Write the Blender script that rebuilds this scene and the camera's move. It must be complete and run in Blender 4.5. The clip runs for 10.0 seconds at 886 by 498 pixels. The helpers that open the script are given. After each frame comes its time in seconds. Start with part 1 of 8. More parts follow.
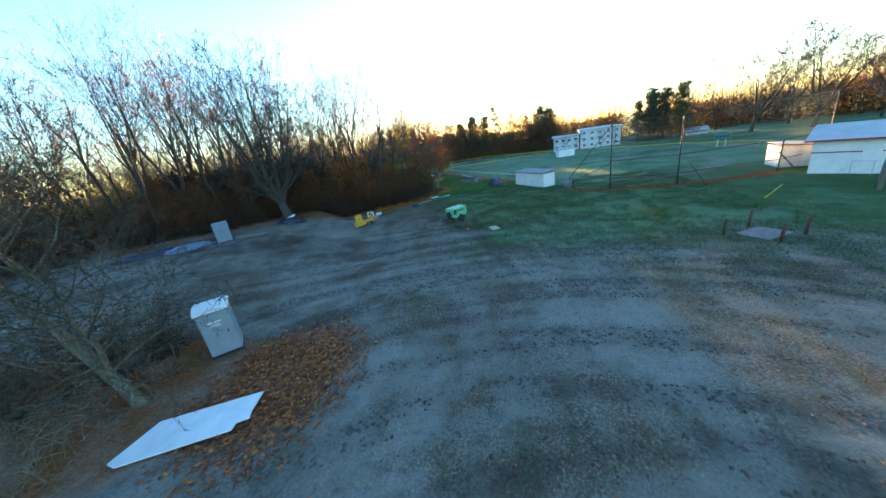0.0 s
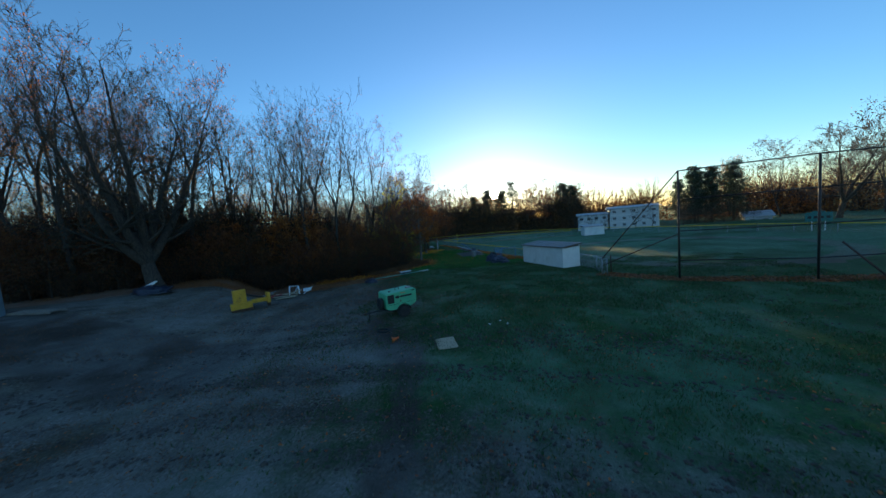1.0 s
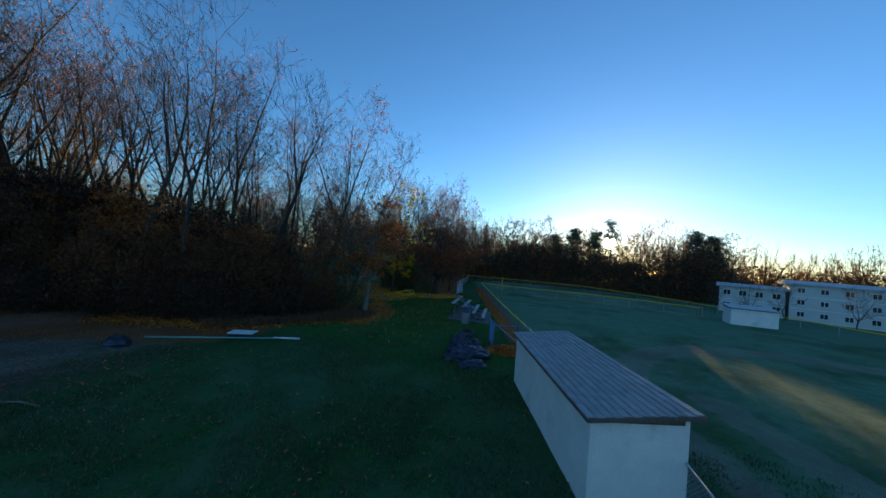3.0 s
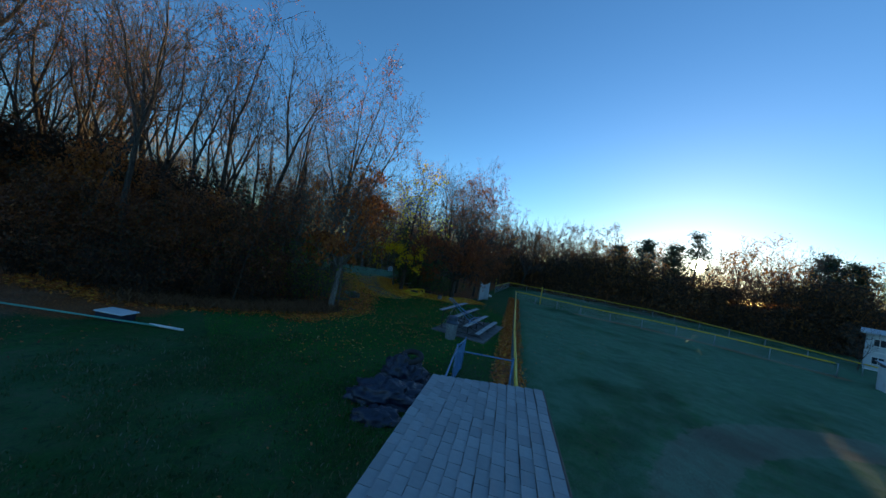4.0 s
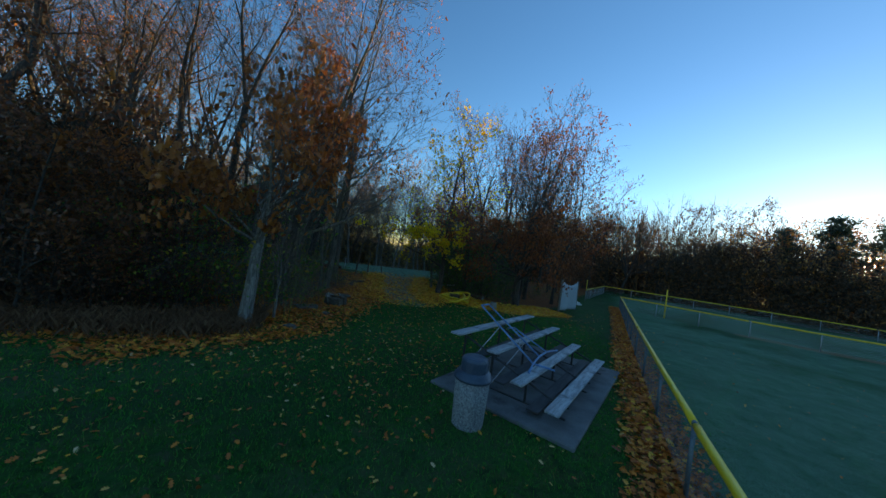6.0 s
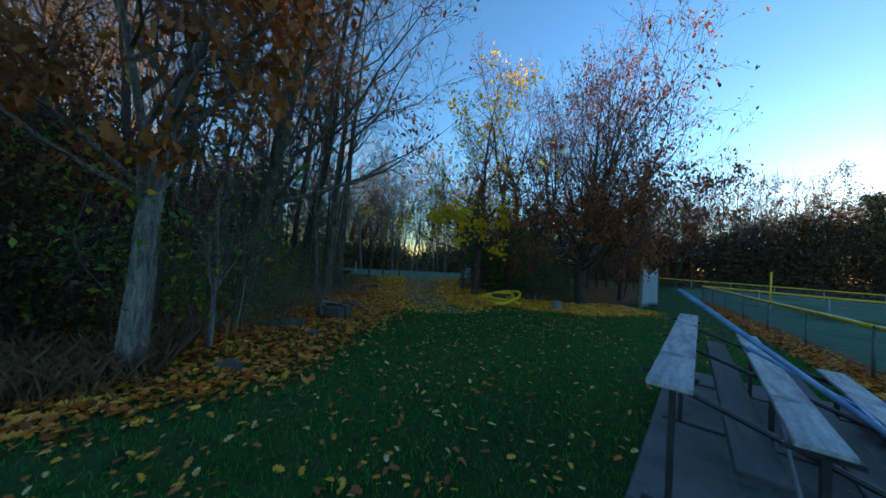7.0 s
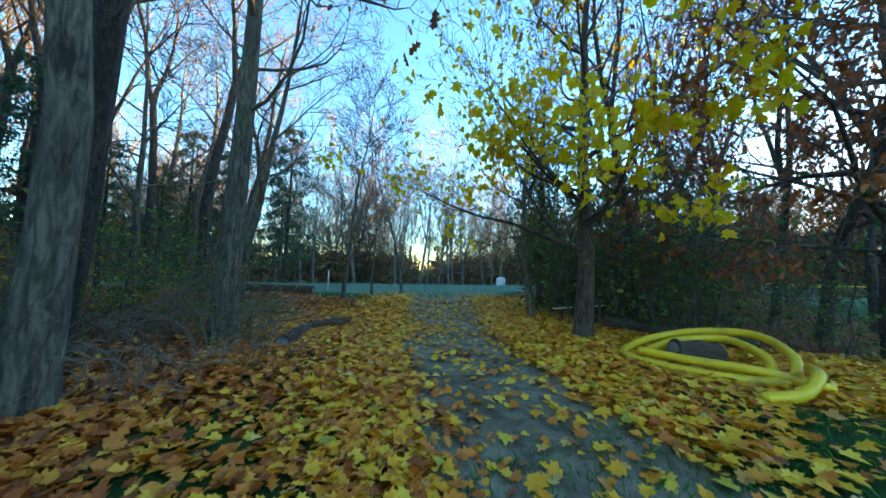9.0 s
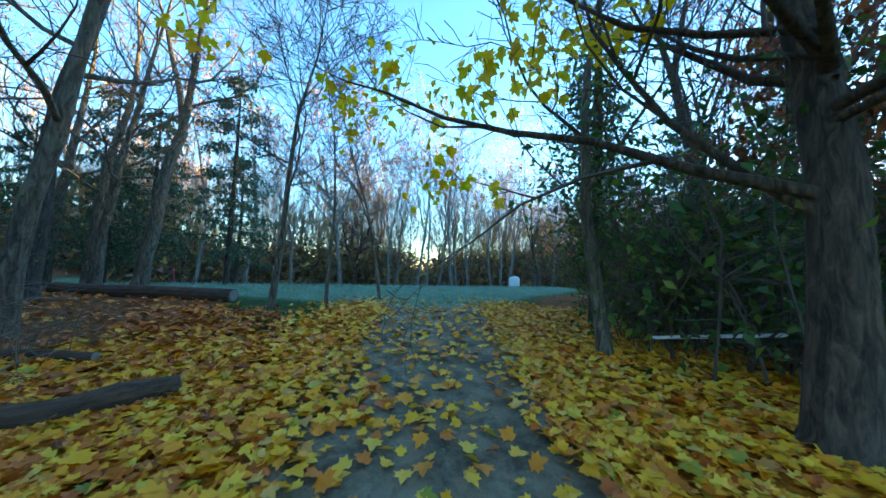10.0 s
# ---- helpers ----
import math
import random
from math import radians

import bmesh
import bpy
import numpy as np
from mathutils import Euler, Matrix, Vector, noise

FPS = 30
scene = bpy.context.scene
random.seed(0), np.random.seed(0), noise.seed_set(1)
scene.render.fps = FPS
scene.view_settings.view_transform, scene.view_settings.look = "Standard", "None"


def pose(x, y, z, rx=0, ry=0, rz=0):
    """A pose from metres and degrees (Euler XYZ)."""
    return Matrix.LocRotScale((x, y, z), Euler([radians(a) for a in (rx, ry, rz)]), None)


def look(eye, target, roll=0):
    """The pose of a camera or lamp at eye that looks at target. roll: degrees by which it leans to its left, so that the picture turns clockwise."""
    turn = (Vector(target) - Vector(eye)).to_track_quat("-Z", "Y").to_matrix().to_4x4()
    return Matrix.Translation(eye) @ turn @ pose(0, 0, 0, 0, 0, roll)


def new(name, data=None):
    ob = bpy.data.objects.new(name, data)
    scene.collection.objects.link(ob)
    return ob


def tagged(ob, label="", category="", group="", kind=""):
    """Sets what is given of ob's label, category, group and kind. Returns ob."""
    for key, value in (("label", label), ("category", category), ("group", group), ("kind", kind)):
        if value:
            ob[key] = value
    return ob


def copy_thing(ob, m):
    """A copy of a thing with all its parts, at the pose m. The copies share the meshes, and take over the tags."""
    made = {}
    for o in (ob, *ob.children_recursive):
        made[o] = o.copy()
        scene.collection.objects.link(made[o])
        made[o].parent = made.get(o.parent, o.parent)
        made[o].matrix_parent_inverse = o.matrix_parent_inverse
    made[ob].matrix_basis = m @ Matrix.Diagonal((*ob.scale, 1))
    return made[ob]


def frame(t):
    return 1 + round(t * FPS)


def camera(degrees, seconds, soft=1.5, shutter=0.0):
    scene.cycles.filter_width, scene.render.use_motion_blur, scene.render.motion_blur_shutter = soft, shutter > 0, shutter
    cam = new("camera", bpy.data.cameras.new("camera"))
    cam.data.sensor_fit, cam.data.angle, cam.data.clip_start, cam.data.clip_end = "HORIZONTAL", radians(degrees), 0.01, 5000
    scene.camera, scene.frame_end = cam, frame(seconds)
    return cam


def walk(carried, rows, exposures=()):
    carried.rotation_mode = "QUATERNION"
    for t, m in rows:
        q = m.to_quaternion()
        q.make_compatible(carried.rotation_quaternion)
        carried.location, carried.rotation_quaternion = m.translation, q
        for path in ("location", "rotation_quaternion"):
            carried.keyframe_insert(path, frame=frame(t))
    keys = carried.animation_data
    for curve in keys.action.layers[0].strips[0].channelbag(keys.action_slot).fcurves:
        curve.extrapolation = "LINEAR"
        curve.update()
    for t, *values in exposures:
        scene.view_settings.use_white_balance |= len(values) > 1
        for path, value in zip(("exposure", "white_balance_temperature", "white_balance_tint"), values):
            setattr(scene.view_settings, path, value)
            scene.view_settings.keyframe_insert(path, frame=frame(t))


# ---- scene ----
cam = camera(111.2, 10.0, shutter=0.06)
PATH = [
    (0, (13.174, 11.781, 7.223), (12.658, 13.596, 6.562), -8.7),
    (0.5, (13.816, 18.846, 4.683), (13.247, 20.739, 4.375), -6.1),
    (1, (14.584, 25.372, 4.519), (13.952, 27.262, 4.354), -4.9),
    (1.5, (15.536, 31.356, 4.531), (14.811, 33.218, 4.452), -3.4),
    (2, (16.247, 36.867, 4.775), (15.383, 38.671, 4.766), -0.5),
    (2.5, (16.835, 41.639, 4.464), (15.796, 43.347, 4.496), 2.7),
    (2.7, (16.996, 43.517, 4.35), (15.879, 45.175, 4.398), 4.0),
    (3.8, (16.927, 51.111, 4.391), (15.507, 52.519, 4.427), 7.2),
    (4, (16.684, 52.641, 4.117), (15.188, 53.967, 4.149), 9.8),
    (4.5, (15.68, 55.584, 3.985), (14.069, 56.769, 3.996), 10.4),
    (5, (14.136, 57.788, 3.845), (12.436, 58.842, 3.852), 9.7),
    (5.2, (13.298, 58.578, 3.716), (11.571, 59.587, 3.709), 9.7),
    (6.3, (8.982, 60.991, 2.421), (7.181, 61.862, 2.448), 6.7),
    (6.5, (8.064, 61.271, 2.146), (6.253, 62.119, 2.183), 5.8),
    (7, (5.728, 61.825, 1.834), (3.903, 62.643, 1.887), 3.7),
    (7.5, (3.514, 62.344, 1.775), (1.676, 63.128, 1.848), 2.1),
    (8, (1.369, 63.015, 1.651), (-0.481, 63.77, 1.741), 0.7),
    (8.5, (-0.887, 63.643, 1.55), (-2.728, 64.417, 1.671), 1.1),
    (9, (-3.048, 64.604, 1.293), (-4.887, 65.379, 1.431), 1.8),
    (9.5, (-5.0, 65.651, 1.245), (-6.851, 66.395, 1.383), 1.8),
    (10, (-6.802, 66.449, 1.163), (-8.651, 67.198, 1.299), 1.8),
]
EXPOSURES = [(0.0, 3.1, 7100, 6), (0.3, 2.3, 6800, 6), (0.6, 1.65, 6400, 6), (1.0, 1.3, 6100, 6), (2.5, 1.15, 5750, 6), (4.5, 1.2, 5950, 6), (5.0, 1.28, 6150, 6),
             (6.5, 1.7, 6600, 6), (7.5, 2.35, 6350, 5), (8.5, 3.3, 6900, 5), (9.0, 3.55, 6850, 4), (10.0, 3.65, 6450, 4)]
walk(cam, [(t, look(eye, target, roll)) for t, eye, target, roll in PATH], EXPOSURES)

# ---- sky and sun ----
SUN_AZ, SUN_EL = -8.2, 4.6            # degrees from +y towards +x, and above the horizon
world = bpy.data.worlds.new("sky")
scene.world = world
world.use_nodes = True
wn = world.node_tree.nodes
wl = world.node_tree.links
sky = wn.new("ShaderNodeTexSky")
sky.sky_type = "NISHITA"
sky.sun_disc = False
sky.sun_elevation = radians(SUN_EL)
sky.sun_rotation = radians(SUN_AZ)
sky.altitude = 50
sky.air_density = 1.0
sky.dust_density = 0.18
sky.ozone_density = 3.5
wn["Background"].inputs["Strength"].default_value = 0.15
wl.new(sky.outputs["Color"], wn["Background"].inputs["Color"])

sun_data = bpy.data.lights.new("sun", "SUN")
sun_data.energy = 5.0
sun_data.angle = radians(0.6)
sun_data.color = (1.0, 0.64, 0.24)
sun = new("sun", sun_data)
sdir = Vector((math.sin(radians(SUN_AZ)) * math.cos(radians(SUN_EL)), math.cos(radians(SUN_AZ)) * math.cos(radians(SUN_EL)), math.sin(radians(SUN_EL))))
sun.matrix_basis = look(sdir * 300, (0, 0, 0))

# ---- small tools ----
rng = random.Random(7)
nrg = np.random.default_rng(7)


class G:
    """Collects verts and faces of one mesh."""

    def __init__(self):
        self.v, self.f = [], []

    def add(self, verts, faces):
        n = len(self.v)
        self.v += [tuple(p) for p in verts]
        self.f += [tuple(i + n for i in fc) for fc in faces]
        return self

    def box(self, c, s, m=None, ch=0.0):
        """A box round c of size s, with chamfered upright and level edges where ch is given."""
        x, y, z = (0.5 * a for a in s)
        if ch <= 0:
            vs = [(sx * x, sy * y, sz * z) for sz in (-1, 1) for sx, sy in ((-1, -1), (1, -1), (1, 1), (-1, 1))]
            fs = [(3, 2, 1, 0), (4, 5, 6, 7), (0, 1, 5, 4), (1, 2, 6, 5), (2, 3, 7, 6), (3, 0, 4, 7)]
        else:
            ch = min(ch, 0.45 * min(s))
            ring = [(-x + ch, -y), (x - ch, -y), (x, -y + ch), (x, y - ch), (x - ch, y), (-x + ch, y), (-x, y - ch), (-x, -y + ch)]
            inn = [(px * (x - ch) / x if abs(px) == x else px, py * (y - ch) / y if abs(py) == y else py) for px, py in ring]
            vs = [(*p, -z) for p in inn] + [(*p, -z + ch) for p in ring] + [(*p, z - ch) for p in ring] + [(*p, z) for p in inn]
            fs = [tuple(range(7, -1, -1)), tuple(range(24, 32))]
            for k in range(3):
                fs += [(8 * k + i, 8 * k + (i + 1) % 8, 8 * k + 8 + (i + 1) % 8, 8 * k + 8 + i) for i in range(8)]
        c = Vector(c)
        vs = [(m @ Vector(p) if m else Vector(p)) + c for p in vs]
        return self.add(vs, fs)

    def tube(self, pts, rad, n=6, cap=True):
        pts = [Vector(p) for p in pts]
        if not hasattr(rad, "__len__"):
            rad = [rad] * len(pts)
        d = (pts[-1] - pts[0])
        d = d.normalized() if d.length > 1e-6 else Vector((0, 0, 1))
        ref = Vector((1, 0, 0)) if abs(d.x) < 0.8 else Vector((0, 1, 0))
        base = len(self.v)
        last = len(pts) - 1
        for i, p in enumerate(pts):
            t = (pts[min(i + 1, last)] - pts[max(i - 1, 0)])
            t = t.normalized() if t.length > 1e-7 else d
            a = ref - t * ref.dot(t)
            if a.length < 1e-3:
                a = t.orthogonal()
            a.normalize()
            b = t.cross(a)
            ref = a
            for k in range(n):
                w = 2 * math.pi * k / n
                q = p + (a * math.cos(w) + b * math.sin(w)) * rad[i]
                self.v.append((q.x, q.y, q.z))
        for i in range(last):
            for k in range(n):
                r0, r1 = base + i * n, base + (i + 1) * n
                self.f.append((r0 + k, r0 + (k + 1) % n, r1 + (k + 1) % n, r1 + k))
        if cap:
            self.f.append(tuple(base + k for k in range(n - 1, -1, -1)))
            self.f.append(tuple(base + last * n + k for k in range(n)))
        return self

    def lathe(self, prof, n=20, c=(0, 0, 0)):
        """Profile of (radius, height) turned about the z axis."""
        base = len(self.v)
        for r, h in prof:
            for k in range(n):
                w = 2 * math.pi * k / n
                self.v.append((c[0] + r * math.cos(w), c[1] + r * math.sin(w), c[2] + h))
        for i in range(len(prof) - 1):
            for k in range(n):
                self.f.append((base + i * n + k, base + i * n + (k + 1) % n, base + (i + 1) * n + (k + 1) % n, base + (i + 1) * n + k))
        self.f.append(tuple(base + k for k in range(n - 1, -1, -1)))
        self.f.append(tuple(base + (len(prof) - 1) * n + k for k in range(n)))
        return self

    def mesh(self, name, material, smooth=False):
        me = bpy.data.meshes.new(name)
        me.from_pydata(self.v, [], self.f)
        me.materials.append(material)
        if smooth:
            me.polygons.foreach_set("use_smooth", [True] * len(me.polygons))
        me.update()
        return me


def flat_mesh(name, verts, counts, loops, material):
    """A mesh from arrays: verts (n, 3), corners per face, and the corners' vertex numbers."""
    me = bpy.data.meshes.new(name)
    me.vertices.add(len(verts))
    me.vertices.foreach_set("co", np.asarray(verts, np.float32).ravel())
    me.loops.add(len(loops))
    me.loops.foreach_set("vertex_index", np.asarray(loops, np.int32))
    me.polygons.add(len(counts))
    counts = np.asarray(counts, np.int32)
    me.polygons.foreach_set("loop_start", np.r_[0, np.cumsum(counts)[:-1]].astype(np.int32))
    me.materials.append(material)
    me.update(calc_edges=True)
    return me


def thing(name, m, label, category, group="", kind=""):
    ob = new(name)
    ob.empty_display_size = 0.2
    ob.matrix_basis = m
    return tagged(ob, label, category, group, kind)


def part(name, g, material, parent, label="", smooth=False, m=None):
    """Links geometry (or a shared mesh) as one mesh object under a thing or a part."""
    me = g if isinstance(g, bpy.types.Mesh) else g.mesh(name, material, smooth)
    ob = new(name, me)
    ob.parent = parent
    if m is not None:
        ob.matrix_basis = m
    if label:
        ob["label"] = label
    return ob


def solo(name, g, material, m, label, category, group="", kind="", smooth=False):
    me = g if isinstance(g, bpy.types.Mesh) else g.mesh(name, material, smooth)
    ob = new(name, me)
    ob.matrix_basis = m
    return tagged(ob, label, category, group, kind)


def facing(x, y, ux, uy, z=0.0):
    """A level pose at (x, y) whose own x axis points along (ux, uy)."""
    return pose(x, y, z, 0, 0, math.degrees(math.atan2(uy, ux)))


# ---- materials ----
def nodes_of(name):
    m = bpy.data.materials.new(name)
    m.use_nodes = True
    nt = m.node_tree
    return m, nt.nodes, nt.links, nt.nodes["Principled BSDF"]


def noise_node(n, l, scale, detail=4.0, rough=0.6, space="Object", stretch=None, warp=0.0):
    tc = n.new("ShaderNodeTexCoord")
    src = tc.outputs[space]
    if stretch:
        mp = n.new("ShaderNodeMapping")
        mp.inputs["Scale"].default_value = stretch
        l.new(src, mp.inputs["Vector"])
        src = mp.outputs["Vector"]
    t = n.new("ShaderNodeTexNoise")
    t.inputs["Scale"].default_value = scale
    t.inputs["Detail"].default_value = detail
    t.inputs["Roughness"].default_value = rough
    t.inputs["Distortion"].default_value = warp
    l.new(src, t.inputs["Vector"])
    return t.outputs["Fac"]


def ramp(n, l, fac, stops):
    r = n.new("ShaderNodeValToRGB")
    e = r.color_ramp.elements
    while len(e) < len(stops):
        e.new(0.5)
    for i, (p, c) in enumerate(stops):
        e[i].position = p
        e[i].color = (*c, 1) if len(c) == 3 else c
    if fac is not None:
        l.new(fac, r.inputs["Fac"])
    return r.outputs["Color"]


def mixc(n, l, fac, a, b, mode="MIX"):
    x = n.new("ShaderNodeMix")
    x.data_type = "RGBA"
    x.blend_type = mode
    for sock, val in ((x.inputs[0], fac), (x.inputs[6], a), (x.inputs[7], b)):
        if isinstance(val, (int, float)):
            sock.default_value = val
        elif isinstance(val, tuple):
            sock.default_value = (*val, 1)
        else:
            l.new(val, sock)
    return x.outputs[2]


def maths(n, l, op, a, b=0.5, clamp=False):
    x = n.new("ShaderNodeMath")
    x.operation = op
    x.use_clamp = clamp
    for sock, val in zip(x.inputs, (a, b)):
        if isinstance(val, (int, float)):
            sock.default_value = val
        else:
            l.new(val, sock)
    return x.outputs[0]


def bump(n, l, p, height, strength, dist=0.02):
    b = n.new("ShaderNodeBump")
    b.inputs["Strength"].default_value = strength
    b.inputs["Distance"].default_value = dist
    l.new(height, b.inputs["Height"])
    l.new(b.outputs["Normal"], p.inputs["Normal"])


def surface(name, dark, light, scale=6.0, fine=60.0, rough=0.7, metal=0.0, strength=0.3, dist=0.01, stretch=None, wear=None, jitter=0.0, coat=0.0):
    """A general worn surface: two scales of variation between two colours, stains and a fine relief."""
    m, n, l, p = nodes_of(name)
    big = noise_node(n, l, scale, 5, 0.6, "Object", stretch)
    small = noise_node(n, l, fine, 3, 0.6, "Object", stretch)
    f = maths(n, l, "ADD", maths(n, l, "MULTIPLY", big, 0.65), maths(n, l, "MULTIPLY", small, 0.35))
    col = ramp(n, l, f, [(0.33, dark), (0.66, light)])
    if wear:
        w = ramp(n, l, noise_node(n, l, scale * 0.7, 8, 0.7, "Object"), [(0.56, (0, 0, 0)), (0.68, (1, 1, 1))])
        col = mixc(n, l, w, col, wear)
    if jitter:
        oi = n.new("ShaderNodeObjectInfo")
        hs = n.new("ShaderNodeHueSaturation")
        v = maths(n, l, "ADD", maths(n, l, "MULTIPLY", oi.outputs["Random"], 2 * jitter), 1 - jitter)
        l.new(v, hs.inputs["Value"])
        l.new(col, hs.inputs["Color"])
        col = hs.outputs["Color"]
    l.new(col, p.inputs["Base Color"])
    p.inputs["Metallic"].default_value = metal
    r = maths(n, l, "ADD", maths(n, l, "MULTIPLY", small, 0.25), rough - 0.12, True)
    l.new(r, p.inputs["Roughness"])
    if coat:
        p.inputs["Coat Weight"].default_value = coat
    if strength:
        bump(n, l, p, f, strength, dist)
    return m


def leafy(name, stops, trans=0.35, rough=0.55):
    """Leaves: each one takes its own colour from the stops, and lets some light through."""
    m, n, l, p = nodes_of(name)
    g = n.new("ShaderNodeNewGeometry")
    col = ramp(n, l, g.outputs["Random Per Island"], stops)
    vein = noise_node(n, l, 25, 3, 0.6, "Object")
    col = mixc(n, l, maths(n, l, "MULTIPLY", vein, 0.28), col, (0.05, 0.03, 0.01))
    l.new(col, p.inputs["Base Color"])
    p.inputs["Roughness"].default_value = rough
    tr = n.new("ShaderNodeBsdfTranslucent")
    l.new(col, tr.inputs["Color"])
    mx = n.new("ShaderNodeMixShader")
    mx.inputs[0].default_value = trans
    l.new(p.outputs[0], mx.inputs[1])
    l.new(tr.outputs[0], mx.inputs[2])
    l.new(mx.outputs[0], n["Material Output"].inputs["Surface"])
    return m


def bark(name, dark, light, moss=None):
    m, n, l, p = nodes_of(name)
    ridges = noise_node(n, l, 17, 6, 0.7, "Object", (1, 1, 0.2), 0.8)
    patch = noise_node(n, l, 1.6, 5, 0.65, "Object")
    col = ramp(n, l, ridges, [(0.38, tuple(0.6 * a for a in dark)), (0.5, tuple(0.5 * (a + b) for a, b in zip(dark, light))), (0.64, tuple(1.35 * a for a in light))])
    col = mixc(n, l, ramp(n, l, patch, [(0.35, (0, 0, 0)), (0.7, (0.65, 0.65, 0.65))]), col, tuple(0.7 * a + 0.3 * b for a, b in zip(dark, light)))
    if moss:
        mk = ramp(n, l, noise_node(n, l, 2.3, 5, 0.7, "Object"), [(0.52, (0, 0, 0)), (0.7, (0.8, 0.8, 0.8))])
        col = mixc(n, l, mk, col, moss)
    l.new(col, p.inputs["Base Color"])
    p.inputs["Roughness"].default_value = 0.9
    rough_ = noise_node(n, l, 34, 4, 0.7, "Object", (1, 1, 0.35))
    bump(n, l, p, maths(n, l, "ADD", ridges, maths(n, l, "MULTIPLY", rough_, 0.35)), 1.0, 0.035)
    return m


M = {}
M["bark_brown"] = bark("bark_brown", (0.022, 0.015, 0.010), (0.125, 0.088, 0.058))
M["bark_grey"] = bark("bark_grey", (0.05, 0.04, 0.027), (0.21, 0.175, 0.125), (0.10, 0.115, 0.05))
M["bark_dark"] = bark("bark_dark", (0.025, 0.02, 0.016), (0.085, 0.068, 0.052))
M["bark_pale"] = bark("bark_pale", (0.09, 0.08, 0.066), (0.27, 0.245, 0.21), (0.15, 0.16, 0.12))
M["twig"] = surface("twig", (0.05, 0.04, 0.033), (0.13, 0.105, 0.085), 3, 20, 0.9, 0, 0)
M["twig_pale"] = surface("twig_pale", (0.10, 0.072, 0.048), (0.25, 0.19, 0.13), 3, 20, 0.9, 0, 0)
# two darker copies of twig, with the wood's backlit shade in their colour
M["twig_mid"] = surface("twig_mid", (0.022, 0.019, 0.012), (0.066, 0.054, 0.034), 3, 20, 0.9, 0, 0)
M["twig_shaded"] = surface("twig_shaded", (0.018, 0.013, 0.010), (0.05, 0.036, 0.026), 3, 20, 0.95, 0, 0)
M["yellow_leaf"] = leafy("yellow_leaf", [(0.0, (0.66, 0.56, 0.006)), (0.25, (0.95, 0.72, 0.006)), (0.7, (0.95, 0.66, 0.006)), (1.0, (0.92, 0.48, 0.006))], 0.55)
M["fallen_yellow"] = leafy("fallen_yellow", [(0.0, (0.22, 0.28, 0.02)), (0.04, (0.92, 0.60, 0.05)), (0.3, (0.95, 0.51, 0.010)), (0.58, (0.95, 0.41, 0.007)), (0.78, (0.82, 0.25, 0.007)), (0.92, (0.52, 0.12, 0.008)), (1.0, (0.92, 0.62, 0.14))], 0.15)
M["brown_leaf"] = leafy("brown_leaf", [(0.0, (0.18, 0.045, 0.008)), (0.4, (0.42, 0.125, 0.016)), (0.75, (0.54, 0.19, 0.03)), (1.0, (0.28, 0.075, 0.012))], 0.35)
M["fallen_brown"] = leafy("fallen_brown", [(0.0, (0.22, 0.048, 0.006)), (0.3, (0.54, 0.125, 0.008)), (0.65, (0.75, 0.22, 0.012)), (0.9, (0.80, 0.32, 0.03)), (1.0, (0.95, 0.52, 0.03))], 0.1)
M["pale_leaf"] = leafy("pale_leaf", [(0.0, (0.26, 0.06, 0.015)), (0.3, (0.52, 0.13, 0.015)), (0.55, (0.72, 0.22, 0.02)), (0.78, (0.88, 0.42, 0.02)), (0.93, (0.72, 0.42, 0.12)), (1.0, (0.78, 0.56, 0.30))], 0.1)
M["rust_leaf"] = leafy("rust_leaf", [(0.0, (0.12, 0.026, 0.009)), (0.35, (0.30, 0.068, 0.014)), (0.75, (0.46, 0.125, 0.022)), (1.0, (0.62, 0.24, 0.06))], 0.1)
M["red_leaf"] = leafy("red_leaf", [(0.0, (0.15, 0.035, 0.012)), (0.5, (0.32, 0.085, 0.020)), (1.0, (0.46, 0.15, 0.03))], 0.35)
M["green_leaf"] = leafy("green_leaf", [(0.0, (0.025, 0.085, 0.016)), (0.6, (0.07, 0.19, 0.03)), (1.0, (0.20, 0.25, 0.03))], 0.4, 0.35)
M["vine_leaf"] = leafy("vine_leaf", [(0.0, (0.05, 0.15, 0.014)), (0.6, (0.13, 0.27, 0.02)), (0.88, (0.36, 0.36, 0.02)), (1.0, (0.65, 0.34, 0.02))], 0.5, 0.45)
M["olive_leaf"] = leafy("olive_leaf", [(0.0, (0.05, 0.085, 0.01)), (0.5, (0.20, 0.18, 0.01)), (1.0, (0.50, 0.34, 0.012))], 0.35)
M["brush_leaf"] = leafy("brush_leaf", [(0.0, (0.04, 0.02, 0.008)), (0.5, (0.11, 0.042, 0.012)), (0.8, (0.20, 0.065, 0.014)), (1.0, (0.05, 0.07, 0.014))], 0.3)
# brown_leaf darkened for young trees: understorey shade held in the leaf colour
M["shade_leaf"] = leafy("shade_leaf", [(0.0, (0.07, 0.02, 0.007)), (0.5, (0.18, 0.052, 0.012)), (1.0, (0.30, 0.10, 0.018))], 0.28)
M["orange_leaf"] = leafy("orange_leaf", [(0.0, (0.30, 0.10, 0.02)), (0.6, (0.52, 0.20, 0.03)), (1.0, (0.60, 0.30, 0.04))], 0.35)
M["needle"] = leafy("needle", [(0.0, (0.02, 0.04, 0.022)), (0.6, (0.045, 0.08, 0.045)), (1.0, (0.08, 0.11, 0.055))], 0.25)
M["hemlock_leaf"] = leafy("hemlock_leaf", [(0.0, (0.03, 0.075, 0.04)), (0.6, (0.07, 0.14, 0.075)), (1.0, (0.12, 0.19, 0.09))], 0.4)
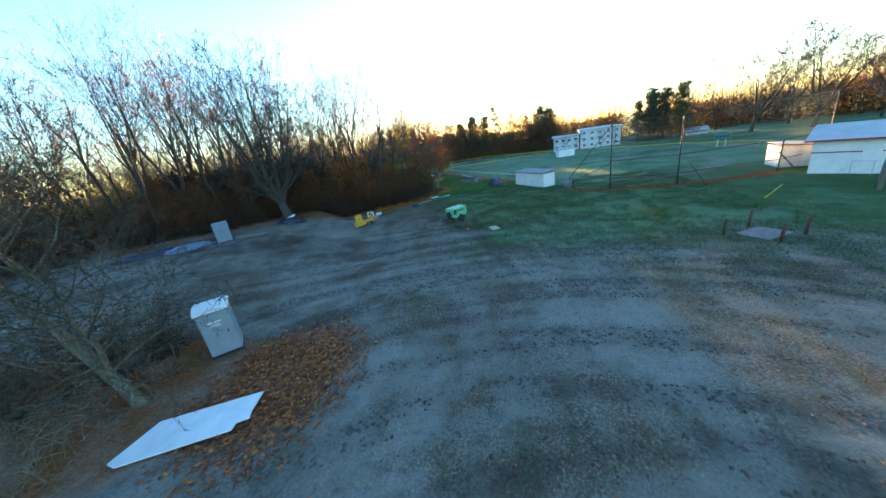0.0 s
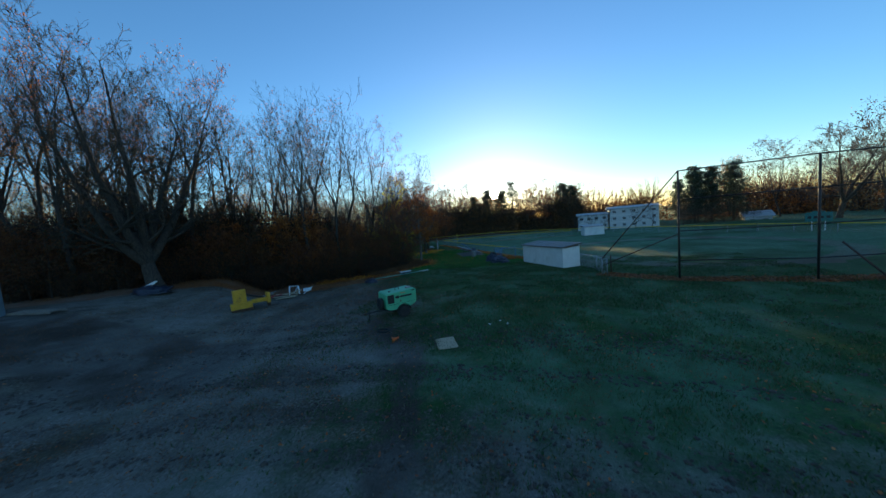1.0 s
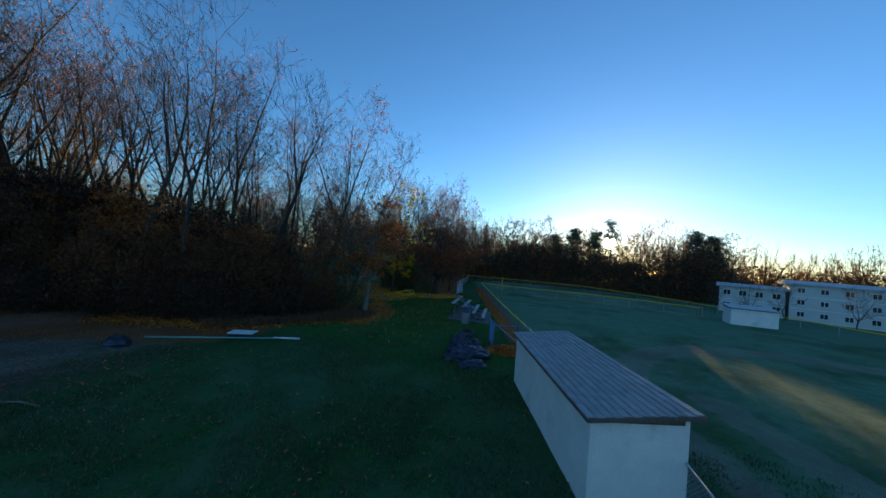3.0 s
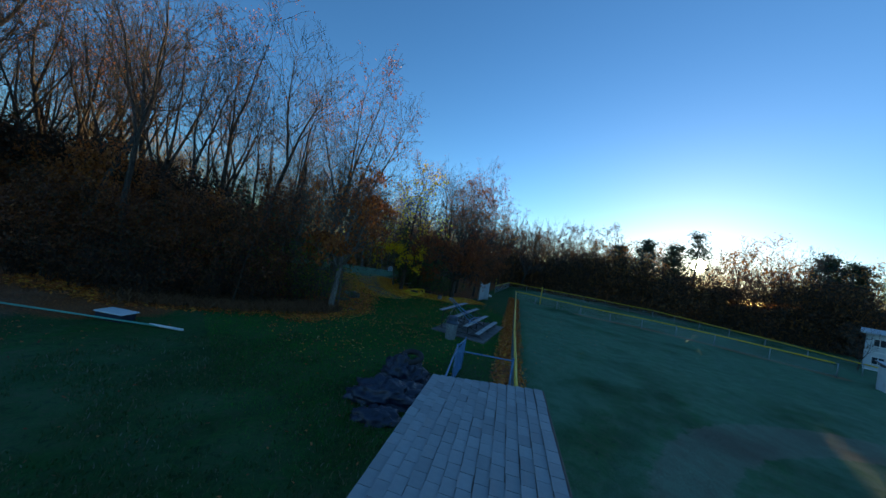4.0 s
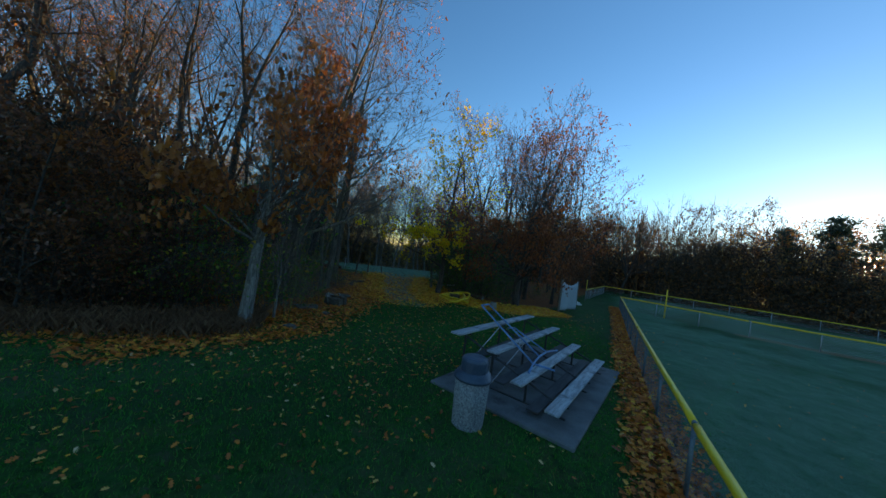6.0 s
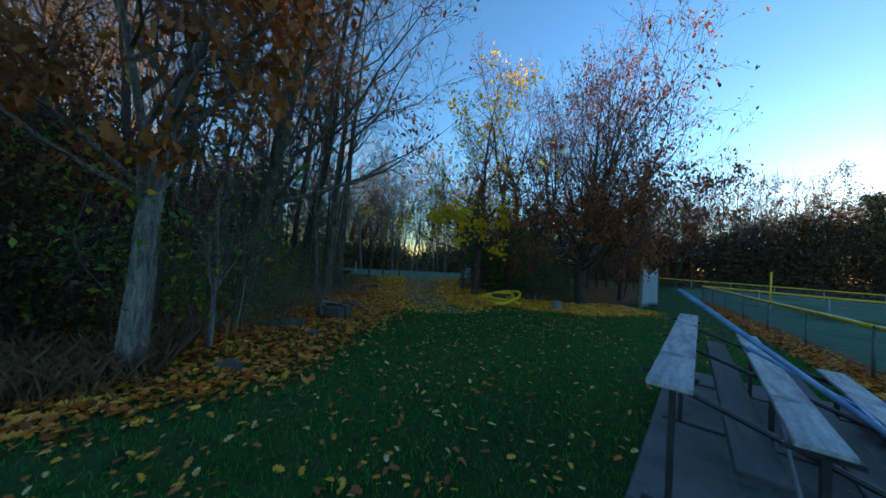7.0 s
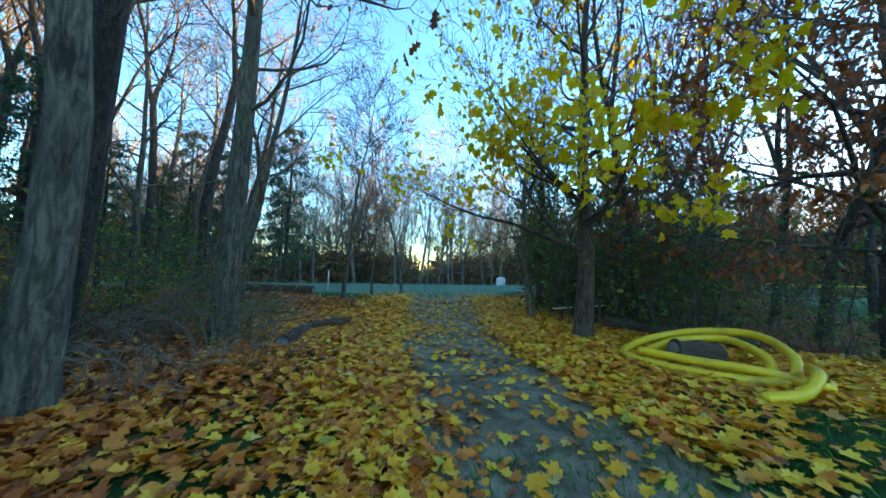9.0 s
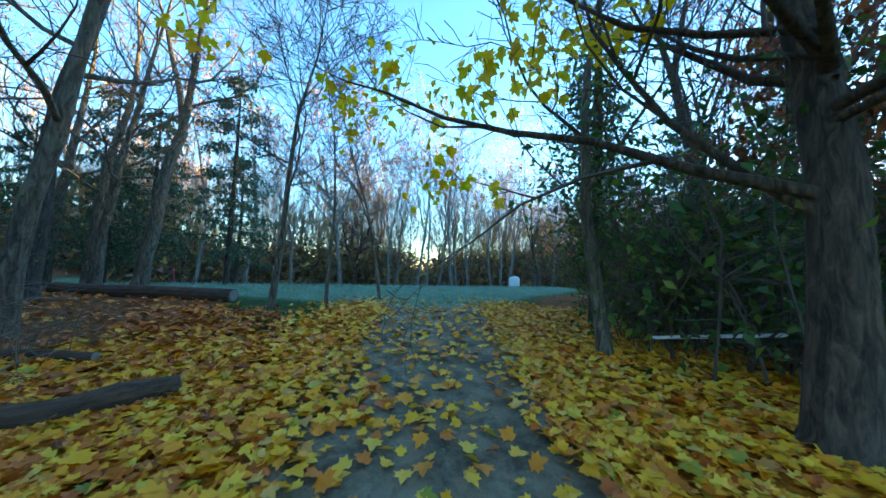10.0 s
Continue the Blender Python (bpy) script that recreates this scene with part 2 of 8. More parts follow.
M["dry_grass"] = leafy("dry_grass", [(0.0, (0.10, 0.045, 0.02)), (0.6, (0.20, 0.095, 0.042)), (1.0, (0.28, 0.16, 0.075))], 0.2, 0.8)
M["grass_blade"] = leafy("grass_blade", [(0.0, (0.016, 0.14, 0.006)), (0.6, (0.04, 0.28, 0.015)), (0.93, (0.10, 0.29, 0.03)), (1.0, (0.28, 0.22, 0.05))], 0.3, 0.7)
M["yard_blade"] = leafy("yard_blade", [(0.0, (0.012, 0.06, 0.008)), (0.4, (0.035, 0.12, 0.022)), (0.7, (0.08, 0.13, 0.04)), (0.9, (0.18, 0.16, 0.08)), (1.0, (0.24, 0.27, 0.22))], 0.25, 0.8)
M["shoot"] = surface("shoot", (0.10, 0.12, 0.02), (0.22, 0.22, 0.04), 5, 50, 0.6, 0, 0.1)
M["soil"] = surface("soil", (0.03, 0.024, 0.02), (0.14, 0.115, 0.095), 2.5, 60, 0.95, 0, 0.4, 0.01)
M["white_paint"] = surface("white_paint", (0.66, 0.66, 0.64), (0.82, 0.82, 0.80), 1.2, 30, 0.55, 0, 0.12, 0.004, None, (0.60, 0.60, 0.57))
M["red_paint"] = surface("red_paint", (0.30, 0.03, 0.025), (0.42, 0.05, 0.04), 2, 40, 0.5, 0, 0.1)
M["shingle"] = surface("shingle", (0.24, 0.245, 0.25), (0.37, 0.37, 0.37), 3, 160, 0.92, 0, 0.6, 0.005, None, None, 0.13)
M["old_board"] = surface("old_board", (0.07, 0.05, 0.04), (0.18, 0.13, 0.10), 3, 60, 0.85, 0, 0.3, 0.004, (1, 8, 8))
M["galvanized"] = surface("galvanized", (0.30, 0.31, 0.32), (0.48, 0.49, 0.50), 8, 90, 0.45, 0.75, 0.1, 0.002)
M["black_steel"] = surface("black_steel", (0.018, 0.017, 0.017), (0.05, 0.047, 0.045), 6, 70, 0.55, 0.3, 0.15, 0.003)
M["rust_steel"] = surface("rust_steel", (0.05, 0.028, 0.02), (0.13, 0.07, 0.045), 6, 70, 0.75, 0.3, 0.25, 0.004)
M["seat_plank"] = surface("seat_plank", (0.10, 0.105, 0.11), (0.52, 0.53, 0.53), 2.6, 30, 0.6, 0, 0.35, 0.006, (1, 6, 6), (0.06, 0.062, 0.068))
M["foot_plank"] = surface("foot_plank", (0.018, 0.018, 0.018), (0.075, 0.073, 0.072), 1.8, 26, 0.7, 0, 0.35, 0.006, (1, 9, 9))
M["frosty_blue"] = surface("frosty_blue", (0.05, 0.11, 0.24), (0.20, 0.36, 0.58), 7, 120, 0.4, 0.2, 0.3, 0.004)
M["concrete"] = surface("concrete", (0.07, 0.07, 0.068), (0.19, 0.188, 0.18), 1.6, 60, 0.9, 0, 0.25, 0.006, None, (0.045, 0.044, 0.04))
M["fence_wire"] = surface("fence_wire", (0.09, 0.11, 0.12), (0.19, 0.22, 0.23), 8, 90, 0.5, 0.6, 0)
M["aggregate"] = surface("aggregate", (0.05, 0.055, 0.06), (0.36, 0.36, 0.35), 30, 62, 0.9, 0, 0.9, 0.014)
M["dome_blue"] = surface("dome_blue", (0.022, 0.036, 0.06), (0.055, 0.08, 0.115), 3, 60, 0.4, 0, 0.08, 0.002, None, (0.09, 0.12, 0.15))
M["green_paint"] = surface("green_paint", (0.10, 0.42, 0.22), (0.15, 0.54, 0.30), 1.6, 50, 0.45, 0, 0.06, 0.002, None, (0.14, 0.40, 0.24))
M["rubber"] = surface("rubber", (0.012, 0.012, 0.012), (0.035, 0.035, 0.034), 9, 90, 0.8, 0, 0.3, 0.004)
M["rim"] = surface("rim", (0.55, 0.55, 0.54), (0.74, 0.74, 0.72), 6, 60, 0.4, 0.2, 0.05)
M["dark_grille"] = surface("dark_grille", (0.01, 0.012, 0.012), (0.03, 0.034, 0.032), 12, 80, 0.6, 0, 0.2)
M["sticker_dark"] = surface("sticker_dark", (0.008, 0.012, 0.012), (0.02, 0.024, 0.022), 6, 50, 0.5, 0, 0)
M["orange_plastic"] = surface("orange_plastic", (0.68, 0.12, 0.02), (0.82, 0.19, 0.04), 5, 60, 0.5, 0, 0.1)
M["tarp"] = surface("tarp", (0.008, 0.011, 0.022), (0.03, 0.038, 0.068), 4, 70, 0.36, 0, 0.5, 0.012)
M["tarp_blue"] = surface("tarp_blue", (0.06, 0.10, 0.17), (0.20, 0.27, 0.38), 3, 70, 0.45, 0, 0.4, 0.01)
M["yellow_steel"] = surface("yellow_steel", (0.50, 0.25, 0.015), (0.68, 0.37, 0.03), 3, 60, 0.55, 0, 0.15, 0.003, None, (0.24, 0.12, 0.04))
M["yellow_plastic"] = surface("yellow_plastic", (0.72, 0.45, 0.008), (0.86, 0.58, 0.015), 3, 60, 0.42, 0, 0.1, 0.003, None, (0.55, 0.34, 0.02))
M["plywood"] = surface("plywood", (0.36, 0.27, 0.16), (0.55, 0.44, 0.29), 2.2, 40, 0.8, 0, 0.2, 0.003, (1, 7, 1))
M["grey_wood"] = surface("grey_wood", (0.09, 0.08, 0.07), (0.32, 0.29, 0.25), 3, 30, 0.9, 0, 0.7, 0.015, (1, 9, 9))
M["rotten_wood"] = surface("rotten_wood", (0.03, 0.018, 0.011), (0.13, 0.078, 0.046), 4, 30, 0.95, 0, 0.9, 0.03, (1, 6, 6))
M["split_wood"] = surface("split_wood", (0.04, 0.032, 0.023), (0.18, 0.152, 0.115), 4, 34, 0.95, 0, 0.9, 0.03, (1, 8, 8))
M["white_plastic"] = surface("white_plastic", (0.58, 0.60, 0.60), (0.76, 0.78, 0.78), 2, 40, 0.45, 0, 0.08)
M["potty_grey"] = surface("potty_grey", (0.20, 0.245, 0.28), (0.29, 0.335, 0.37), 1.5, 40, 0.5, 0, 0.06)
M["potty_roof"] = surface("potty_roof", (0.62, 0.64, 0.64), (0.76, 0.78, 0.78), 1.5, 40, 0.45, 0, 0.06)
M["cabinet_blue"] = surface("cabinet_blue", (0.13, 0.20, 0.25), (0.20, 0.28, 0.33), 1.5, 40, 0.55, 0.1, 0.1, 0.003, None, (0.12, 0.14, 0.15))
M["teal_pipe"] = surface("teal_pipe", (0.10, 0.30, 0.24), (0.17, 0.42, 0.34), 3, 60, 0.45, 0, 0.08)
M["stone"] = surface("stone", (0.045, 0.036, 0.025), (0.17, 0.14, 0.105), 5, 60, 0.92, 0, 0.9, 0.05, None, (0.05, 0.06, 0.028))
M["cinder"] = surface("cinder", (0.28, 0.28, 0.27), (0.44, 0.44, 0.42), 6, 140, 0.95, 0, 0.6, 0.006)
M["roof_grey"] = surface("roof_grey", (0.36, 0.37, 0.38), (0.50, 0.51, 0.52), 1, 20, 0.85, 0, 0.2)
M["siding"] = surface("siding", (0.52, 0.53, 0.53), (0.64, 0.65, 0.65), 0.4, 12, 0.7, 0, 0.05)
M["board_teal"] = surface("board_teal", (0.02, 0.13, 0.12), (0.035, 0.19, 0.17), 1, 20, 0.5, 0, 0.05)
M["far_wood"] = leafy("far_wood", [(0.0, (0.05, 0.034, 0.024)), (0.6, (0.11, 0.07, 0.045)), (0.85, (0.24, 0.11, 0.04)), (1.0, (0.42, 0.20, 0.045))], 0.15, 0.9)
# lighter copy of far_wood: light on the meadow's woods put into colour
M["lit_wood"] = leafy("lit_wood", [(0.0, (0.14, 0.11, 0.075)), (0.6, (0.30, 0.235, 0.15)), (0.85, (0.42, 0.28, 0.09)), (1.0, (0.60, 0.38, 0.07))], 0.3, 0.9)
M["rust_wood"] = leafy("rust_wood", [(0.0, (0.04, 0.026, 0.018)), (0.45, (0.10, 0.055, 0.03)), (0.75, (0.30, 0.12, 0.03)), (1.0, (0.48, 0.22, 0.04))], 0.25, 0.9)
# near-black: the shade inside the wood is put into the scrub's colour
M["shade_scrub"] = leafy("shade_scrub", [(0.0, (0.018, 0.012, 0.008)), (0.6, (0.045, 0.028, 0.016)), (0.9, (0.09, 0.035, 0.012)), (1.0, (0.03, 0.04, 0.012))], 0.15, 0.9)
M["pink"] = surface("pink", (0.72, 0.08, 0.18), (0.82, 0.13, 0.25), 5, 60, 0.6, 0, 0)

m, n, l, p = nodes_of("window_glass")
p.inputs["Base Color"].default_value = (0.03, 0.04, 0.05, 1)
p.inputs["Roughness"].default_value = 0.08
p.inputs["Specular IOR Level"].default_value = 0.6
M["glass"] = m

# thin woven cloth that lets some light through
m, n, l, p = nodes_of("net_cloth")
weave = noise_node(n, l, 90, 2, 0.5, "Object")
l.new(ramp(n, l, weave, [(0.35, (0.40, 0.44, 0.46)), (0.65, (0.62, 0.66, 0.68))]), p.inputs["Base Color"])
p.inputs["Roughness"].default_value = 0.85
tr = n.new("ShaderNodeBsdfTranslucent")
tr.inputs["Color"].default_value = (0.5, 0.54, 0.56, 1)
mx = n.new("ShaderNodeMixShader")
mx.inputs[0].default_value = 0.3
l.new(p.outputs[0], mx.inputs[1])
l.new(tr.outputs[0], mx.inputs[2])
l.new(mx.outputs[0], n["Material Output"].inputs["Surface"])
bump(n, l, p, weave, 0.3, 0.003)
M["net_cloth"] = m


def ground_material():
    m, n, l, p = nodes_of("ground")

    def zone(name):
        a = n.new("ShaderNodeAttribute")
        a.attribute_name = name
        return a.outputs["Fac"]

    big = noise_node(n, l, 0.22, 6, 0.6)
    mid = noise_node(n, l, 1.7, 6, 0.65)
    fine = noise_node(n, l, 14, 5, 0.7)
    grit = noise_node(n, l, 70, 3, 0.7)
    # mown grass
    g1 = ramp(n, l, fine, [(0.32, (0.009, 0.046, 0.006)), (0.55, (0.022, 0.10, 0.011)), (0.75, (0.055, 0.14, 0.022))])
    g2 = mixc(n, l, ramp(n, l, mid, [(0.45, (0, 0, 0)), (0.72, (0.7, 0.7, 0.7))]), g1, (0.06, 0.058, 0.02))
    col = mixc(n, l, ramp(n, l, big, [(0.42, (0, 0, 0)), (0.62, (0.55, 0.55, 0.55))]), g2, (0.022, 0.065, 0.014))
    col = mixc(n, l, ramp(n, l, zone("track"), [(0.5, (0, 0, 0)), (0.85, (0.35, 0.35, 0.35))]), col, (0.05, 0.085, 0.035))
    tuft = noise_node(n, l, 4.2, 5, 0.7, "Object", None, 1.0)
    col = mixc(n, l, ramp(n, l, tuft, [(0.54, (0, 0, 0)), (0.66, (0.7, 0.7, 0.7))]), col, (0.07, 0.072, 0.038))
    col = mixc(n, l, ramp(n, l, tuft, [(0.34, (0.8, 0.8, 0.8)), (0.46, (0, 0, 0))]), col, (0.006, 0.024, 0.006))
    col = mixc(n, l, ramp(n, l, zone("track"), [(0.1, (0.35, 0.35, 0.35)), (0.4, (0, 0, 0))]), col, (0.012, 0.034, 0.012))
    # trodden dirt with dead grass and frost
    streak = noise_node(n, l, 0.9, 6, 0.7, "Object", (1.0, 0.3, 1), 0.8)
    d1 = ramp(n, l, fine, [(0.34, (0.03, 0.023, 0.018)), (0.5, (0.13, 0.105, 0.08)), (0.66, (0.30, 0.26, 0.215))])
    d2 = mixc(n, l, ramp(n, l, streak, [(0.42, (0, 0, 0)), (0.62, (0.75, 0.75, 0.75))]), d1, (0.085, 0.08, 0.045))
    d2 = mixc(n, l, ramp(n, l, mid, [(0.3, (0.8, 0.8, 0.8)), (0.45, (0, 0, 0))]), d2, (0.05, 0.038, 0.032))

    # worn tyre tracks: bare and dark in the hollows, frosted on the crests
    tk = zone("track")
    d2 = mixc(n, l, ramp(n, l, tk, [(0.12, (0.4, 0.4, 0.4)), (0.40, (0, 0, 0))]), d2, (0.042, 0.034, 0.028))
    d2 = mixc(n, l, ramp(n, l, tk, [(0.58, (0, 0, 0)), (0.9, (0.32, 0.32, 0.32))]), d2, (0.21, 0.20, 0.185))
    clod = noise_node(n, l, 5.5, 3, 0.5, "Object", None, 1.2)
    d2 = mixc(n, l, ramp(n, l, clod, [(0.60, (0, 0, 0)), (0.68, (0.85, 0.85, 0.85))]), d2, (0.045, 0.028, 0.018))

    def cover(zone_value, sharp, col, top):
        edge = maths(n, l, "ADD", zone_value, maths(n, l, "MULTIPLY", maths(n, l, "SUBTRACT", mid, 0.5), 0.9))
        edge = maths(n, l, "ADD", edge, maths(n, l, "MULTIPLY", maths(n, l, "SUBTRACT", fine, 0.5), 0.6))
        f = maths(n, l, "MULTIPLY", maths(n, l, "SUBTRACT", edge, 0.5 - 0.5 / sharp), sharp, True)
        f = maths(n, l, "MULTIPLY", f, maths(n, l, "GREATER_THAN", zone_value, 0.01))
        return mixc(n, l, f, col, top)

    col = cover(zone("dirt"), 2.2, col, d2)
    clay = ramp(n, l, fine, [(0.3, (0.075, 0.062, 0.04)), (0.7, (0.15, 0.12, 0.085))])
    col = cover(zone("clay"), 6, col, clay)
    litter = ramp(n, l, fine, [(0.32, (0.045, 0.018, 0.008)), (0.5, (0.19, 0.066, 0.019)), (0.68, (0.38, 0.135, 0.036))])
    col = cover(zone("litter"), 3, col, litter)
    gold = ramp(n, l, fine, [(0.3, (0.14, 0.045, 0.008)), (0.5, (0.52, 0.17, 0.012)), (0.7, (0.80, 0.32, 0.014))])
    col = cover(zone("gold"), 2.5, col, gold)
    pth = ramp(n, l, mid, [(0.3, (0.17, 0.145, 0.085)), (0.5, (0.33, 0.285, 0.18)), (0.72, (0.46, 0.405, 0.27))])
    pth = mixc(n, l, maths(n, l, "MULTIPLY", grit, 0.45), pth, (0.06, 0.055, 0.05))
    pth = mixc(n, l, ramp(n, l, noise_node(n, l, 3.1, 6, 0.75, "Object", None, 0.6), [(0.46, (0, 0, 0)), (0.62, (0.75, 0.75, 0.75))]), pth, (0.075, 0.065, 0.05))
    col = cover(zone("path"), 4, col, pth)
    soil = ramp(n, l, fine, [(0.3, (0.03, 0.023, 0.017)), (0.7, (0.085, 0.065, 0.05))])
    col = cover(zone("rut"), 3, col, soil)
    # frost whitens the tips
    fz = maths(n, l, "MULTIPLY", zone("frost"), ramp(n, l, grit, [(0.32, (0.1, 0.1, 0.1)), (0.62, (1, 1, 1))]))
    fz = maths(n, l, "MULTIPLY", fz, ramp(n, l, mid, [(0.25, (0.4, 0.4, 0.4)), (0.6, (1, 1, 1))]), True)
    rime = mixc(n, l, ramp(n, l, zone("dirt"), [(0.1, (0, 0, 0)), (0.5, (1, 1, 1))]), (0.25, 0.44, 0.285), (0.36, 0.35, 0.315))
    col = mixc(n, l, fz, col, rime)
    l.new(col, p.inputs["Base Color"])
    p.inputs["Roughness"].default_value = 0.95
    p.inputs["Specular IOR Level"].default_value = 0.2
    h = maths(n, l, "ADD", maths(n, l, "MULTIPLY", fine, 0.6), maths(n, l, "MULTIPLY", grit, 0.25))
    h = maths(n, l, "ADD", h, maths(n, l, "MULTIPLY", mid, 0.9))
    h = maths(n, l, "ADD", h, maths(n, l, "MULTIPLY", tk, 1.1))
    bump(n, l, p, h, 0.9, 0.07)
    return m


M["ground"] = ground_material()

# the sun itself, low over the trees
m = bpy.data.materials.new("sun_glow")
m.use_nodes = True
em = m.node_tree.nodes.new("ShaderNodeEmission")
em.inputs["Color"].default_value = (1.0, 0.80, 0.45, 1)
em.inputs["Strength"].default_value = 60.0
clear = m.node_tree.nodes.new("ShaderNodeBsdfTransparent")
both = m.node_tree.nodes.new("ShaderNodeAddShader")
m.node_tree.links.new(em.outputs[0], both.inputs[0])
m.node_tree.links.new(clear.outputs[0], both.inputs[1])
m.node_tree.links.new(both.outputs[0], m.node_tree.nodes["Material Output"].inputs["Surface"])
vdir = Vector((math.sin(radians(SUN_AZ)) * math.cos(radians(SUN_EL)), math.cos(radians(SUN_AZ)) * math.cos(radians(SUN_EL)), math.sin(radians(SUN_EL))))
sphere = G().lathe([(24.0 * math.cos(a), 24.0 * math.sin(a)) for a in [math.pi * (k / 12 - 0.5) for k in range(13)]], 24)
solo("sun_disc", sphere, m, Matrix.Translation(Vector((14, 40, 4)) + vdir * 1600), "bright low morning sun", "sun", kind="structure", smooth=True)


# ---- the lie of the land ----
def lattice(x, y, seed):
    xi, yi = np.floor(x), np.floor(y)
    fx, fy = x - xi, y - yi
    fx, fy = fx * fx * (3 - 2 * fx), fy * fy * (3 - 2 * fy)

    def h(i, j):
        s = np.sin(i * 127.1 + j * 311.7 + seed * 74.7) * 43758.5453
        return s - np.floor(s)

    return (h(xi, yi) * (1 - fx) + h(xi + 1, yi) * fx) * (1 - fy) + (h(xi, yi + 1) * (1 - fx) + h(xi + 1, yi + 1) * fx) * fy


def fbm(x, y, scale, seed, octaves=4):
    x, y = np.asarray(x, float), np.asarray(y, float)
    out, amp, tot = 0, 1.0, 0
    for k in range(octaves):
        out = out + amp * lattice(x * scale * 2**k, y * scale * 2**k, seed + 13 * k)
        tot += amp
        amp *= 0.5
    return out / tot


def smooth(e0, e1, v):
    t = np.clip((v - e0) / (e1 - e0), 0, 1)
    return t * t * (3 - 2 * t)


def line_dist(x, y, pts):
    best = np.full(np.shape(x), 1e9)
    for (ax, ay), (bx, by) in zip(pts, pts[1:]):
        dx, dy = bx - ax, by - ay
        t = np.clip(((x - ax) * dx + (y - ay) * dy) / (dx * dx + dy * dy), 0, 1)
        best = np.minimum(best, np.hypot(x - ax - t * dx, y - ay - t * dy))
    return best


def inside(x, y, poly):
    x, y = np.asarray(x, float), np.asarray(y, float)
    r = np.zeros(x.shape, bool)
    for (ax, ay), (bx, by) in zip(poly, poly[1:] + poly[:1]):
        c = ((ay > y) != (by > y)) & (x < (bx - ax) * (y - ay) / ((by - ay) or 1e-9) + ax)
        r ^= c
    return r


def soft_in(x, y, poly, width):
    """1 well inside the outline, 0 well outside."""
    d = line_dist(x, y, poly + poly[:1])
    return smooth(-width, width, np.where(inside(x, y, poly), d, -d))


PATH_LINE = [(-4.1, 66.3), (-5.4, 66.35), (-7.2, 66.75), (-8.4, 67.05), (-10.2, 67.7), (-12.4, 68.6), (-15.6, 69.8)]
WOOD_A = [(-70, 24), (-26, 31.0), (-18, 34.5), (-12.8, 39.0), (-10, 43.2), (-5, 48.8), (-1.2, 52.0), (0.0, 55.5), (0.4, 59.0), (-0.6, 60.6), (-3.0, 61.9), (-5.3, 63.2), (-8, 64.3), (-11.5, 65.2), (-15.4, 64.4), (-18.5, 61.5), (-20.0, 57.5), (-22, 52), (-70, 46)]
WOOD_B = [(-8.1, 70.1), (-6.0, 71.3), (-4.5, 73.0), (-4.0, 75.5), (-5.2, 78.5), (-9.0, 84.5), (-12.5, 90), (-17, 100), (-30, 104), (-30, 84), (-18.5, 80), (-16.5, 74.5), (-13.5, 71.8), (-10.2, 70.7)]
FROST = [(-14.6, 68.0), (-16.0, 65.8), (-19.5, 61.0), (-21, 57), (-22, 52.5), (-60, 47), (-60, 105), (-34, 100), (-27, 84), (-19, 79.5), (-16.6, 74.0), (-14.2, 71.0)]
FENCE_LEFT = [(13.05, 58.81), (11.35, 61.25), (8.25, 65.65), (3.75, 72.2), (-0.8, 78.9), (-5.4, 85.6)]
FENCE_OUT = [(-5.4, 85.6), (2.0, 87.6), (7.4, 90.0), (13.0, 91.0), (20.0, 91.0)]
BACKSTOP = [(18.7, 48.8), (22.2, 46.8), (27.9, 46.0), (33.0, 46.5), (36.9, 47.8)]


def height(x, y):
    x, y = np.asarray(x, float), np.asarray(y, float)
    h = 0.10 * (fbm(x, y, 0.11, 3) - 0.5) + 0.05 * (fbm(x, y, 0.7, 5) - 0.5)
    # beyond the wood the frosty meadow swells and drops away
    k = smooth(-17.0, -20.0, x) * smooth(48, 56, y) * smooth(112, 96, y)
    h = h + k * 0.12 - k * np.clip(-20.5 - x, 0, 60) * 0.075
    wd = soft_in(x, y, WOOD_A, 1.2)
    h = h + wd * 0.12 * fbm(x, y, 0.5, 9)
    # a bank climbs from the lot to the wood, and the path climbs a little to the meadow
    h = h + 1.7 * smooth(2.5, -11.0, x) * smooth(44.0, 38.5, y - 0.8 * np.clip(-6.0 - x, 0, 8)) * smooth(6, 16, y)
    h = h + 0.22 * smooth(-10.0, -15.0, x) * smooth(57, 61, y) * smooth(84, 78, y)
    d = line_dist(x, y, PATH_LINE)
    h = h - 0.05 * smooth(1.0, 0.4, d)
    far = smooth(120, 300, np.hypot(x - 10, y - 50))
    return h * (1 - far) - 0.0 * far


def axis(a, b, step, far):
    mid = np.arange(a, b + 0.5 * step, step)
    out, g = [], step
    v = 0.0
    while v < far:
        g *= 1.22
        v += g
        out.append(v)
    out = np.array(out)
    return np.r_[(a - out)[::-1], mid, b + out]


gx, gy = axis(-24, 34, 0.36, 1800), axis(12, 92, 0.36, 1800)
X, Y = np.meshgrid(gx, gy)
X, Y = X.ravel(), Y.ravel()
Z = height(X, Y)
nx, ny = len(gx), len(gy)
i0 = (np.arange(ny - 1)[:, None] * nx + np.arange(nx - 1)[None]).ravel()
quads = np.stack([i0, i0 + 1, i0 + nx + 1, i0 + nx], 1)
gme = flat_mesh("ground", np.stack([X, Y, Z], 1), np.full(len(quads), 4), quads.ravel(), M["ground"])
gme.polygons.foreach_set("use_smooth", np.ones(len(quads), bool))
ground = new("ground", gme)
tagged(ground, "trodden frosty dirt lot turning into dark mown grass and leaf litter", "ground", kind="structure")

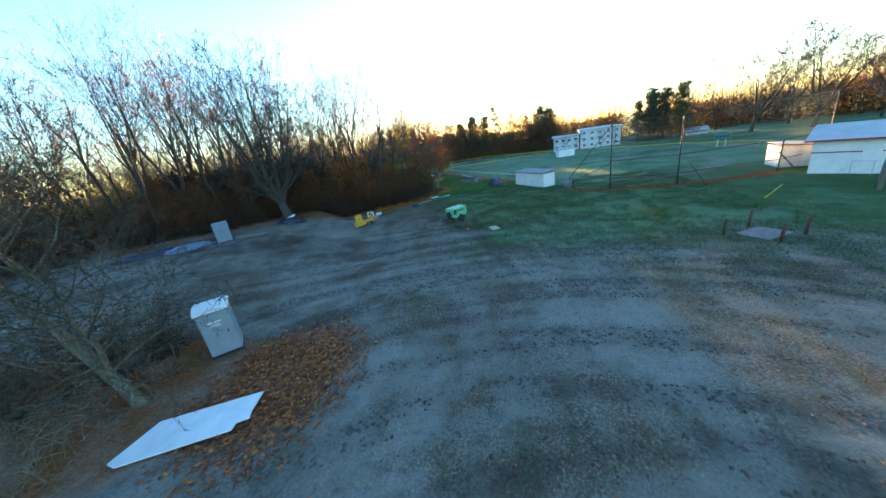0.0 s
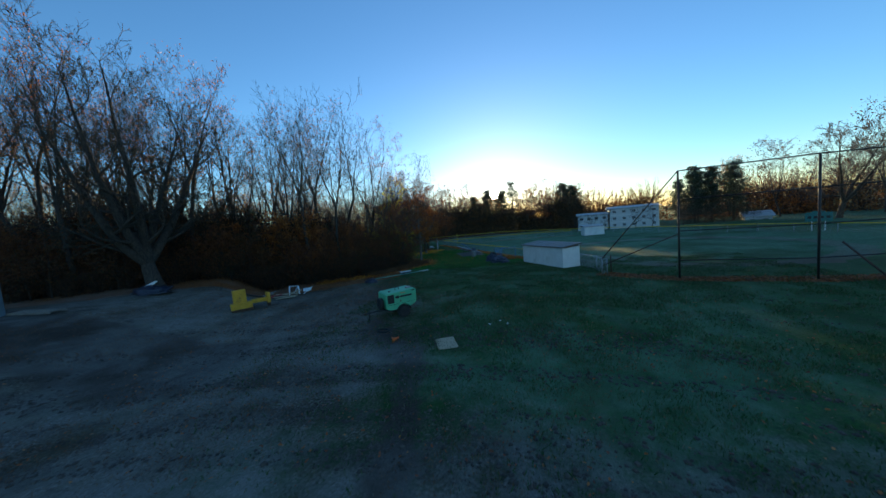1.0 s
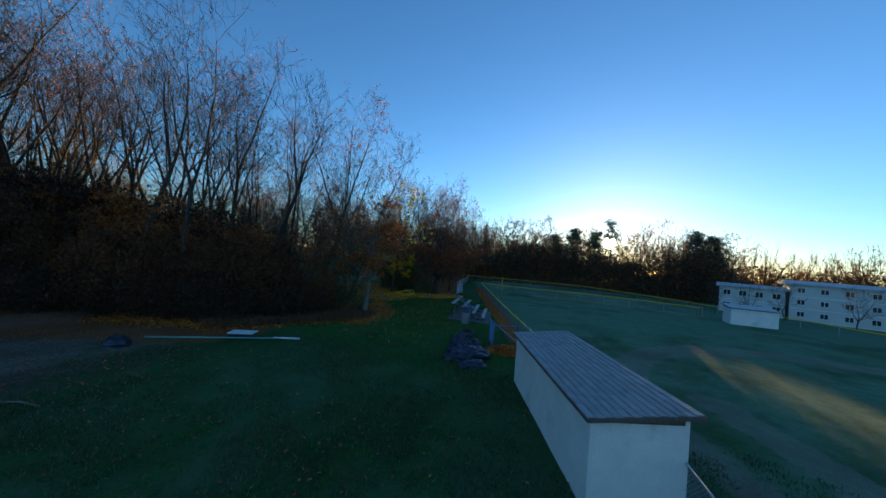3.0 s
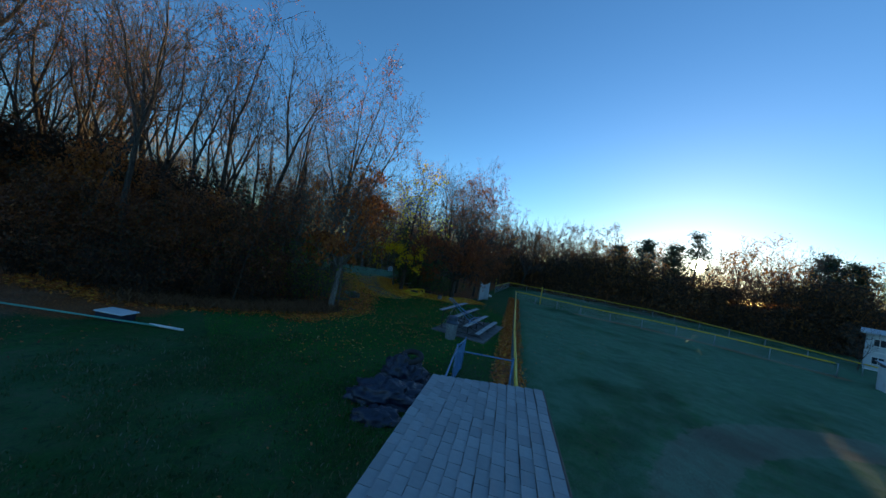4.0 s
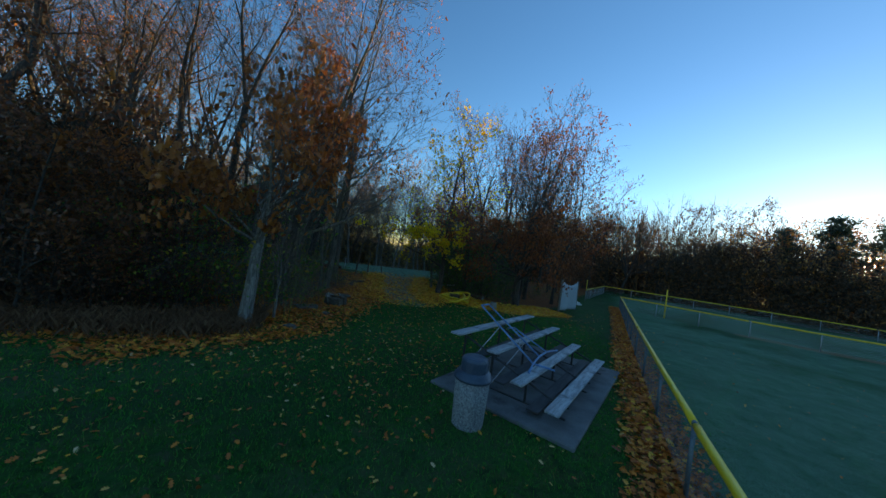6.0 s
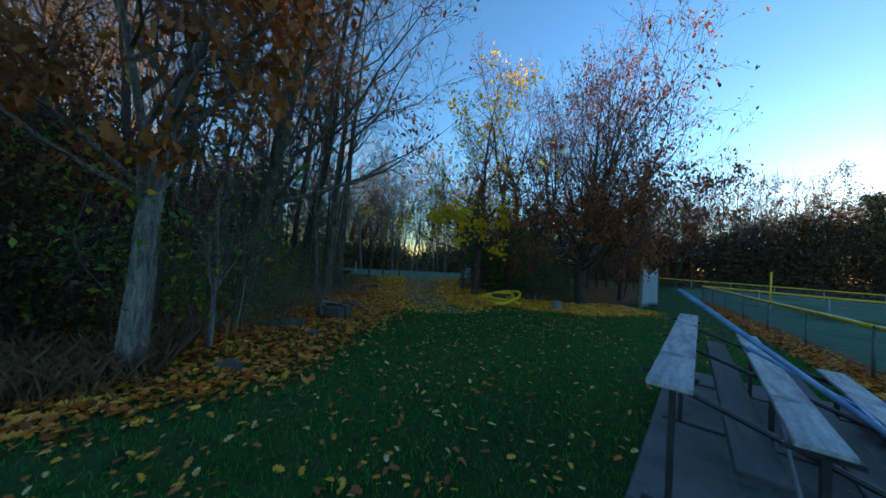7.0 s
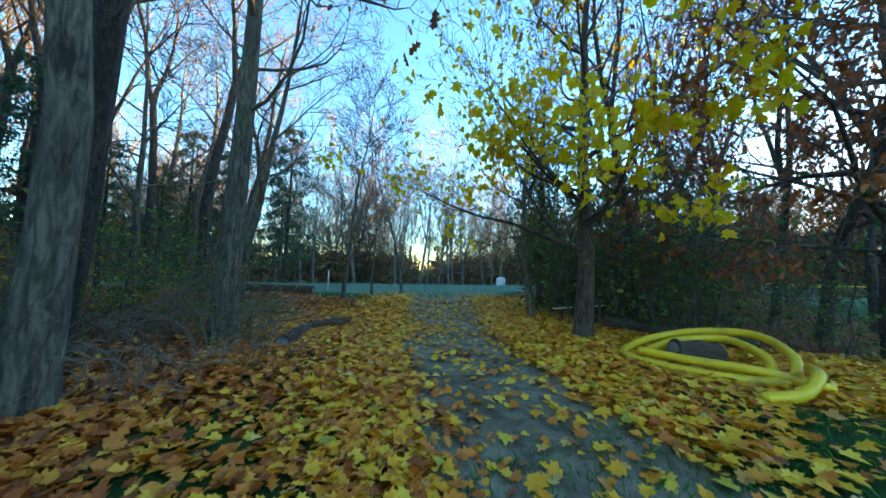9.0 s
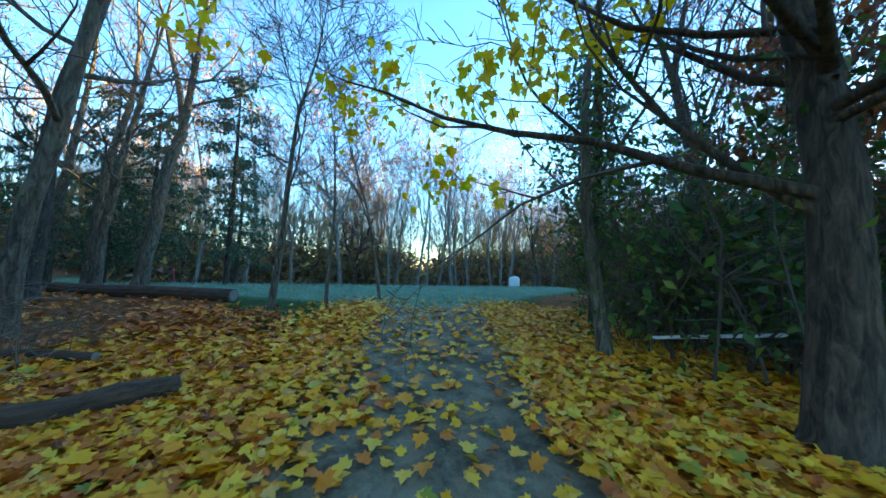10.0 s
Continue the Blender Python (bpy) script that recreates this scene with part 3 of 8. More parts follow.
ZONES = {}
edge_n = 3.0 * (fbm(X, Y, 0.18, 21) - 0.5)
dirt = smooth(15.0, 5.0, X + edge_n * 2 + np.clip(Y - 38, 0, 60) * 0.55) * smooth(54, 42, Y + edge_n * 2)
dirt = np.maximum(dirt, 0.8 * smooth(37, 27, Y + edge_n * 2) * smooth(46, 26, X))
ZONES["dirt"] = np.clip(dirt, 0, 0.85)
frost_near = 0.62 * smooth(66, 22, Y) * smooth(60, 14, X) * smooth(0.34, 0.66, 0.6 * fbm(X, Y, 0.35, 31, 5) + 0.4 * fbm(X * 0.9 + 0.5 * Y, Y * 0.5 - 0.2 * X, 1.6, 32, 4))
frost_field = 0.6 * smooth(0.25, 0.6, 0.5 * fbm(X, Y, 0.06, 33) + 0.5 * fbm(X, Y, 0.5, 35)) * smooth(12.8, 14.6, X + np.clip(Y - 58.6, -20, 40) * 0.7) * smooth(46, 60, Y)
ZONES["frost"] = np.maximum(np.maximum(frost_near, frost_field), 0.85 * soft_in(X, Y, FROST, 0.5))
lit = np.maximum(soft_in(X, Y, WOOD_A, 0.9), 0.9 * soft_in(X, Y, WOOD_B, 0.9))
lit = np.maximum(lit, 0.95 * smooth(0.75, 0.25, line_dist(X + 0.25, Y - 0.15, FENCE_LEFT)))
lit = np.maximum(lit, 0.95 * smooth(0.9, 0.3, line_dist(X, Y, BACKSTOP)))
lit = np.maximum(lit, 0.8 * smooth(1.2, 0.4, line_dist(X, Y, FENCE_OUT[1:6])))
lit = np.maximum(lit, 0.8 * smooth(3.4, 1.6, np.hypot(X - 4.4, (Y - 19.2) * 0.8) + edge_n * 0.6))
lit = np.maximum(lit, 0.85 * smooth(4.6, 2.4, line_dist(X, Y, [(-13, 11.5), (-4, 15.5), (0.2, 17.6)]) + edge_n * 0.6))
lit = np.maximum(lit, 0.85 * smooth(3.4, 1.4, line_dist(X, Y, [(-24, 32), (-14.5, 37.0), (-9.5, 41.8), (-4.2, 47.2), (-0.5, 51.2)]) + edge_n * 0.5))
ZONES["litter"] = lit
gd = smooth(2.9, 1.4, line_dist(X, Y, [(-6.4, 66.7), (-9.8, 67.6), (-14.4, 69.3)]) + edge_n * 0.25)
gd = np.maximum(gd, smooth(1.9, 0.8, line_dist(X, Y, [(-7.6, 69.2), (-5.5, 70.3), (-3.5, 72.4), (-3.2, 75.0)])))
gd = np.maximum(gd, smooth(2.6, 1.0, np.hypot(X + 10.0, Y - 65.0)))
ZONES["gold"] = gd * (1 - soft_in(X, Y, FROST, 0.4))
pd = line_dist(X, Y, PATH_LINE)
ZONES["path"] = smooth(1.3, 0.75, pd - 0.14 * np.clip(-8.5 - X, 0, 5) + 0.2 * edge_n) * smooth(-15.6, -13.4, X)
clay = 0.8 * smooth(12.9, 12.2, np.hypot(X - 27.5, Y - 63.0)) * smooth(10.2, 10.8, np.hypot(X - 27.0, Y - 62.5))
clay = np.maximum(clay, smooth(0.9, 0.5, line_dist(X, Y, [(18.4, 60.4), (23.5, 52.5), (32, 51.5)])))
clay = np.maximum(clay, smooth(2.2, 1.4, line_dist(X, Y, [(-12, 104), (0, 112), (16, 115), (34, 110)])))
ZONES["clay"] = clay
rut = 0.9 * smooth(0.55, 0.2, np.abs(np.hypot(X - 13, Y - 12.0) - 17.0 + 0.8 * edge_n)) * smooth(9, 5, X) * smooth(40, 34, Y)
rut = np.maximum(rut, 0.85 * smooth(3.5, 1.5, line_dist(X, Y, [(-16, 31.5), (-6, 31.8), (1, 32.6)]) + edge_n))
rut = np.maximum(rut, 0.8 * smooth(1.3, 0.5, line_dist(X, Y, [(6.6, 38.2), (9.4, 35.2)]) + 0.5 * edge_n))
rut = np.maximum(rut, 0.8 * smooth(0.75, 0.2, line_dist(X, Y, [(9.8, 35.5), (11.0, 32.0), (12.6, 27.0)]) + 0.3 * edge_n))
rut = np.maximum(rut, 0.7 * smooth(0.6, 0.2, np.hypot(X - 8.1, Y - 42.6)))
ZONES["rut"] = rut
ring, ang = np.hypot(X - 16, Y - 4.0), np.arctan2(X - 16, Y - 4.0)
tr1 = fbm(ring * 1.5, ang * 3.2, 1.0, 71, 4)
tr2 = fbm(X * 1.0 + 0.25 * Y, Y * 0.13, 1.0, 73, 3)
tmix = smooth(33, 42, Y + 2 * edge_n)
ZONES["track"] = smooth(0.28, 0.75, tr1 * (1 - tmix) + tr2 * tmix)
for key, val in ZONES.items():
    at = gme.attributes.new(key, "FLOAT", "POINT")
    at.data.foreach_set("value", np.asarray(val, np.float32))


def gz(x, y):
    return float(height(np.array([x]), np.array([y]))[0])


# ---- leaves and grass that lie about ----
def leaf_outline(kind):
    """Half of a leaf's outline from stalk to tip, on the side x > 0, length 1."""
    if kind == "maple":
        return [(0.0, 0.0), (0.30, 0.02), (0.24, 0.18), (0.56, 0.34), (0.40, 0.46), (0.46, 0.68), (0.20, 0.62), (0.14, 0.80), (0.0, 1.0)]
    if kind == "oak":
        return [(0.0, 0.0), (0.10, 0.14), (0.26, 0.24), (0.13, 0.36), (0.34, 0.52), (0.15, 0.62), (0.27, 0.80), (0.0, 1.0)]
    return [(0.0, 0.0), (0.28, 0.45), (0.0, 1.0)]


def leaf_cloud(name, pos, size, tilt, kind, material, fold=0.25, hang=False, seed=1):
    """Many leaves in one mesh, each of two halves folded along its rib. tilt: how far from level, in radians."""
    r = np.random.default_rng(seed)
    out = leaf_outline(kind)
    k = len(out)
    right = np.array([(x, y, abs(x) * fold) for x, y in out])
    left = np.array([(-x, y, abs(x) * fold) for x, y in out[1:-1]])
    tpl = np.r_[right, left]
    tpl[:, 1] -= 0.5 if not hang else 0.0
    tpl[:, 2] += (-0.25 if hang else 0.12) * (tpl[:, 1] ** 2) * (1 if hang else -1)
    f1 = list(range(k))
    f2 = [k - 1] + list(range(2 * k - 3, k - 1, -1)) + [0]
    f2 = [0, *range(k, 2 * k - 2), k - 1][::-1]
    n_ = len(pos)
    pos = np.asarray(pos, float)
    yaw = r.uniform(0, 2 * np.pi, n_)
    tx = r.normal(0, 1, n_) * tilt
    ty = r.normal(0, 1, n_) * tilt
    if hang:
        tx = tx - 1.0
    s = np.asarray(size) * r.uniform(0.5, 1.35, n_)
    cx, sx, cy, sy, cz, sz = np.cos(tx), np.sin(tx), np.cos(ty), np.sin(ty), np.cos(yaw), np.sin(yaw)
    v = tpl[None] * s[:, None, None]
    x, y, z = v[..., 0], v[..., 1], v[..., 2]
    y, z = y * cx[:, None] - z * sx[:, None], y * sx[:, None] + z * cx[:, None]
    x, z = x * cy[:, None] + z * sy[:, None], -x * sy[:, None] + z * cy[:, None]
    x, y = x * cz[:, None] - y * sz[:, None], x * sz[:, None] + y * cz[:, None]
    V = np.stack([x, y, z], -1) + pos[:, None]
    nv = len(tpl)
    loops = (np.array(f1 + f2)[None] + (np.arange(n_) * nv)[:, None]).ravel()
    counts = np.tile([k, k], n_)
    return flat_mesh(name, V.reshape(-1, 3), counts, loops, material)


def strew(weight, area, count, seed):
    """Points over the box area, kept by a weight from 0 to 1."""
    r = np.random.default_rng(seed)
    x0, y0, x1, y1 = area
    out = np.zeros((0, 2))
    for _ in range(40):
        p_ = np.stack([r.uniform(x0, x1, count), r.uniform(y0, y1, count)], 1)
        keep = r.uniform(0, 1, count) < weight(p_[:, 0], p_[:, 1])
        out = np.r_[out, p_[keep]]
        if len(out) >= count:
            break
    out = out[:count]
    return np.c_[out, height(out[:, 0], out[:, 1])]


def lay(name, pts, size, kind, material, label, category, seed, tilt=0.28, lift=0.02, fold=0.3):
    pts = pts.copy()
    pts[:, 2] += lift + np.random.default_rng(seed).uniform(0, 0.03, len(pts))
    ob = new(name, leaf_cloud(name, pts, np.full(len(pts), size), tilt, kind, material, fold, False, seed))
    return tagged(ob, label, category, kind="stuff")


def w_gold(x, y):
    d = line_dist(x, y, [(-6.0, 66.6), (-9.8, 67.6), (-14.6, 69.4)])
    w = smooth(3.3, 0.9, d)
    w = w * (0.13 + 0.87 * smooth(0.68, 1.15, line_dist(x, y, PATH_LINE) - 0.05 * np.clip(-8.5 - x, 0, 6)))
    w = np.maximum(w, smooth(1.9, 0.7, line_dist(x, y, [(-7.6, 69.2), (-5.5, 70.3), (-3.5, 72.4), (-3.2, 75.0)])))
    w = np.maximum(w, 0.9 * smooth(2.6, 1.2, np.hypot(x + 10.0, y - 65.0)))
    w = np.maximum(w, 0.8 * smooth(1.9, 0.9, line_dist(x, y, [(-7.4, 70.7), (-9.6, 71.0), (-12.4, 71.8)])))
    return w * (1 - 0.85 * soft_in(x, y, FROST, 0.5))


lay("fallen_maple_leaves", strew(w_gold, (-16.5, 62.5, -2, 76), 23000, 11), 0.11, "maple", M["fallen_yellow"], "dense carpet of fallen yellow maple leaves beside a path", "fallen leaves", 5, 0.26)


def w_brown(x, y):
    w = 0.9 * smooth(1.8, 0.1, line_dist(x, y, WOOD_A[5:15])) * smooth(-15, -12, x)
    return np.maximum(w, 0.7 * smooth(1.6, 0.4, line_dist(x, y, [(1.4, 58.0), (0.2, 61.0), (-3.6, 63.3), (-6.2, 65.0)])))


lay("fallen_oak_leaves", strew(w_brown, (-15, 47, 3, 66), 15000, 12), 0.13, "oak", M["fallen_brown"], "drifts of brown oak leaves along the edge of the wood", "fallen leaves", 6, 0.35)


def w_lawn(x, y):
    d = line_dist(x, y, [(3, 60), (-2, 65), (-3.5, 71)])
    return (0.08 + 0.9 * smooth(7.0, 1.0, d)) * (0.35 + 0.65 * smooth(0.4, 0.6, fbm(x, y, 0.5, 46)))


lay("wood_floor_leaves", strew(lambda x, y: soft_in(x, y, WOOD_A, 0.3) * (0.3 + 0.7 * smooth(0.4, 0.6, fbm(x, y, 0.6, 49))), (-21, 56, 0, 65.5), 9000, 113), 0.13, "oak", M["fallen_brown"], "brown oak leaves covering the wood floor", "fallen leaves", 107, 0.4)
lay("scattered_leaves", strew(w_lawn, (-5, 56, 10, 79), 3300, 13), 0.078, "oak", M["pale_leaf"], "scattered pale and yellow leaves lying on dark mown grass", "fallen leaves", 7, 0.35)
lay("fence_leaf_drift", strew(lambda x, y: smooth(0.75, 0.2, line_dist(x + 0.25, y - 0.15, FENCE_LEFT)), (-8, 58, 13.5, 88), 10000, 14), 0.12, "oak", M["fallen_brown"], "drift of brown leaves heaped along a chain-link fence", "fallen leaves", 8, 0.45)
heap_xy = strew(lambda x, y: smooth(0.95, 0.1, np.hypot((x - 10.75) * 0.9, y - 59.75)), (9.5, 58.5, 12.2, 61.0), 2600, 114)
heap_xy[:, 2] += 0.30 * smooth(0.9, 0.0, np.hypot((heap_xy[:, 0] - 10.75) * 0.9, heap_xy[:, 1] - 59.75)) * np.random.default_rng(9).uniform(0.2, 1, len(heap_xy))
lay("leaf_heap", heap_xy, 0.13, "oak", M["fallen_brown"], "heap of orange-brown leaves against a fence wing", "fallen leaves", 18, 0.5)
lay("backstop_leaf_drift", strew(lambda x, y: smooth(0.9, 0.2, line_dist(x, y, BACKSTOP)), (17, 44, 37, 50), 7000, 15), 0.12, "oak", M["rust_leaf"], "drift of brown leaves at the foot of a backstop", "fallen leaves", 9, 0.4)
lay("potty_leaf_drift", strew(lambda x, y: smooth(3.6, 1.2, np.hypot(x - 4.4, (y - 18.8) * 0.8)), (0, 13.5, 10, 24), 6500, 16), 0.13, "oak", M["rust_leaf"], "patch of fallen brown leaves on bare ground", "fallen leaves", 10, 0.35)
lay("lot_leaves", strew(lambda x, y: 0.15 + 0.85 * smooth(0.45, 0.65, fbm(x, y, 0.35, 144)), (-6, 12, 32, 50), 6500, 117), 0.075, "oak", M["rust_leaf"], "small brown leaves scattered over trodden dirt", "fallen leaves", 111, 0.35)
lay("far_leaves", strew(lambda x, y: 0.25 + 0.7 * smooth(0.5, 0.7, fbm(x, y, 0.3, 44)), (-2, 36, 17, 58), 900, 17), 0.075, "oak", M["rust_leaf"], "few pale leaves scattered over rough grass", "fallen leaves", 11, 0.35)


def grass_stuff(name, pts, hmin, hmax, width, material, label, seed):
    """Upright bent blades, two triangles each."""
    r = np.random.default_rng(seed)
    n_ = len(pts)
    a = r.uniform(0, 2 * np.pi, n_)
    hh = r.uniform(hmin, hmax, n_)
    lean = r.normal(0, 0.35, (n_, 2)) * hh[:, None]
    dx, dy = np.cos(a) * width, np.sin(a) * width
    b = pts - np.array([0, 0, 0.004])
    v0 = b + np.stack([dx, dy, 0 * dx], 1)
    v1 = b - np.stack([dx, dy, 0 * dx], 1)
    v2 = b + np.stack([lean[:, 0] * 0.4 - dx * 0.6, lean[:, 1] * 0.4 - dy * 0.6, hh * 0.6], 1)
    v3 = b + np.stack([lean[:, 0], lean[:, 1], hh], 1)
    V = np.stack([v0, v1, v2, v3], 1).reshape(-1, 3)
    k = (np.arange(n_) * 4)[:, None]
    loops = (np.array([0, 1, 2, 0, 2, 3])[None] + k).ravel()
    ob = new(name, flat_mesh(name, V, np.full(2 * n_, 3), loops, material))
    return tagged(ob, label, "grass", kind="stuff")


def clods(name, pts, lo, hi, material, label, seed):
    """Small uneven lumps of earth, eight faces each."""
    r = np.random.default_rng(seed)
    n_ = len(pts)
    tpl = np.array([(1, 0, 0), (0, 1, 0), (-1, 0, 0), (0, -1, 0), (0, 0, 0.7), (0, 0, -0.5)])
    fc = np.array([(0, 1, 4), (1, 2, 4), (2, 3, 4), (3, 0, 4), (1, 0, 5), (2, 1, 5), (3, 2, 5), (0, 3, 5)])
    sz = lo + (hi - lo) * r.uniform(0, 1, n_) ** 2.5
    v = tpl[None] * sz[:, None, None] * r.uniform(0.6, 1.3, (n_, 6, 3))
    a = r.uniform(0, 6.28, n_)[:, None]
    V = np.stack([v[..., 0] * np.cos(a) - v[..., 1] * np.sin(a), v[..., 0] * np.sin(a) + v[..., 1] * np.cos(a), v[..., 2]], -1) + pts[:, None]
    loops = (fc.ravel()[None] + (np.arange(n_) * 6)[:, None]).ravel()
    ob = new(name, flat_mesh(name, V.reshape(-1, 3), np.full(8 * n_, 3), loops, material))
    return tagged(ob, label, "earth", kind="stuff")


def w_clods(x, y):
    ring_n = fbm(np.hypot(x - 16, y - 4.0) * 1.5, np.arctan2(x - 16, y - 4.0) * 3.2, 1.0, 71, 4)
    return smooth(0.5, 0.3, ring_n) * smooth(45, 36, y)


clods("earth_clods", strew(w_clods, (-4, 16, 26, 46), 15000, 118), 0.018, 0.085, M["soil"], "clods and crumbs of dark frozen earth", 119)
grass_stuff("yard_grass", strew(lambda x, y: smooth(0.35, 0.6, fbm(x, y, 0.9, 51)) * smooth(26, 38, y + 0.5 * (x - 10)), (4, 22, 30, 57), 150000, 120), 0.03, 0.12, 0.009, M["yard_blade"], "rough green and straw-coloured grass", 121)
LAWN_SIDE = FENCE_LEFT[:4] + [(-5, 75.4), (-7, 62), (-3, 55), (4, 53), (11, 55)]
grass_stuff("lawn_grass", strew(lambda x, y: soft_in(x, y, LAWN_SIDE, 1.2) * (1 - 0.85 * np.clip(soft_in(x, y, WOOD_A, 0.5) + w_gold(x, y), 0, 1)), (-5, 54, 13, 75), 120000, 18), 0.03, 0.075, 0.005, M["grass_blade"], "short dark green mown grass", 19)
grass_stuff("frosty_grass", strew(lambda x, y: soft_in(x, y, FROST, 0.4), (-22, 56, -12.5, 80), 16000, 20), 0.05, 0.12, 0.006, surface("frost_blade", (0.12, 0.24, 0.17), (0.38, 0.52, 0.42), 3, 30, 0.9, 0, 0), "frosted pale meadow grass", 21)
grass_stuff("dry_edge_grass", strew(lambda x, y: smooth(1.3, 0.2, line_dist(x, y, WOOD_A[6:10])), (-3, 48, 3, 60.2), 12000, 22), 0.10, 0.42, 0.0028, M["dry_grass"], "dry russet grass and fern along the wood's edge", 23)
grass_stuff("rough_grass", strew(lambda x, y: smooth(0.42, 0.62, fbm(x, y, 0.4, 48)), (-8, 13, 20, 50), 52000, 24), 0.03, 0.10, 0.006, M["dry_grass"], "thin dead grass on trodden dirt", 25)

# ---- trees ----
def grow_tree(seed, tall, radius, clear=0.35, limbs=12, spread=0.55, lean=(0, 0), leaders=1, levels=4, fan=(6, 5, 3), given=(), wander=0.12, limb_len=0.42, droop=0.0, top=0.75, fine=True, bend=0.05, sides=(8, 5, 3, 3), fork=0.0, diverge=0.32, least=0.004):
    """Trunk and branches. Returns trunk geometry, crown geometry and the twigs' tips."""
    r = random.Random(seed)
    trunk, crown, tips = G(), G(), []

    def rand_dir():
        return Vector((r.gauss(0, 1), r.gauss(0, 1), r.gauss(0, 1)))

    def run(start, way, length, steps, wob, lift):
        pts, d = [Vector(start)], Vector(way).normalized()
        for _ in range(steps):
            d = (d + rand_dir() * wob + Vector((0, 0, lift))).normalized()
            pts.append(pts[-1] + d * (length / steps))
        return pts

    def branch(start, way, length, rad, level):
        steps = (0, 6, 3, 2, 1)[level] + (1 if fine and level > 1 else 0)
        lift = (0, 0.10, 0.07, 0.04, 0.03)[level] - droop * (level > 1)
        pts = run(start, way, length, steps, wander * (1.0, 1.0, 1.25, 1.5, 1.6)[level], lift)
        end = max(0.18 * rad, 0.9 * least)
        rads = [rad + (end - rad) * (i / steps) ** 0.85 for i in range(steps + 1)]
        (trunk if level == 1 else crown).tube(pts, rads, sides[min(level, 3)], cap=False)
        if level >= levels:
            tips.append((pts[-1], pts[-1] - pts[-2]))
            if level > 2:
                tips.append((pts[-2], pts[-1] - pts[-2]))
            return
        count = fan[level - 1]
        for i in range(count):
            t = 0.22 + 0.78 * (i + r.random()) / count
            j = min(int(t * steps), steps - 1)
            f = t * steps - j
            p0 = pts[j].lerp(pts[j + 1], f)
            along = (pts[j + 1] - pts[j]).normalized()
            side = along.cross(rand_dir()).normalized()
            way2 = along * r.uniform(0.5, 0.9) + side * r.uniform(0.55, 1.0) + Vector((0, 0, 0.12))
            branch(p0, way2, length * r.uniform(0.34, 0.58) * (1.15 - 0.45 * t), max(rads[j] * 0.6, least), level + 1)
        along = (pts[-1] - pts[-2]).normalized()
        side = along.cross(rand_dir()).normalized()
        for sg in (-1, 1):
            branch(pts[-1], along + side * sg * r.uniform(0.25, 0.6), length * r.uniform(0.26, 0.42), max(end, least), level + 1)

    foot, rest = Vector((0, 0, -0.12)), tall
    if fork:
        stem = run(foot, (lean[0], lean[1], 1.0), tall * fork, 5, bend, 0.02)
        trunk.tube([stem[0], stem[0].lerp(stem[1], 0.3)] + stem[1:], [radius * 1.5, radius * 1.08] + [radius * (1 - 0.05 * i) for i in range(1, 6)], sides[0], cap=False)
        foot, rest = stem[-1], tall * (1 - fork)
    for q in range(leaders):
        w = 2 * math.pi * (q + r.random() * 0.4) / leaders
        off = 0.0 if leaders == 1 else diverge * r.uniform(0.5, 1.25)
        way = Vector((lean[0] + off * math.cos(w), lean[1] + off * math.sin(w), 1.0))
        steps = 11
        th = rest * 0.93 * (1.0 if q == 0 else r.uniform(0.8, 0.98))
        base = foot if leaders == 1 or fork else foot + Vector((0.4 * radius * math.cos(w), 0.4 * radius * math.sin(w), 0))
        rr = radius if leaders == 1 else radius * 0.72
        if fork:
            rr = radius * 0.78 * (1.0 if leaders == 1 else 0.8)
        pts = run(base, way, th, steps, bend, 0.03 if leaders == 1 else 0.07)
        rads = [rr * (1 - 0.93 * (i / steps) ** 0.9) for i in range(steps + 1)]
        first = pts[0].lerp(pts[1], 0.22)
        pts2, rads2 = ([pts[0], first] + pts[1:], [rr * 1.45, rr * 1.04] + rads[1:]) if not fork else (pts, rads)
        trunk.tube(pts2, rads2, sides[0], cap=False)
        count = max(3, limbs // leaders)
        for i in range(count):
            low = clear if not fork else 0.08
            t = low + (1 - low) * (i + 0.6 * r.random()) / count
            j = min(int(t * steps), steps - 1)
            p0 = pts[j].lerp(pts[j + 1], t * steps - j)
            w2 = 2.4 * i + r.uniform(-0.5, 0.5) + q
            up = r.uniform(0.5, 1.1) * (1.2 - spread) + 0.3 * t
            way2 = Vector((math.cos(w2), math.sin(w2), up))
            branch(p0, way2, tall * limb_len * r.uniform(0.7, 1.1) * (1.12 - top * t), max(rads[j] * 0.5, 0.012), 1)
        for i in range(3):
            w2 = 2.1 * i + r.random()
            branch(pts[-1], Vector((math.cos(w2), math.sin(w2), 1.3)), tall * limb_len * r.uniform(0.3, 0.5), max(rads[-1], 0.01), min(2, levels))
    for z, az, up, length, rad in given:
        j = min(max(int((z + 0.12) / tall * 11), 0), 10)
        p0 = Vector((lean[0] * z, lean[1] * z, z))
        branch(p0, Vector((math.cos(radians(az)), math.sin(radians(az)), up)), length, rad, 1)
    return trunk, crown, tips


def at_tips(tips, count, jitter, seed):
    r = np.random.default_rng(seed)
    base = np.array([tuple(t[0]) for t in tips])
    pick = r.integers(0, len(base), count)
    return base[pick] + r.normal(0, jitter, (count, 3))


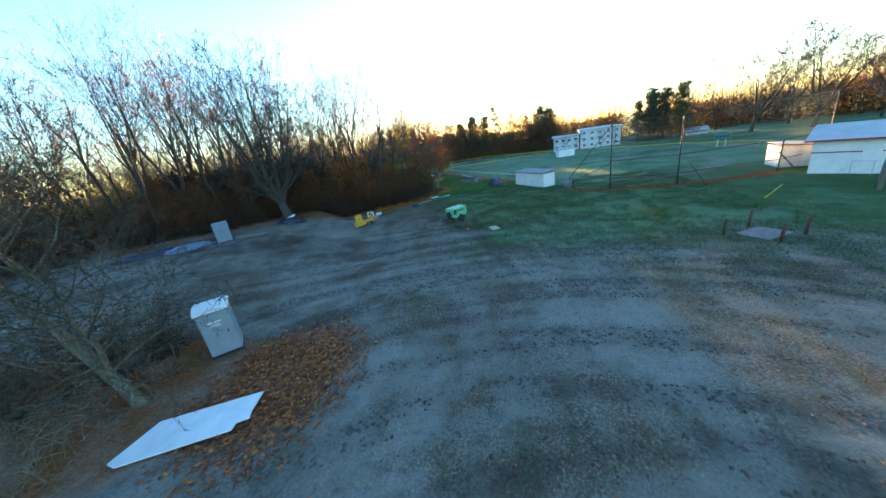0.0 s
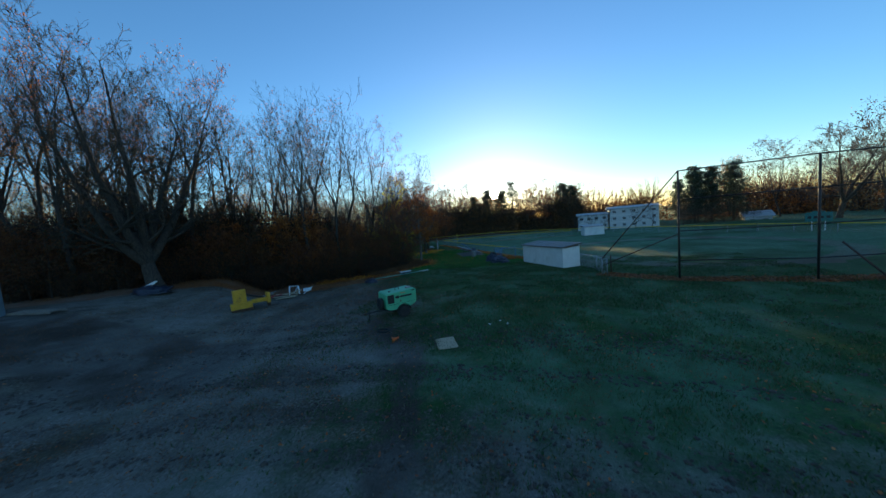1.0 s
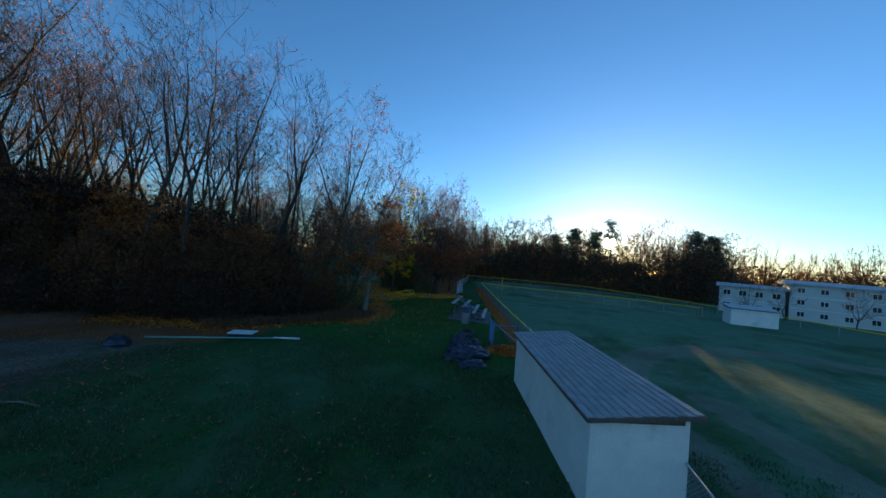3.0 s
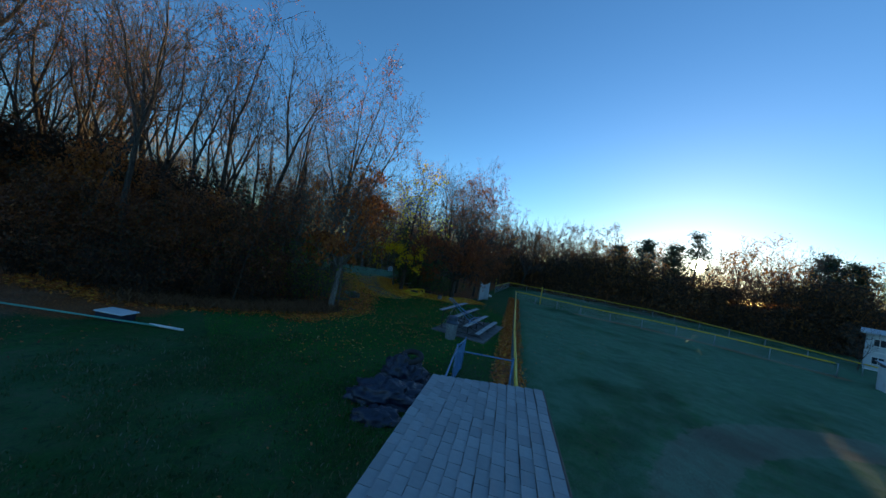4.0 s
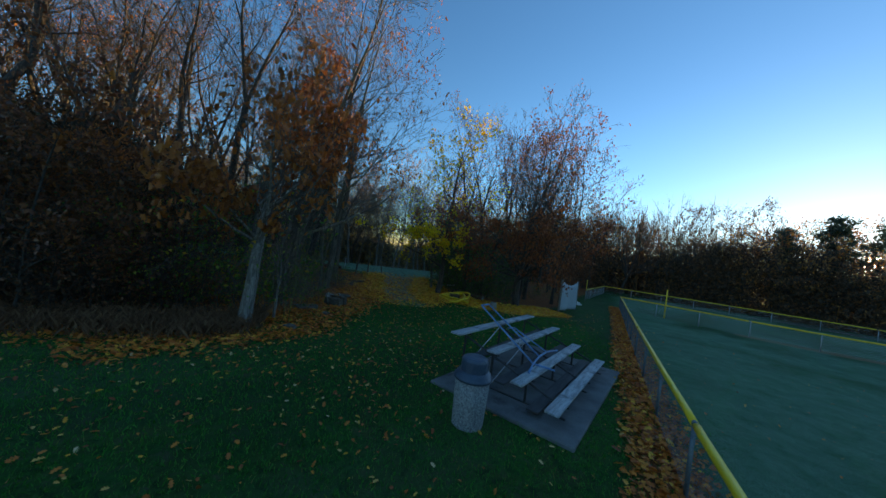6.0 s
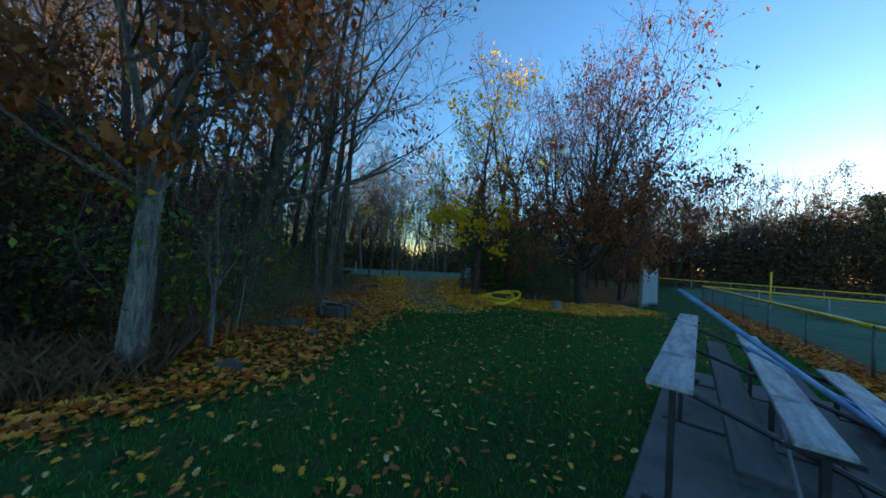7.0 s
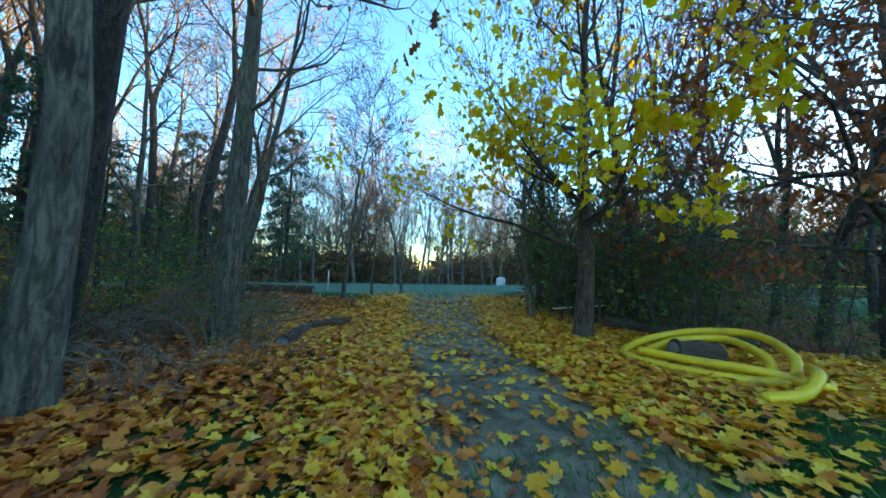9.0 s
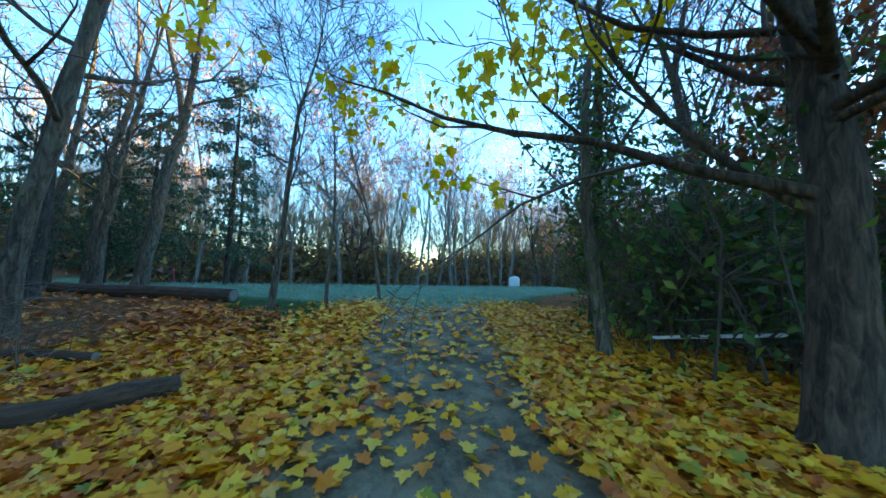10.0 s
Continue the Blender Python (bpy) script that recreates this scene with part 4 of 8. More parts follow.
def tree_thing(name, label, m, made, bark_mat, twig_mat, leaves=None, group=""):
    """leaves: (leaf part's mesh, label)"""
    trunk, crown, tips = made
    ob = thing(name, m, label, "tree", group)
    part("trunk", trunk, M[bark_mat], ob, smooth=True)
    part("crown", crown, M[twig_mat], ob)
    if leaves:
        part("foliage", leaves[0], None, ob, leaves[1])
    return ob


def planted(x, y, turn=0.0, scale=1.0, sink=0.0):
    return pose(x, y, gz(x, y) - sink, 0, 0, turn) @ Matrix.Diagonal((scale, scale, scale, 1))


CAM_LINE = [(e[0], e[1]) for _, e, _, _ in PATH]
taken = []


def free_spots(poly, count, gap, seed, box=None, keep=2.4):
    """Spots in an outline, apart from one another, from the path and from the camera's way."""
    r = random.Random(seed)
    xs, ys = [p_[0] for p_ in poly], [p_[1] for p_ in poly]
    x0, x1, y0, y1 = (min(xs), max(xs), min(ys), max(ys)) if box is None else box
    out = []
    for _ in range(count * 60):
        if len(out) >= count:
            break
        x, y = r.uniform(x0, x1), r.uniform(y0, y1)
        ax, ay = np.array([x]), np.array([y])
        if not inside(ax, ay, poly)[0] or line_dist(ax, ay, PATH_LINE)[0] < 1.8 or line_dist(ax, ay, CAM_LINE)[0] < keep:
            continue
        if any((x - a) ** 2 + (y - b) ** 2 < gap * gap for a, b in out) or any((x - a) ** 2 + (y - b) ** 2 < (0.6 * gap) ** 2 for a, b in taken):
            continue
        out.append((x, y))
    taken.extend(out)
    return out


# headroom over the trodden way between the trees
TRODDEN = [(9, 61), (5.7, 61.8), (3.5, 62.3), (1.3, 63.0), (-0.9, 63.6), (-3.0, 64.6), (-5.0, 65.7), (-7.0, 66.5)]


def headroom(pos, x, y, gap=1.3, high=3.4):
    d = line_dist(pos[:, 0] + x, pos[:, 1] + y, TRODDEN)
    return pos[(d > gap) | (pos[:, 2] > high)]


# single trees that stand out
LONE_LEAN = (-0.23, -0.06)
def leaves_on(made, count, jitter, size, kind, material, seed, hang=True, tilt=0.5):
    return leaf_cloud("foliage", at_tips(made[2], count, jitter, seed), np.full(count, size), tilt, kind, M[material], 0.3, hang, seed)


mk = grow_tree(31, 8.4, 0.19, 0.42, 13, 0.75, (0.03, 0.0), 1, 4, (6, 4, 2), [(2.3, 15, 0.75, 3.2, 0.075), (2.3, 205, 0.45, 3.4, 0.045), (2.4, -70, 0.4, 3.2, 0.038), (2.5, -40, 0.35, 3.0, 0.036), (3.0, 70, 0.6, 3.2, 0.045), (3.4, 40, 0.5, 3.0, 0.04)], 0.16, 0.40)
low_tips = [t_ for t_ in mk[2] if t_[0].z < 4.2 and t_[0].y < 0.6]
high_tips = [t_ for t_ in mk[2] if 3.0 < t_[0].z < 6.5 and t_[0].y > 0.2 and t_[0].x > -0.9]
oak_at = headroom(np.r_[at_tips(high_tips, 1100, 0.12, 67), at_tips(mk[2], 1300, 0.12, 61), at_tips(low_tips, 1100, 0.12, 66)], 0.13, 59.72, 1.3, 3.0)
oak_at = oak_at[(oak_at[:, 0] > -1.0) | (oak_at[:, 1] < -0.3)]
tree_thing("oak_tree", "young oak with pale grey bark and clusters of brown leaves", planted(0.13, 59.72), mk, "bark_pale", "twig", (leaf_cloud("foliage", oak_at, np.full(len(oak_at), 0.17), 0.5, "oak", M["brown_leaf"], 0.3, True, 61), "clusters of hanging brown oak leaves"))
taken.append((0.13, 59.72))

mk = grow_tree(32, 12.0, 0.19, 0.34, 20, 0.75, (0.02, 0.02), 1, 4, (5, 4, 2), [(1.75, 226, 0.62, 5.0, 0.06), (1.55, 180, 0.95, 4.2, 0.05), (2.7, 265, 0.5, 3.4, 0.045), (2.4, -30, 0.30, 3.6, 0.05), (2.7, -70, 0.42, 3.2, 0.045), (2.6, 160, 0.5, 3.4, 0.05), (2.3, -28, 0.15, 3.0, 0.035), (3.0, 205, 0.24, 4.4, 0.04), (2.8, 186, 0.24, 3.4, 0.035)], 0.14, 0.36)
low_tips = [t_ for t_ in mk[2] if t_[0].z < 4.2 and t_[0].y < 1.2]
way_at = headroom(np.r_[at_tips(mk[2], 1500, 0.16, 62), at_tips(low_tips, 1200, 0.13, 64)], -7.75, 69.75)
way_at = way_at[np.linalg.norm(way_at + np.array((-7.75 + 6.8, 69.75 - 66.45, -1.1)), axis=1) > 1.9]
way_at = way_at[way_at[:, 2] > 1.7]
hung = leaf_cloud("foliage", way_at, np.full(len(way_at), 0.145), 0.6, "maple", M["yellow_leaf"], 0.3, True, 62)
tree_thing("maple_tree", "maple holding thin yellow leaves beside a leafy path", planted(-7.75, 69.75), mk, "bark_brown", "twig", (hung, "bright yellow maple leaves"))
taken.append((-7.75, 69.75))

mk = grow_tree(33, 11.5, 0.24, 0.16, 24, 0.95, (0.04, -0.02), 1, 4, (6, 4, 2), [(2.0, -20, 0.18, 4.6, 0.08), (1.9, -75, 0.15, 4.6, 0.07), (2.2, 30, 0.2, 4.4, 0.07), (1.8, 230, 0.12, 4.0, 0.06), (2.4, -50, 0.3, 4.8, 0.07), (2.6, 180, 0.3, 4.0, 0.06), (3.0, 5, 0.5, 6.2, 0.07), (3.6, 40, 0.6, 6.4, 0.07), (4.4, -25, 0.7, 6.0, 0.06), (4.8, 20, 0.9, 5.6, 0.06), (2.6, 65, 0.4, 6.0, 0.06)], 0.13, 0.42, 0.0, 0.65)
low_tips = [t_ for t_ in mk[2] if t_[0].z < 5.8]
dark = leaf_cloud("foliage", np.r_[at_tips(mk[2], 5200, 0.13, 63), at_tips(low_tips, 10500, 0.13, 65)], np.full(15700, 0.125), 0.5, "oak", M["red_leaf"], 0.3, True, 63)
tree_thing("red_oak_tree", "spreading oak with dark red leaves", planted(-4.8, 73.9), mk, "bark_dark", "twig", (dark, "dark red oak leaves"))
taken.append((-4.6, 73.9))

mk = grow_tree(34, 15.4, 0.50, 0.16, 48, 0.8, (-0.09, -0.06), 6, 4, (6, 4, 2), (), 0.17, 0.27, 0.0, 0.35, True, 0.06, (9, 5, 3, 3), 0.13, 0.72, 0.010)
tree_thing("broad_bare_tree", "broad bare tree with a forked trunk at the wood's edge", planted(-10.7, 38.7, 0), mk, "bark_dark", "twig_mid")
taken.append((-10.7, 38.7))

low_limbs = [(1.0 + 0.36 * q, 137 * q, 0.10 + 0.03 * q, 3.9 - 0.10 * q, 0.045) for q in range(17)] + [(1.4 + 0.5 * q, 61 + 151 * q, 0.3, 3.6, 0.04) for q in range(11)]
mk = grow_tree(35, 12.5, 0.19, 0.1, 30, 1.0, LONE_LEAN, 3, 4, (6, 5, 2), low_limbs + [(1.6, 40, 2.0, 4.6, 0.10)], 0.2, 0.30, 0.0, 0.45, True, 0.05, (9, 5, 3, 3), 0.5, 0.6, 0.007)
tree_thing("crooked_tree", "crooked bare tree with tangled low branches in leaf litter", planted(-0.15, 17.2, 0), mk, "bark_grey", "twig_mid", None)
taken.append((-0.15, 17.2))

# saplings and trunks round the path
POLES = [(-14.1, 65.55, 8.5, 0.075, 0.04), (-14.75, 66.65, 7.5, 0.05, 0.0), (-15.85, 68.15, 8.5, 0.055, 0.02), (-10.0, 70.3, 9.0, 0.11, -0.04), (-12.4, 62.85, 11.0, 0.13, 0.03), (-12.6, 60.6, 10.0, 0.10, 0.06),
         (-3.6, 60.2, 6.0, 0.05, 0.02), (-2.2, 60.6, 4.2, 0.035, 0.03), (-5.0, 60.4, 11.0, 0.20, 0.05), (-18.5, 60.6, 11.0, 0.14, 0.05), (-5.6, 62.2, 9.5, 0.075, 0.02)]
for k, (px, py, tall, rad, ln) in enumerate(POLES):
    mk = grow_tree(70 + k, tall, rad, 0.28, 14, 0.7, (ln, ln * 0.5), 1, 3, (7, 6, 3), (), 0.17, 0.36, 0.0, 0.6, True, 0.06, least=0.006)
    tree_thing("slender_tree", "slender bare tree with few thin branches", planted(px, py), mk, "bark_grey", "twig", None, "slender trees by the path")
    taken.append((px, py))
BIG = [(-6.6, 62.55, 15, 0.17, 0.03), (-9.25, 63.25, 15, 0.21, 0.0), (-21.8, 57.6, 14, 0.2, 0.0), (-21.3, 59.0, 14, 0.2, 0.02), (-18.9, 61.4, 13, 0.19, 0.10), (-7.9, 58.8, 15, 0.15, 0.03), (-10.4, 60.0, 14, 0.13, 0.02)]
for k, (px, py, tall, rad, ln) in enumerate(BIG):
    mk = grow_tree(90 + k, tall, rad, 0.4 if k == 1 else 0.25, 14, 0.7, (ln * 0.3, ln), 1 + (k in (4, 6)), 4, (4, 3, 2), [(3.8, 62, 0.3, 3.6, 0.04), (4.7, 75, 0.05, 3.0, 0.035)] if k == 1 else (), 0.16, 0.34, 0.0, 0.55, True, 0.012 if k == 1 else 0.055, (9, 5, 3, 3), 0.4 if k in (4, 6) else 0.0, 0.3)
    tree_thing("forest_tree", "tall bare forest tree with grey mossy bark", planted(px, py), mk, "bark_grey", "twig", (leaves_on(mk, 900, 0.2, 0.14, "oak", "brown_leaf", 190 + k), "clusters of rusty oak leaves") if k == 0 else None, "forest trees by the path")
    taken.append((px, py))

mk = grow_tree(97, 13, 0.17, 0.3, 16, 0.6, (0.30, 0.26), 1, 4, (6, 4, 2), [(2.75, 97, 0.36, 6.6, 0.07), (3.8, 60, 0.4, 4.2, 0.05), (4.2, 200, 0.35, 4.0, 0.05), (4.6, 150, 0.3, 4.4, 0.05)], 0.12, 0.30, 0.0, 0.5, True, 0.04, (9, 6, 4, 3))
limb_at = headroom(at_tips([t_ for t_ in mk[2] if t_[0].z < 7.5 and t_[0].x < -0.6], 700, 0.16, 197), -3.0, 60.4, 1.6, 3.2)
tree_thing("leaning_tree", "leaning mossy tree with one long limb over the lawn", planted(-3.0, 60.4), mk, "bark_grey", "twig", (leaf_cloud("foliage", limb_at, np.full(len(limb_at), 0.16), 0.5, "oak", M["brown_leaf"], 0.3, True, 197), "clusters of rusty oak leaves"))
taken.append((-2.9, 60.5))

r_ = np.random.default_rng(5)
iv = thing("ivy_clad_tree", planted(-11.7, 72.0), "dead trunk wrapped in dark green ivy", "tree")
part("trunk", G().tube([(0, 0, -0.1), (0.05, 0.05, 2.0), (0.12, 0.0, 5.2), (0.1, 0.1, 8.0)], [0.14, 0.11, 0.09, 0.04], 8, False), M["bark_dark"], iv, smooth=True)
ang_, hgt_ = r_.uniform(0, 2 * np.pi, 3600), 1.0 + 5.4 * r_.beta(1.6, 1.5, 3600)
rad_ = (0.15 + 1.0 * np.sin(np.pi * (hgt_ - 0.8) / 6.0) * r_.uniform(0.15, 1.0, 3600)) * (0.8 + 0.4 * np.sin(3 * ang_ + 2.2 * hgt_))
part("foliage", leaf_cloud("foliage", np.stack([rad_ * np.cos(ang_), rad_ * np.sin(ang_), hgt_], 1), np.full(3600, 0.13), 0.7, "plain", M["green_leaf"], 0.3, True, 55), None, iv, "glossy hanging ivy leaves")
taken.append((-11.7, 72.0))

mk = grow_tree(99, 2.9, 0.055, 0.3, 7, 0.6, (-0.04, 0.03), 1, 3, (4, 3, 2), [(1.0, 175, 0.7, 1.2, 0.025), (1.15, 320, 0.9, 1.1, 0.022)], 0.2, 0.42, 0.0, 0.6, True, 0.03, least=0.0035)
tree_thing("sapling", "small crooked pale grey sapling at the lawn's edge", planted(-0.58, 60.42), mk, "bark_pale", "twig_pale", None)
for k, (px, py, ht, dx) in enumerate(((-0.2, 60.85, 1.3, 0.16), (-0.35, 60.7, 0.62, 0.05))):
    solo("green_shoot", G().tube([(0, 0, -0.05), (-0.3 * dx, 0.1 * dx, 0.4 * ht), (-dx, 0.5 * dx, ht)], [0.014, 0.012, 0.007], 6), M["shoot"], planted(px, py), "upright yellow-green shoot in brown leaves", "shoot", "shoots", smooth=True)
# forest kinds, built once and copied
KINDS = {}
for k in range(5):
    mk = grow_tree(110 + k, 18.0 + 0.5 * k, 0.15 + 0.012 * k, 0.36, 18, 0.2, ((-1) ** k * 0.03, 0.02), (2, 3, 2, 3, 2)[k], 3, (4, 3), (), 0.17, 0.25, 0.0, 0.45, True, 0.075, (7, 4, 3, 3), (0.42, 0.36, 0.5, 0.3, 0.45)[k], 0.34, 0.0085)
    lv = (leaves_on(mk, 260 + 100 * k, 0.2, 0.15, "plain", "brown_leaf", 120 + k), "few rusty leaves") if k in (1, 3, 4) else None
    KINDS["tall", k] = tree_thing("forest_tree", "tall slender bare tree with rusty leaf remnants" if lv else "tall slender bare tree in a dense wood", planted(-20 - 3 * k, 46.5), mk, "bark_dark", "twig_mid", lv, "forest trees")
for k in range(3):
    mk = grow_tree(130 + k, 6.0 + k, 0.06, 0.1, 12, 0.8, (0, 0), 1, 3, (5, 3), (), 0.18, 0.40, 0.0, 0.7, False)
    lv = leaf_cloud("foliage", at_tips(mk[2], 2000, 0.28, 140 + k), np.full(2000, 0.17), 0.8, "plain", M[("shade_leaf", "brush_leaf", "shade_leaf")[k]], 0.3, True, 140 + k)
    KINDS["young", k] = tree_thing("young_tree", ("young beech with clinging brown leaves", "young tree with dull brown foliage", "young oak with dull red leaves")[k], planted(-25 - 3 * k, 45), mk, "bark_dark", "twig_shaded", (lv, ""), "understorey trees")
mk = grow_tree(139, 6.4, 0.07, 0.12, 14, 0.9, (0, 0), 1, 3, (5, 4), (), 0.18, 0.42, 0.0, 0.6, True)
KINDS["rusty", 0] = tree_thing("young_tree", "young oak in rusty orange leaf under bare trees", planted(-9.4, 49.0), mk, "bark_dark", "twig_mid", (leaves_on(mk, 2400, 0.22, 0.16, "oak", "brown_leaf", 149), "rusty orange leaves"), "understorey trees")
for k in range(3):
    mk = grow_tree(150 + k, 13.0 + 1.5 * k, 0.2, 0.25, 18, 0.75, (0, 0), 3, 3, (5, 4), (), 0.18, 0.30, 0.0, 0.45, False, 0.06, (6, 4, 3, 3), 0.22, 0.6, 0.016)
    lv = None if k == 0 else (leaf_cloud("foliage", at_tips(mk[2], 900, 0.3, 160 + k), np.full(900, 0.3), 0.8, "plain", M[("orange_leaf", "orange_leaf", "brush_leaf")[k]], 0.3, True, 160 + k), "thin rusty foliage")
    KINDS["far", k] = tree_thing("distant_tree", "distant bare tree beyond the fields" if k == 0 else "distant tree with thin autumn leaves", planted(-40 - 4 * k, 70), mk, "bark_dark", "twig", lv, "distant trees")


# pale bark and twigs here stand in for hazy light beyond the meadow
for k in range(2):
    mk = grow_tree(165 + k, 13.0 + 1.5 * k, 0.13, 0.3, 16, 0.5, (0, 0), 1 + k, 3, (6, 4), (), 0.16, 0.28, 0.0, 0.5, True, 0.05, (6, 4, 3, 3), 0.3 * k, 0.4, 0.009)
    lv = (leaf_cloud("foliage", at_tips(mk[2], 500, 0.25, 167), np.full(500, 0.2), 0.8, "plain", M["orange_leaf"], 0.3, True, 167), "thin rusty foliage") if k else None
    KINDS["west", k] = tree_thing("meadow_tree", "pale grey bare tree at the meadow's far side" if k == 0 else "pale forked tree with thin rusty leaves", planted(-33 - 3 * k, 90), mk, "bark_pale", "twig_pale", lv, "trees beyond the meadow")


def bush(seed, tall, stems, leaf_count, leaf_size, material, stem_mat, spread=0.6, kind="plain"):
    r = random.Random(seed)
    g, tips = G(), []
    for _ in range(stems):
        w, d = r.uniform(0, 2 * math.pi), r.uniform(0, 0.5) * tall * spread
        p0 = Vector((d * math.cos(w), d * math.sin(w), -0.05))
        way = Vector((math.cos(w) * r.uniform(0, 0.8) * spread, math.sin(w) * r.uniform(0, 0.8) * spread, 1))
        h = tall * r.uniform(0.5, 1.05)
        pts = [p0]
        for s in range(5):
            way = (way.normalized() + Vector((r.gauss(0, 0.2), r.gauss(0, 0.2), -0.02)))
            pts.append(pts[-1] + way.normalized() * h / 5)
        g.tube(pts, [0.011 * (1 - 0.15 * s) * (0.7 + 0.2 * tall) for s in range(6)], 3, cap=False)
        for s in range(1, 6):
            for _ in range(3):
                q = pts[s] + (pts[s - 1] - pts[s]) * r.random()
                v = Vector((r.gauss(0, 1), r.gauss(0, 1), r.uniform(-0.1, 0.9))).normalized()
                mid = q + v * h * r.uniform(0.1, 0.2)
                end = mid + (v + Vector((r.gauss(0, 0.5), r.gauss(0, 0.5), 0.1))) * h * r.uniform(0.06, 0.16)
                g.tube([q, mid, end], [0.006, 0.004, 0.002], 3, cap=False)
                tips += [(mid, v), (end, v)]
    lv = leaf_cloud("foliage", at_tips(tips, leaf_count, 0.10 * tall ** 0.5, seed), np.full(leaf_count, leaf_size), 0.9, kind, M[material], 0.3, True, seed) if leaf_count else None
    return g, lv, M[stem_mat]


def bush_thing(name, label, m, made, group):
    ob = thing(name, m, label, "shrub", group)
    part("stem", made[0], made[2], ob)
    if made[1]:
        part("foliage", made[1], None, ob)
    return ob


KINDS["bush", 0] = bush_thing("shrub", "dense brown thicket shrub", planted(-22, 44), bush(201, 2.6, 26, 900, 0.10, "brush_leaf", "twig_shaded"), "undergrowth")
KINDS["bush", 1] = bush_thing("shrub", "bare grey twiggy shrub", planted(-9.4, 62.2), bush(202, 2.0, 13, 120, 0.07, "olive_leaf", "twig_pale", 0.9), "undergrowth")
KINDS["bush", 2] = bush_thing("shrub", "dark green shrub at the wood's edge", planted(-20, 44.6), bush(203, 3.0, 24, 1300, 0.10, "needle", "twig_shaded"), "undergrowth")
KINDS["bush", 3] = bush_thing("shrub", "twiggy shrub with sparse yellow-green leaves", planted(-6.0, 60.9), bush(204, 2.4, 12, 420, 0.09, "olive_leaf", "twig_pale", 0.8), "undergrowth")
KINDS["bush", 4] = bush_thing("evergreen_shrub", "broad-leaved dark evergreen shrub", planted(-10.6, 72.3), bush(205, 3.4, 17, 1050, 0.11, "green_leaf", "twig", 0.6), "undergrowth")


KINDS["bush", 5] = bush_thing("leafy_shrub", "tall shrub still in green and yellow leaf", planted(-1.7, 59.5), bush(206, 4.6, 14, 1000, 0.125, "vine_leaf", "twig", 0.45), "undergrowth")


def bramble(seed, reach, canes):
    """Arching bare canes in a tangle."""
    r = random.Random(seed)
    g = G()
    for _ in range(canes):
        w, d = r.uniform(0, 2 * math.pi), r.uniform(0, 0.5) * reach
        p = Vector((d * math.cos(w), d * math.sin(w), -0.04))
        w += r.uniform(-1.2, 1.2)
        rise, ln = r.uniform(0.9, 1.9), r.uniform(0.6, 1.3) * reach
        pts = [p]
        for q in range(7):
            t = q / 6
            pts.append(pts[-1] + Vector((math.cos(w) * (0.25 + t), math.sin(w) * (0.25 + t), rise * (0.75 - 1.15 * t))) * ln / 8)
            w += r.gauss(0, 0.22)
        g.tube(pts, [0.0085 * (1 - 0.1 * q) for q in range(8)], 3, cap=False)
        for q in range(2, 8):
            v = Vector((r.gauss(0, 1), r.gauss(0, 1), r.uniform(-0.3, 0.8))).normalized()
            e = pts[q] + v * r.uniform(0.12, 0.4)
            g.tube([pts[q], pts[q].lerp(e, 0.5) + Vector((0, 0, 0.03)), e], [0.0045, 0.0035, 0.002], 3, cap=False)
    return g, None, M["twig_pale"]


KINDS["bramble", 0] = bush_thing("bramble", "tangle of bare arching grey-brown canes", planted(-3.9, 61.6), bramble(211, 1.5, 34), "undergrowth")
KINDS["bramble", 1] = bush_thing("bramble", "low tangle of bare dry canes over brown leaves", planted(-5.2, 62.0), bramble(212, 1.2, 26), "undergrowth")


def scatter(kind, spots, seed, lo=0.85, hi=1.15, pick=None):
    r = random.Random(seed)
    names = [k for k in KINDS if k[0] == kind and (pick is None or k[1] in pick)]
    for x, y in spots:
        copy_thing(KINDS[r.choice(names)], planted(x, y, r.uniform(0, 360), r.uniform(lo, hi)))


scatter("bush", [(-1.4, 16.2), (-2.8, 17.8), (-1.6, 19.4), (-4.2, 18.6), (-3.4, 15.6), (-5.5, 20.5)], 40, 0.9, 1.3, (0, 1))
scatter("bush", [(-3.4, 13.6), (-5.0, 16.4), (-6.5, 18.6), (-4.6, 11.4), (-7.5, 15.0), (-2.0, 11.6)], 240, 0.7, 1.0, (0,))
scatter("bramble", [(-0.8, 14.6), (-2.2, 15.4), (-1.4, 18.2), (-3.0, 19.4), (0.0, 12.8), (-2.6, 13.0), (-4.6, 17.2)], 241, 1.2, 1.9)
scatter("bush", [(-1.5, 57.4), (-2.7, 58.6)], 140, 0.8, 1.05, (5,))
EDGE_A = [(-26, 31.5), (-18, 35.2), (-12.8, 39.8), (-10, 43.6), (-5, 48.8), (-1.2, 52.0), (0.0, 55.5), (-0.4, 58.6), (-3.0, 57.5), (-5.0, 54.0), (-8, 51.5), (-13, 47.0), (-18, 42.0), (-28, 37)]
PATH_SIDE = [(-0.8, 60.4), (-3.0, 61.5), (-5.6, 63.0), (-7.4, 63.6), (-10.8, 63.4), (-13.0, 62.6), (-15, 60), (-12, 57), (-6, 57), (-2, 58.0)]
WOOD_TALL = [(-30, 33.5), (-18, 37.2), (-12.5, 42.4), (-9, 46.6), (-5, 50.2), (-2.6, 53.0), (-2.8, 56.0), (-3.6, 58.6), (-5.5, 60.4), (-8, 61.8), (-11.5, 62.8), (-16.5, 61.0), (-19.5, 56.5), (-22, 51), (-34, 47)]
tall_spots = [q for q in free_spots(WOOD_TALL, 44, 2.1, 41) if not (q[0] > -7 and q[1] > 55)]
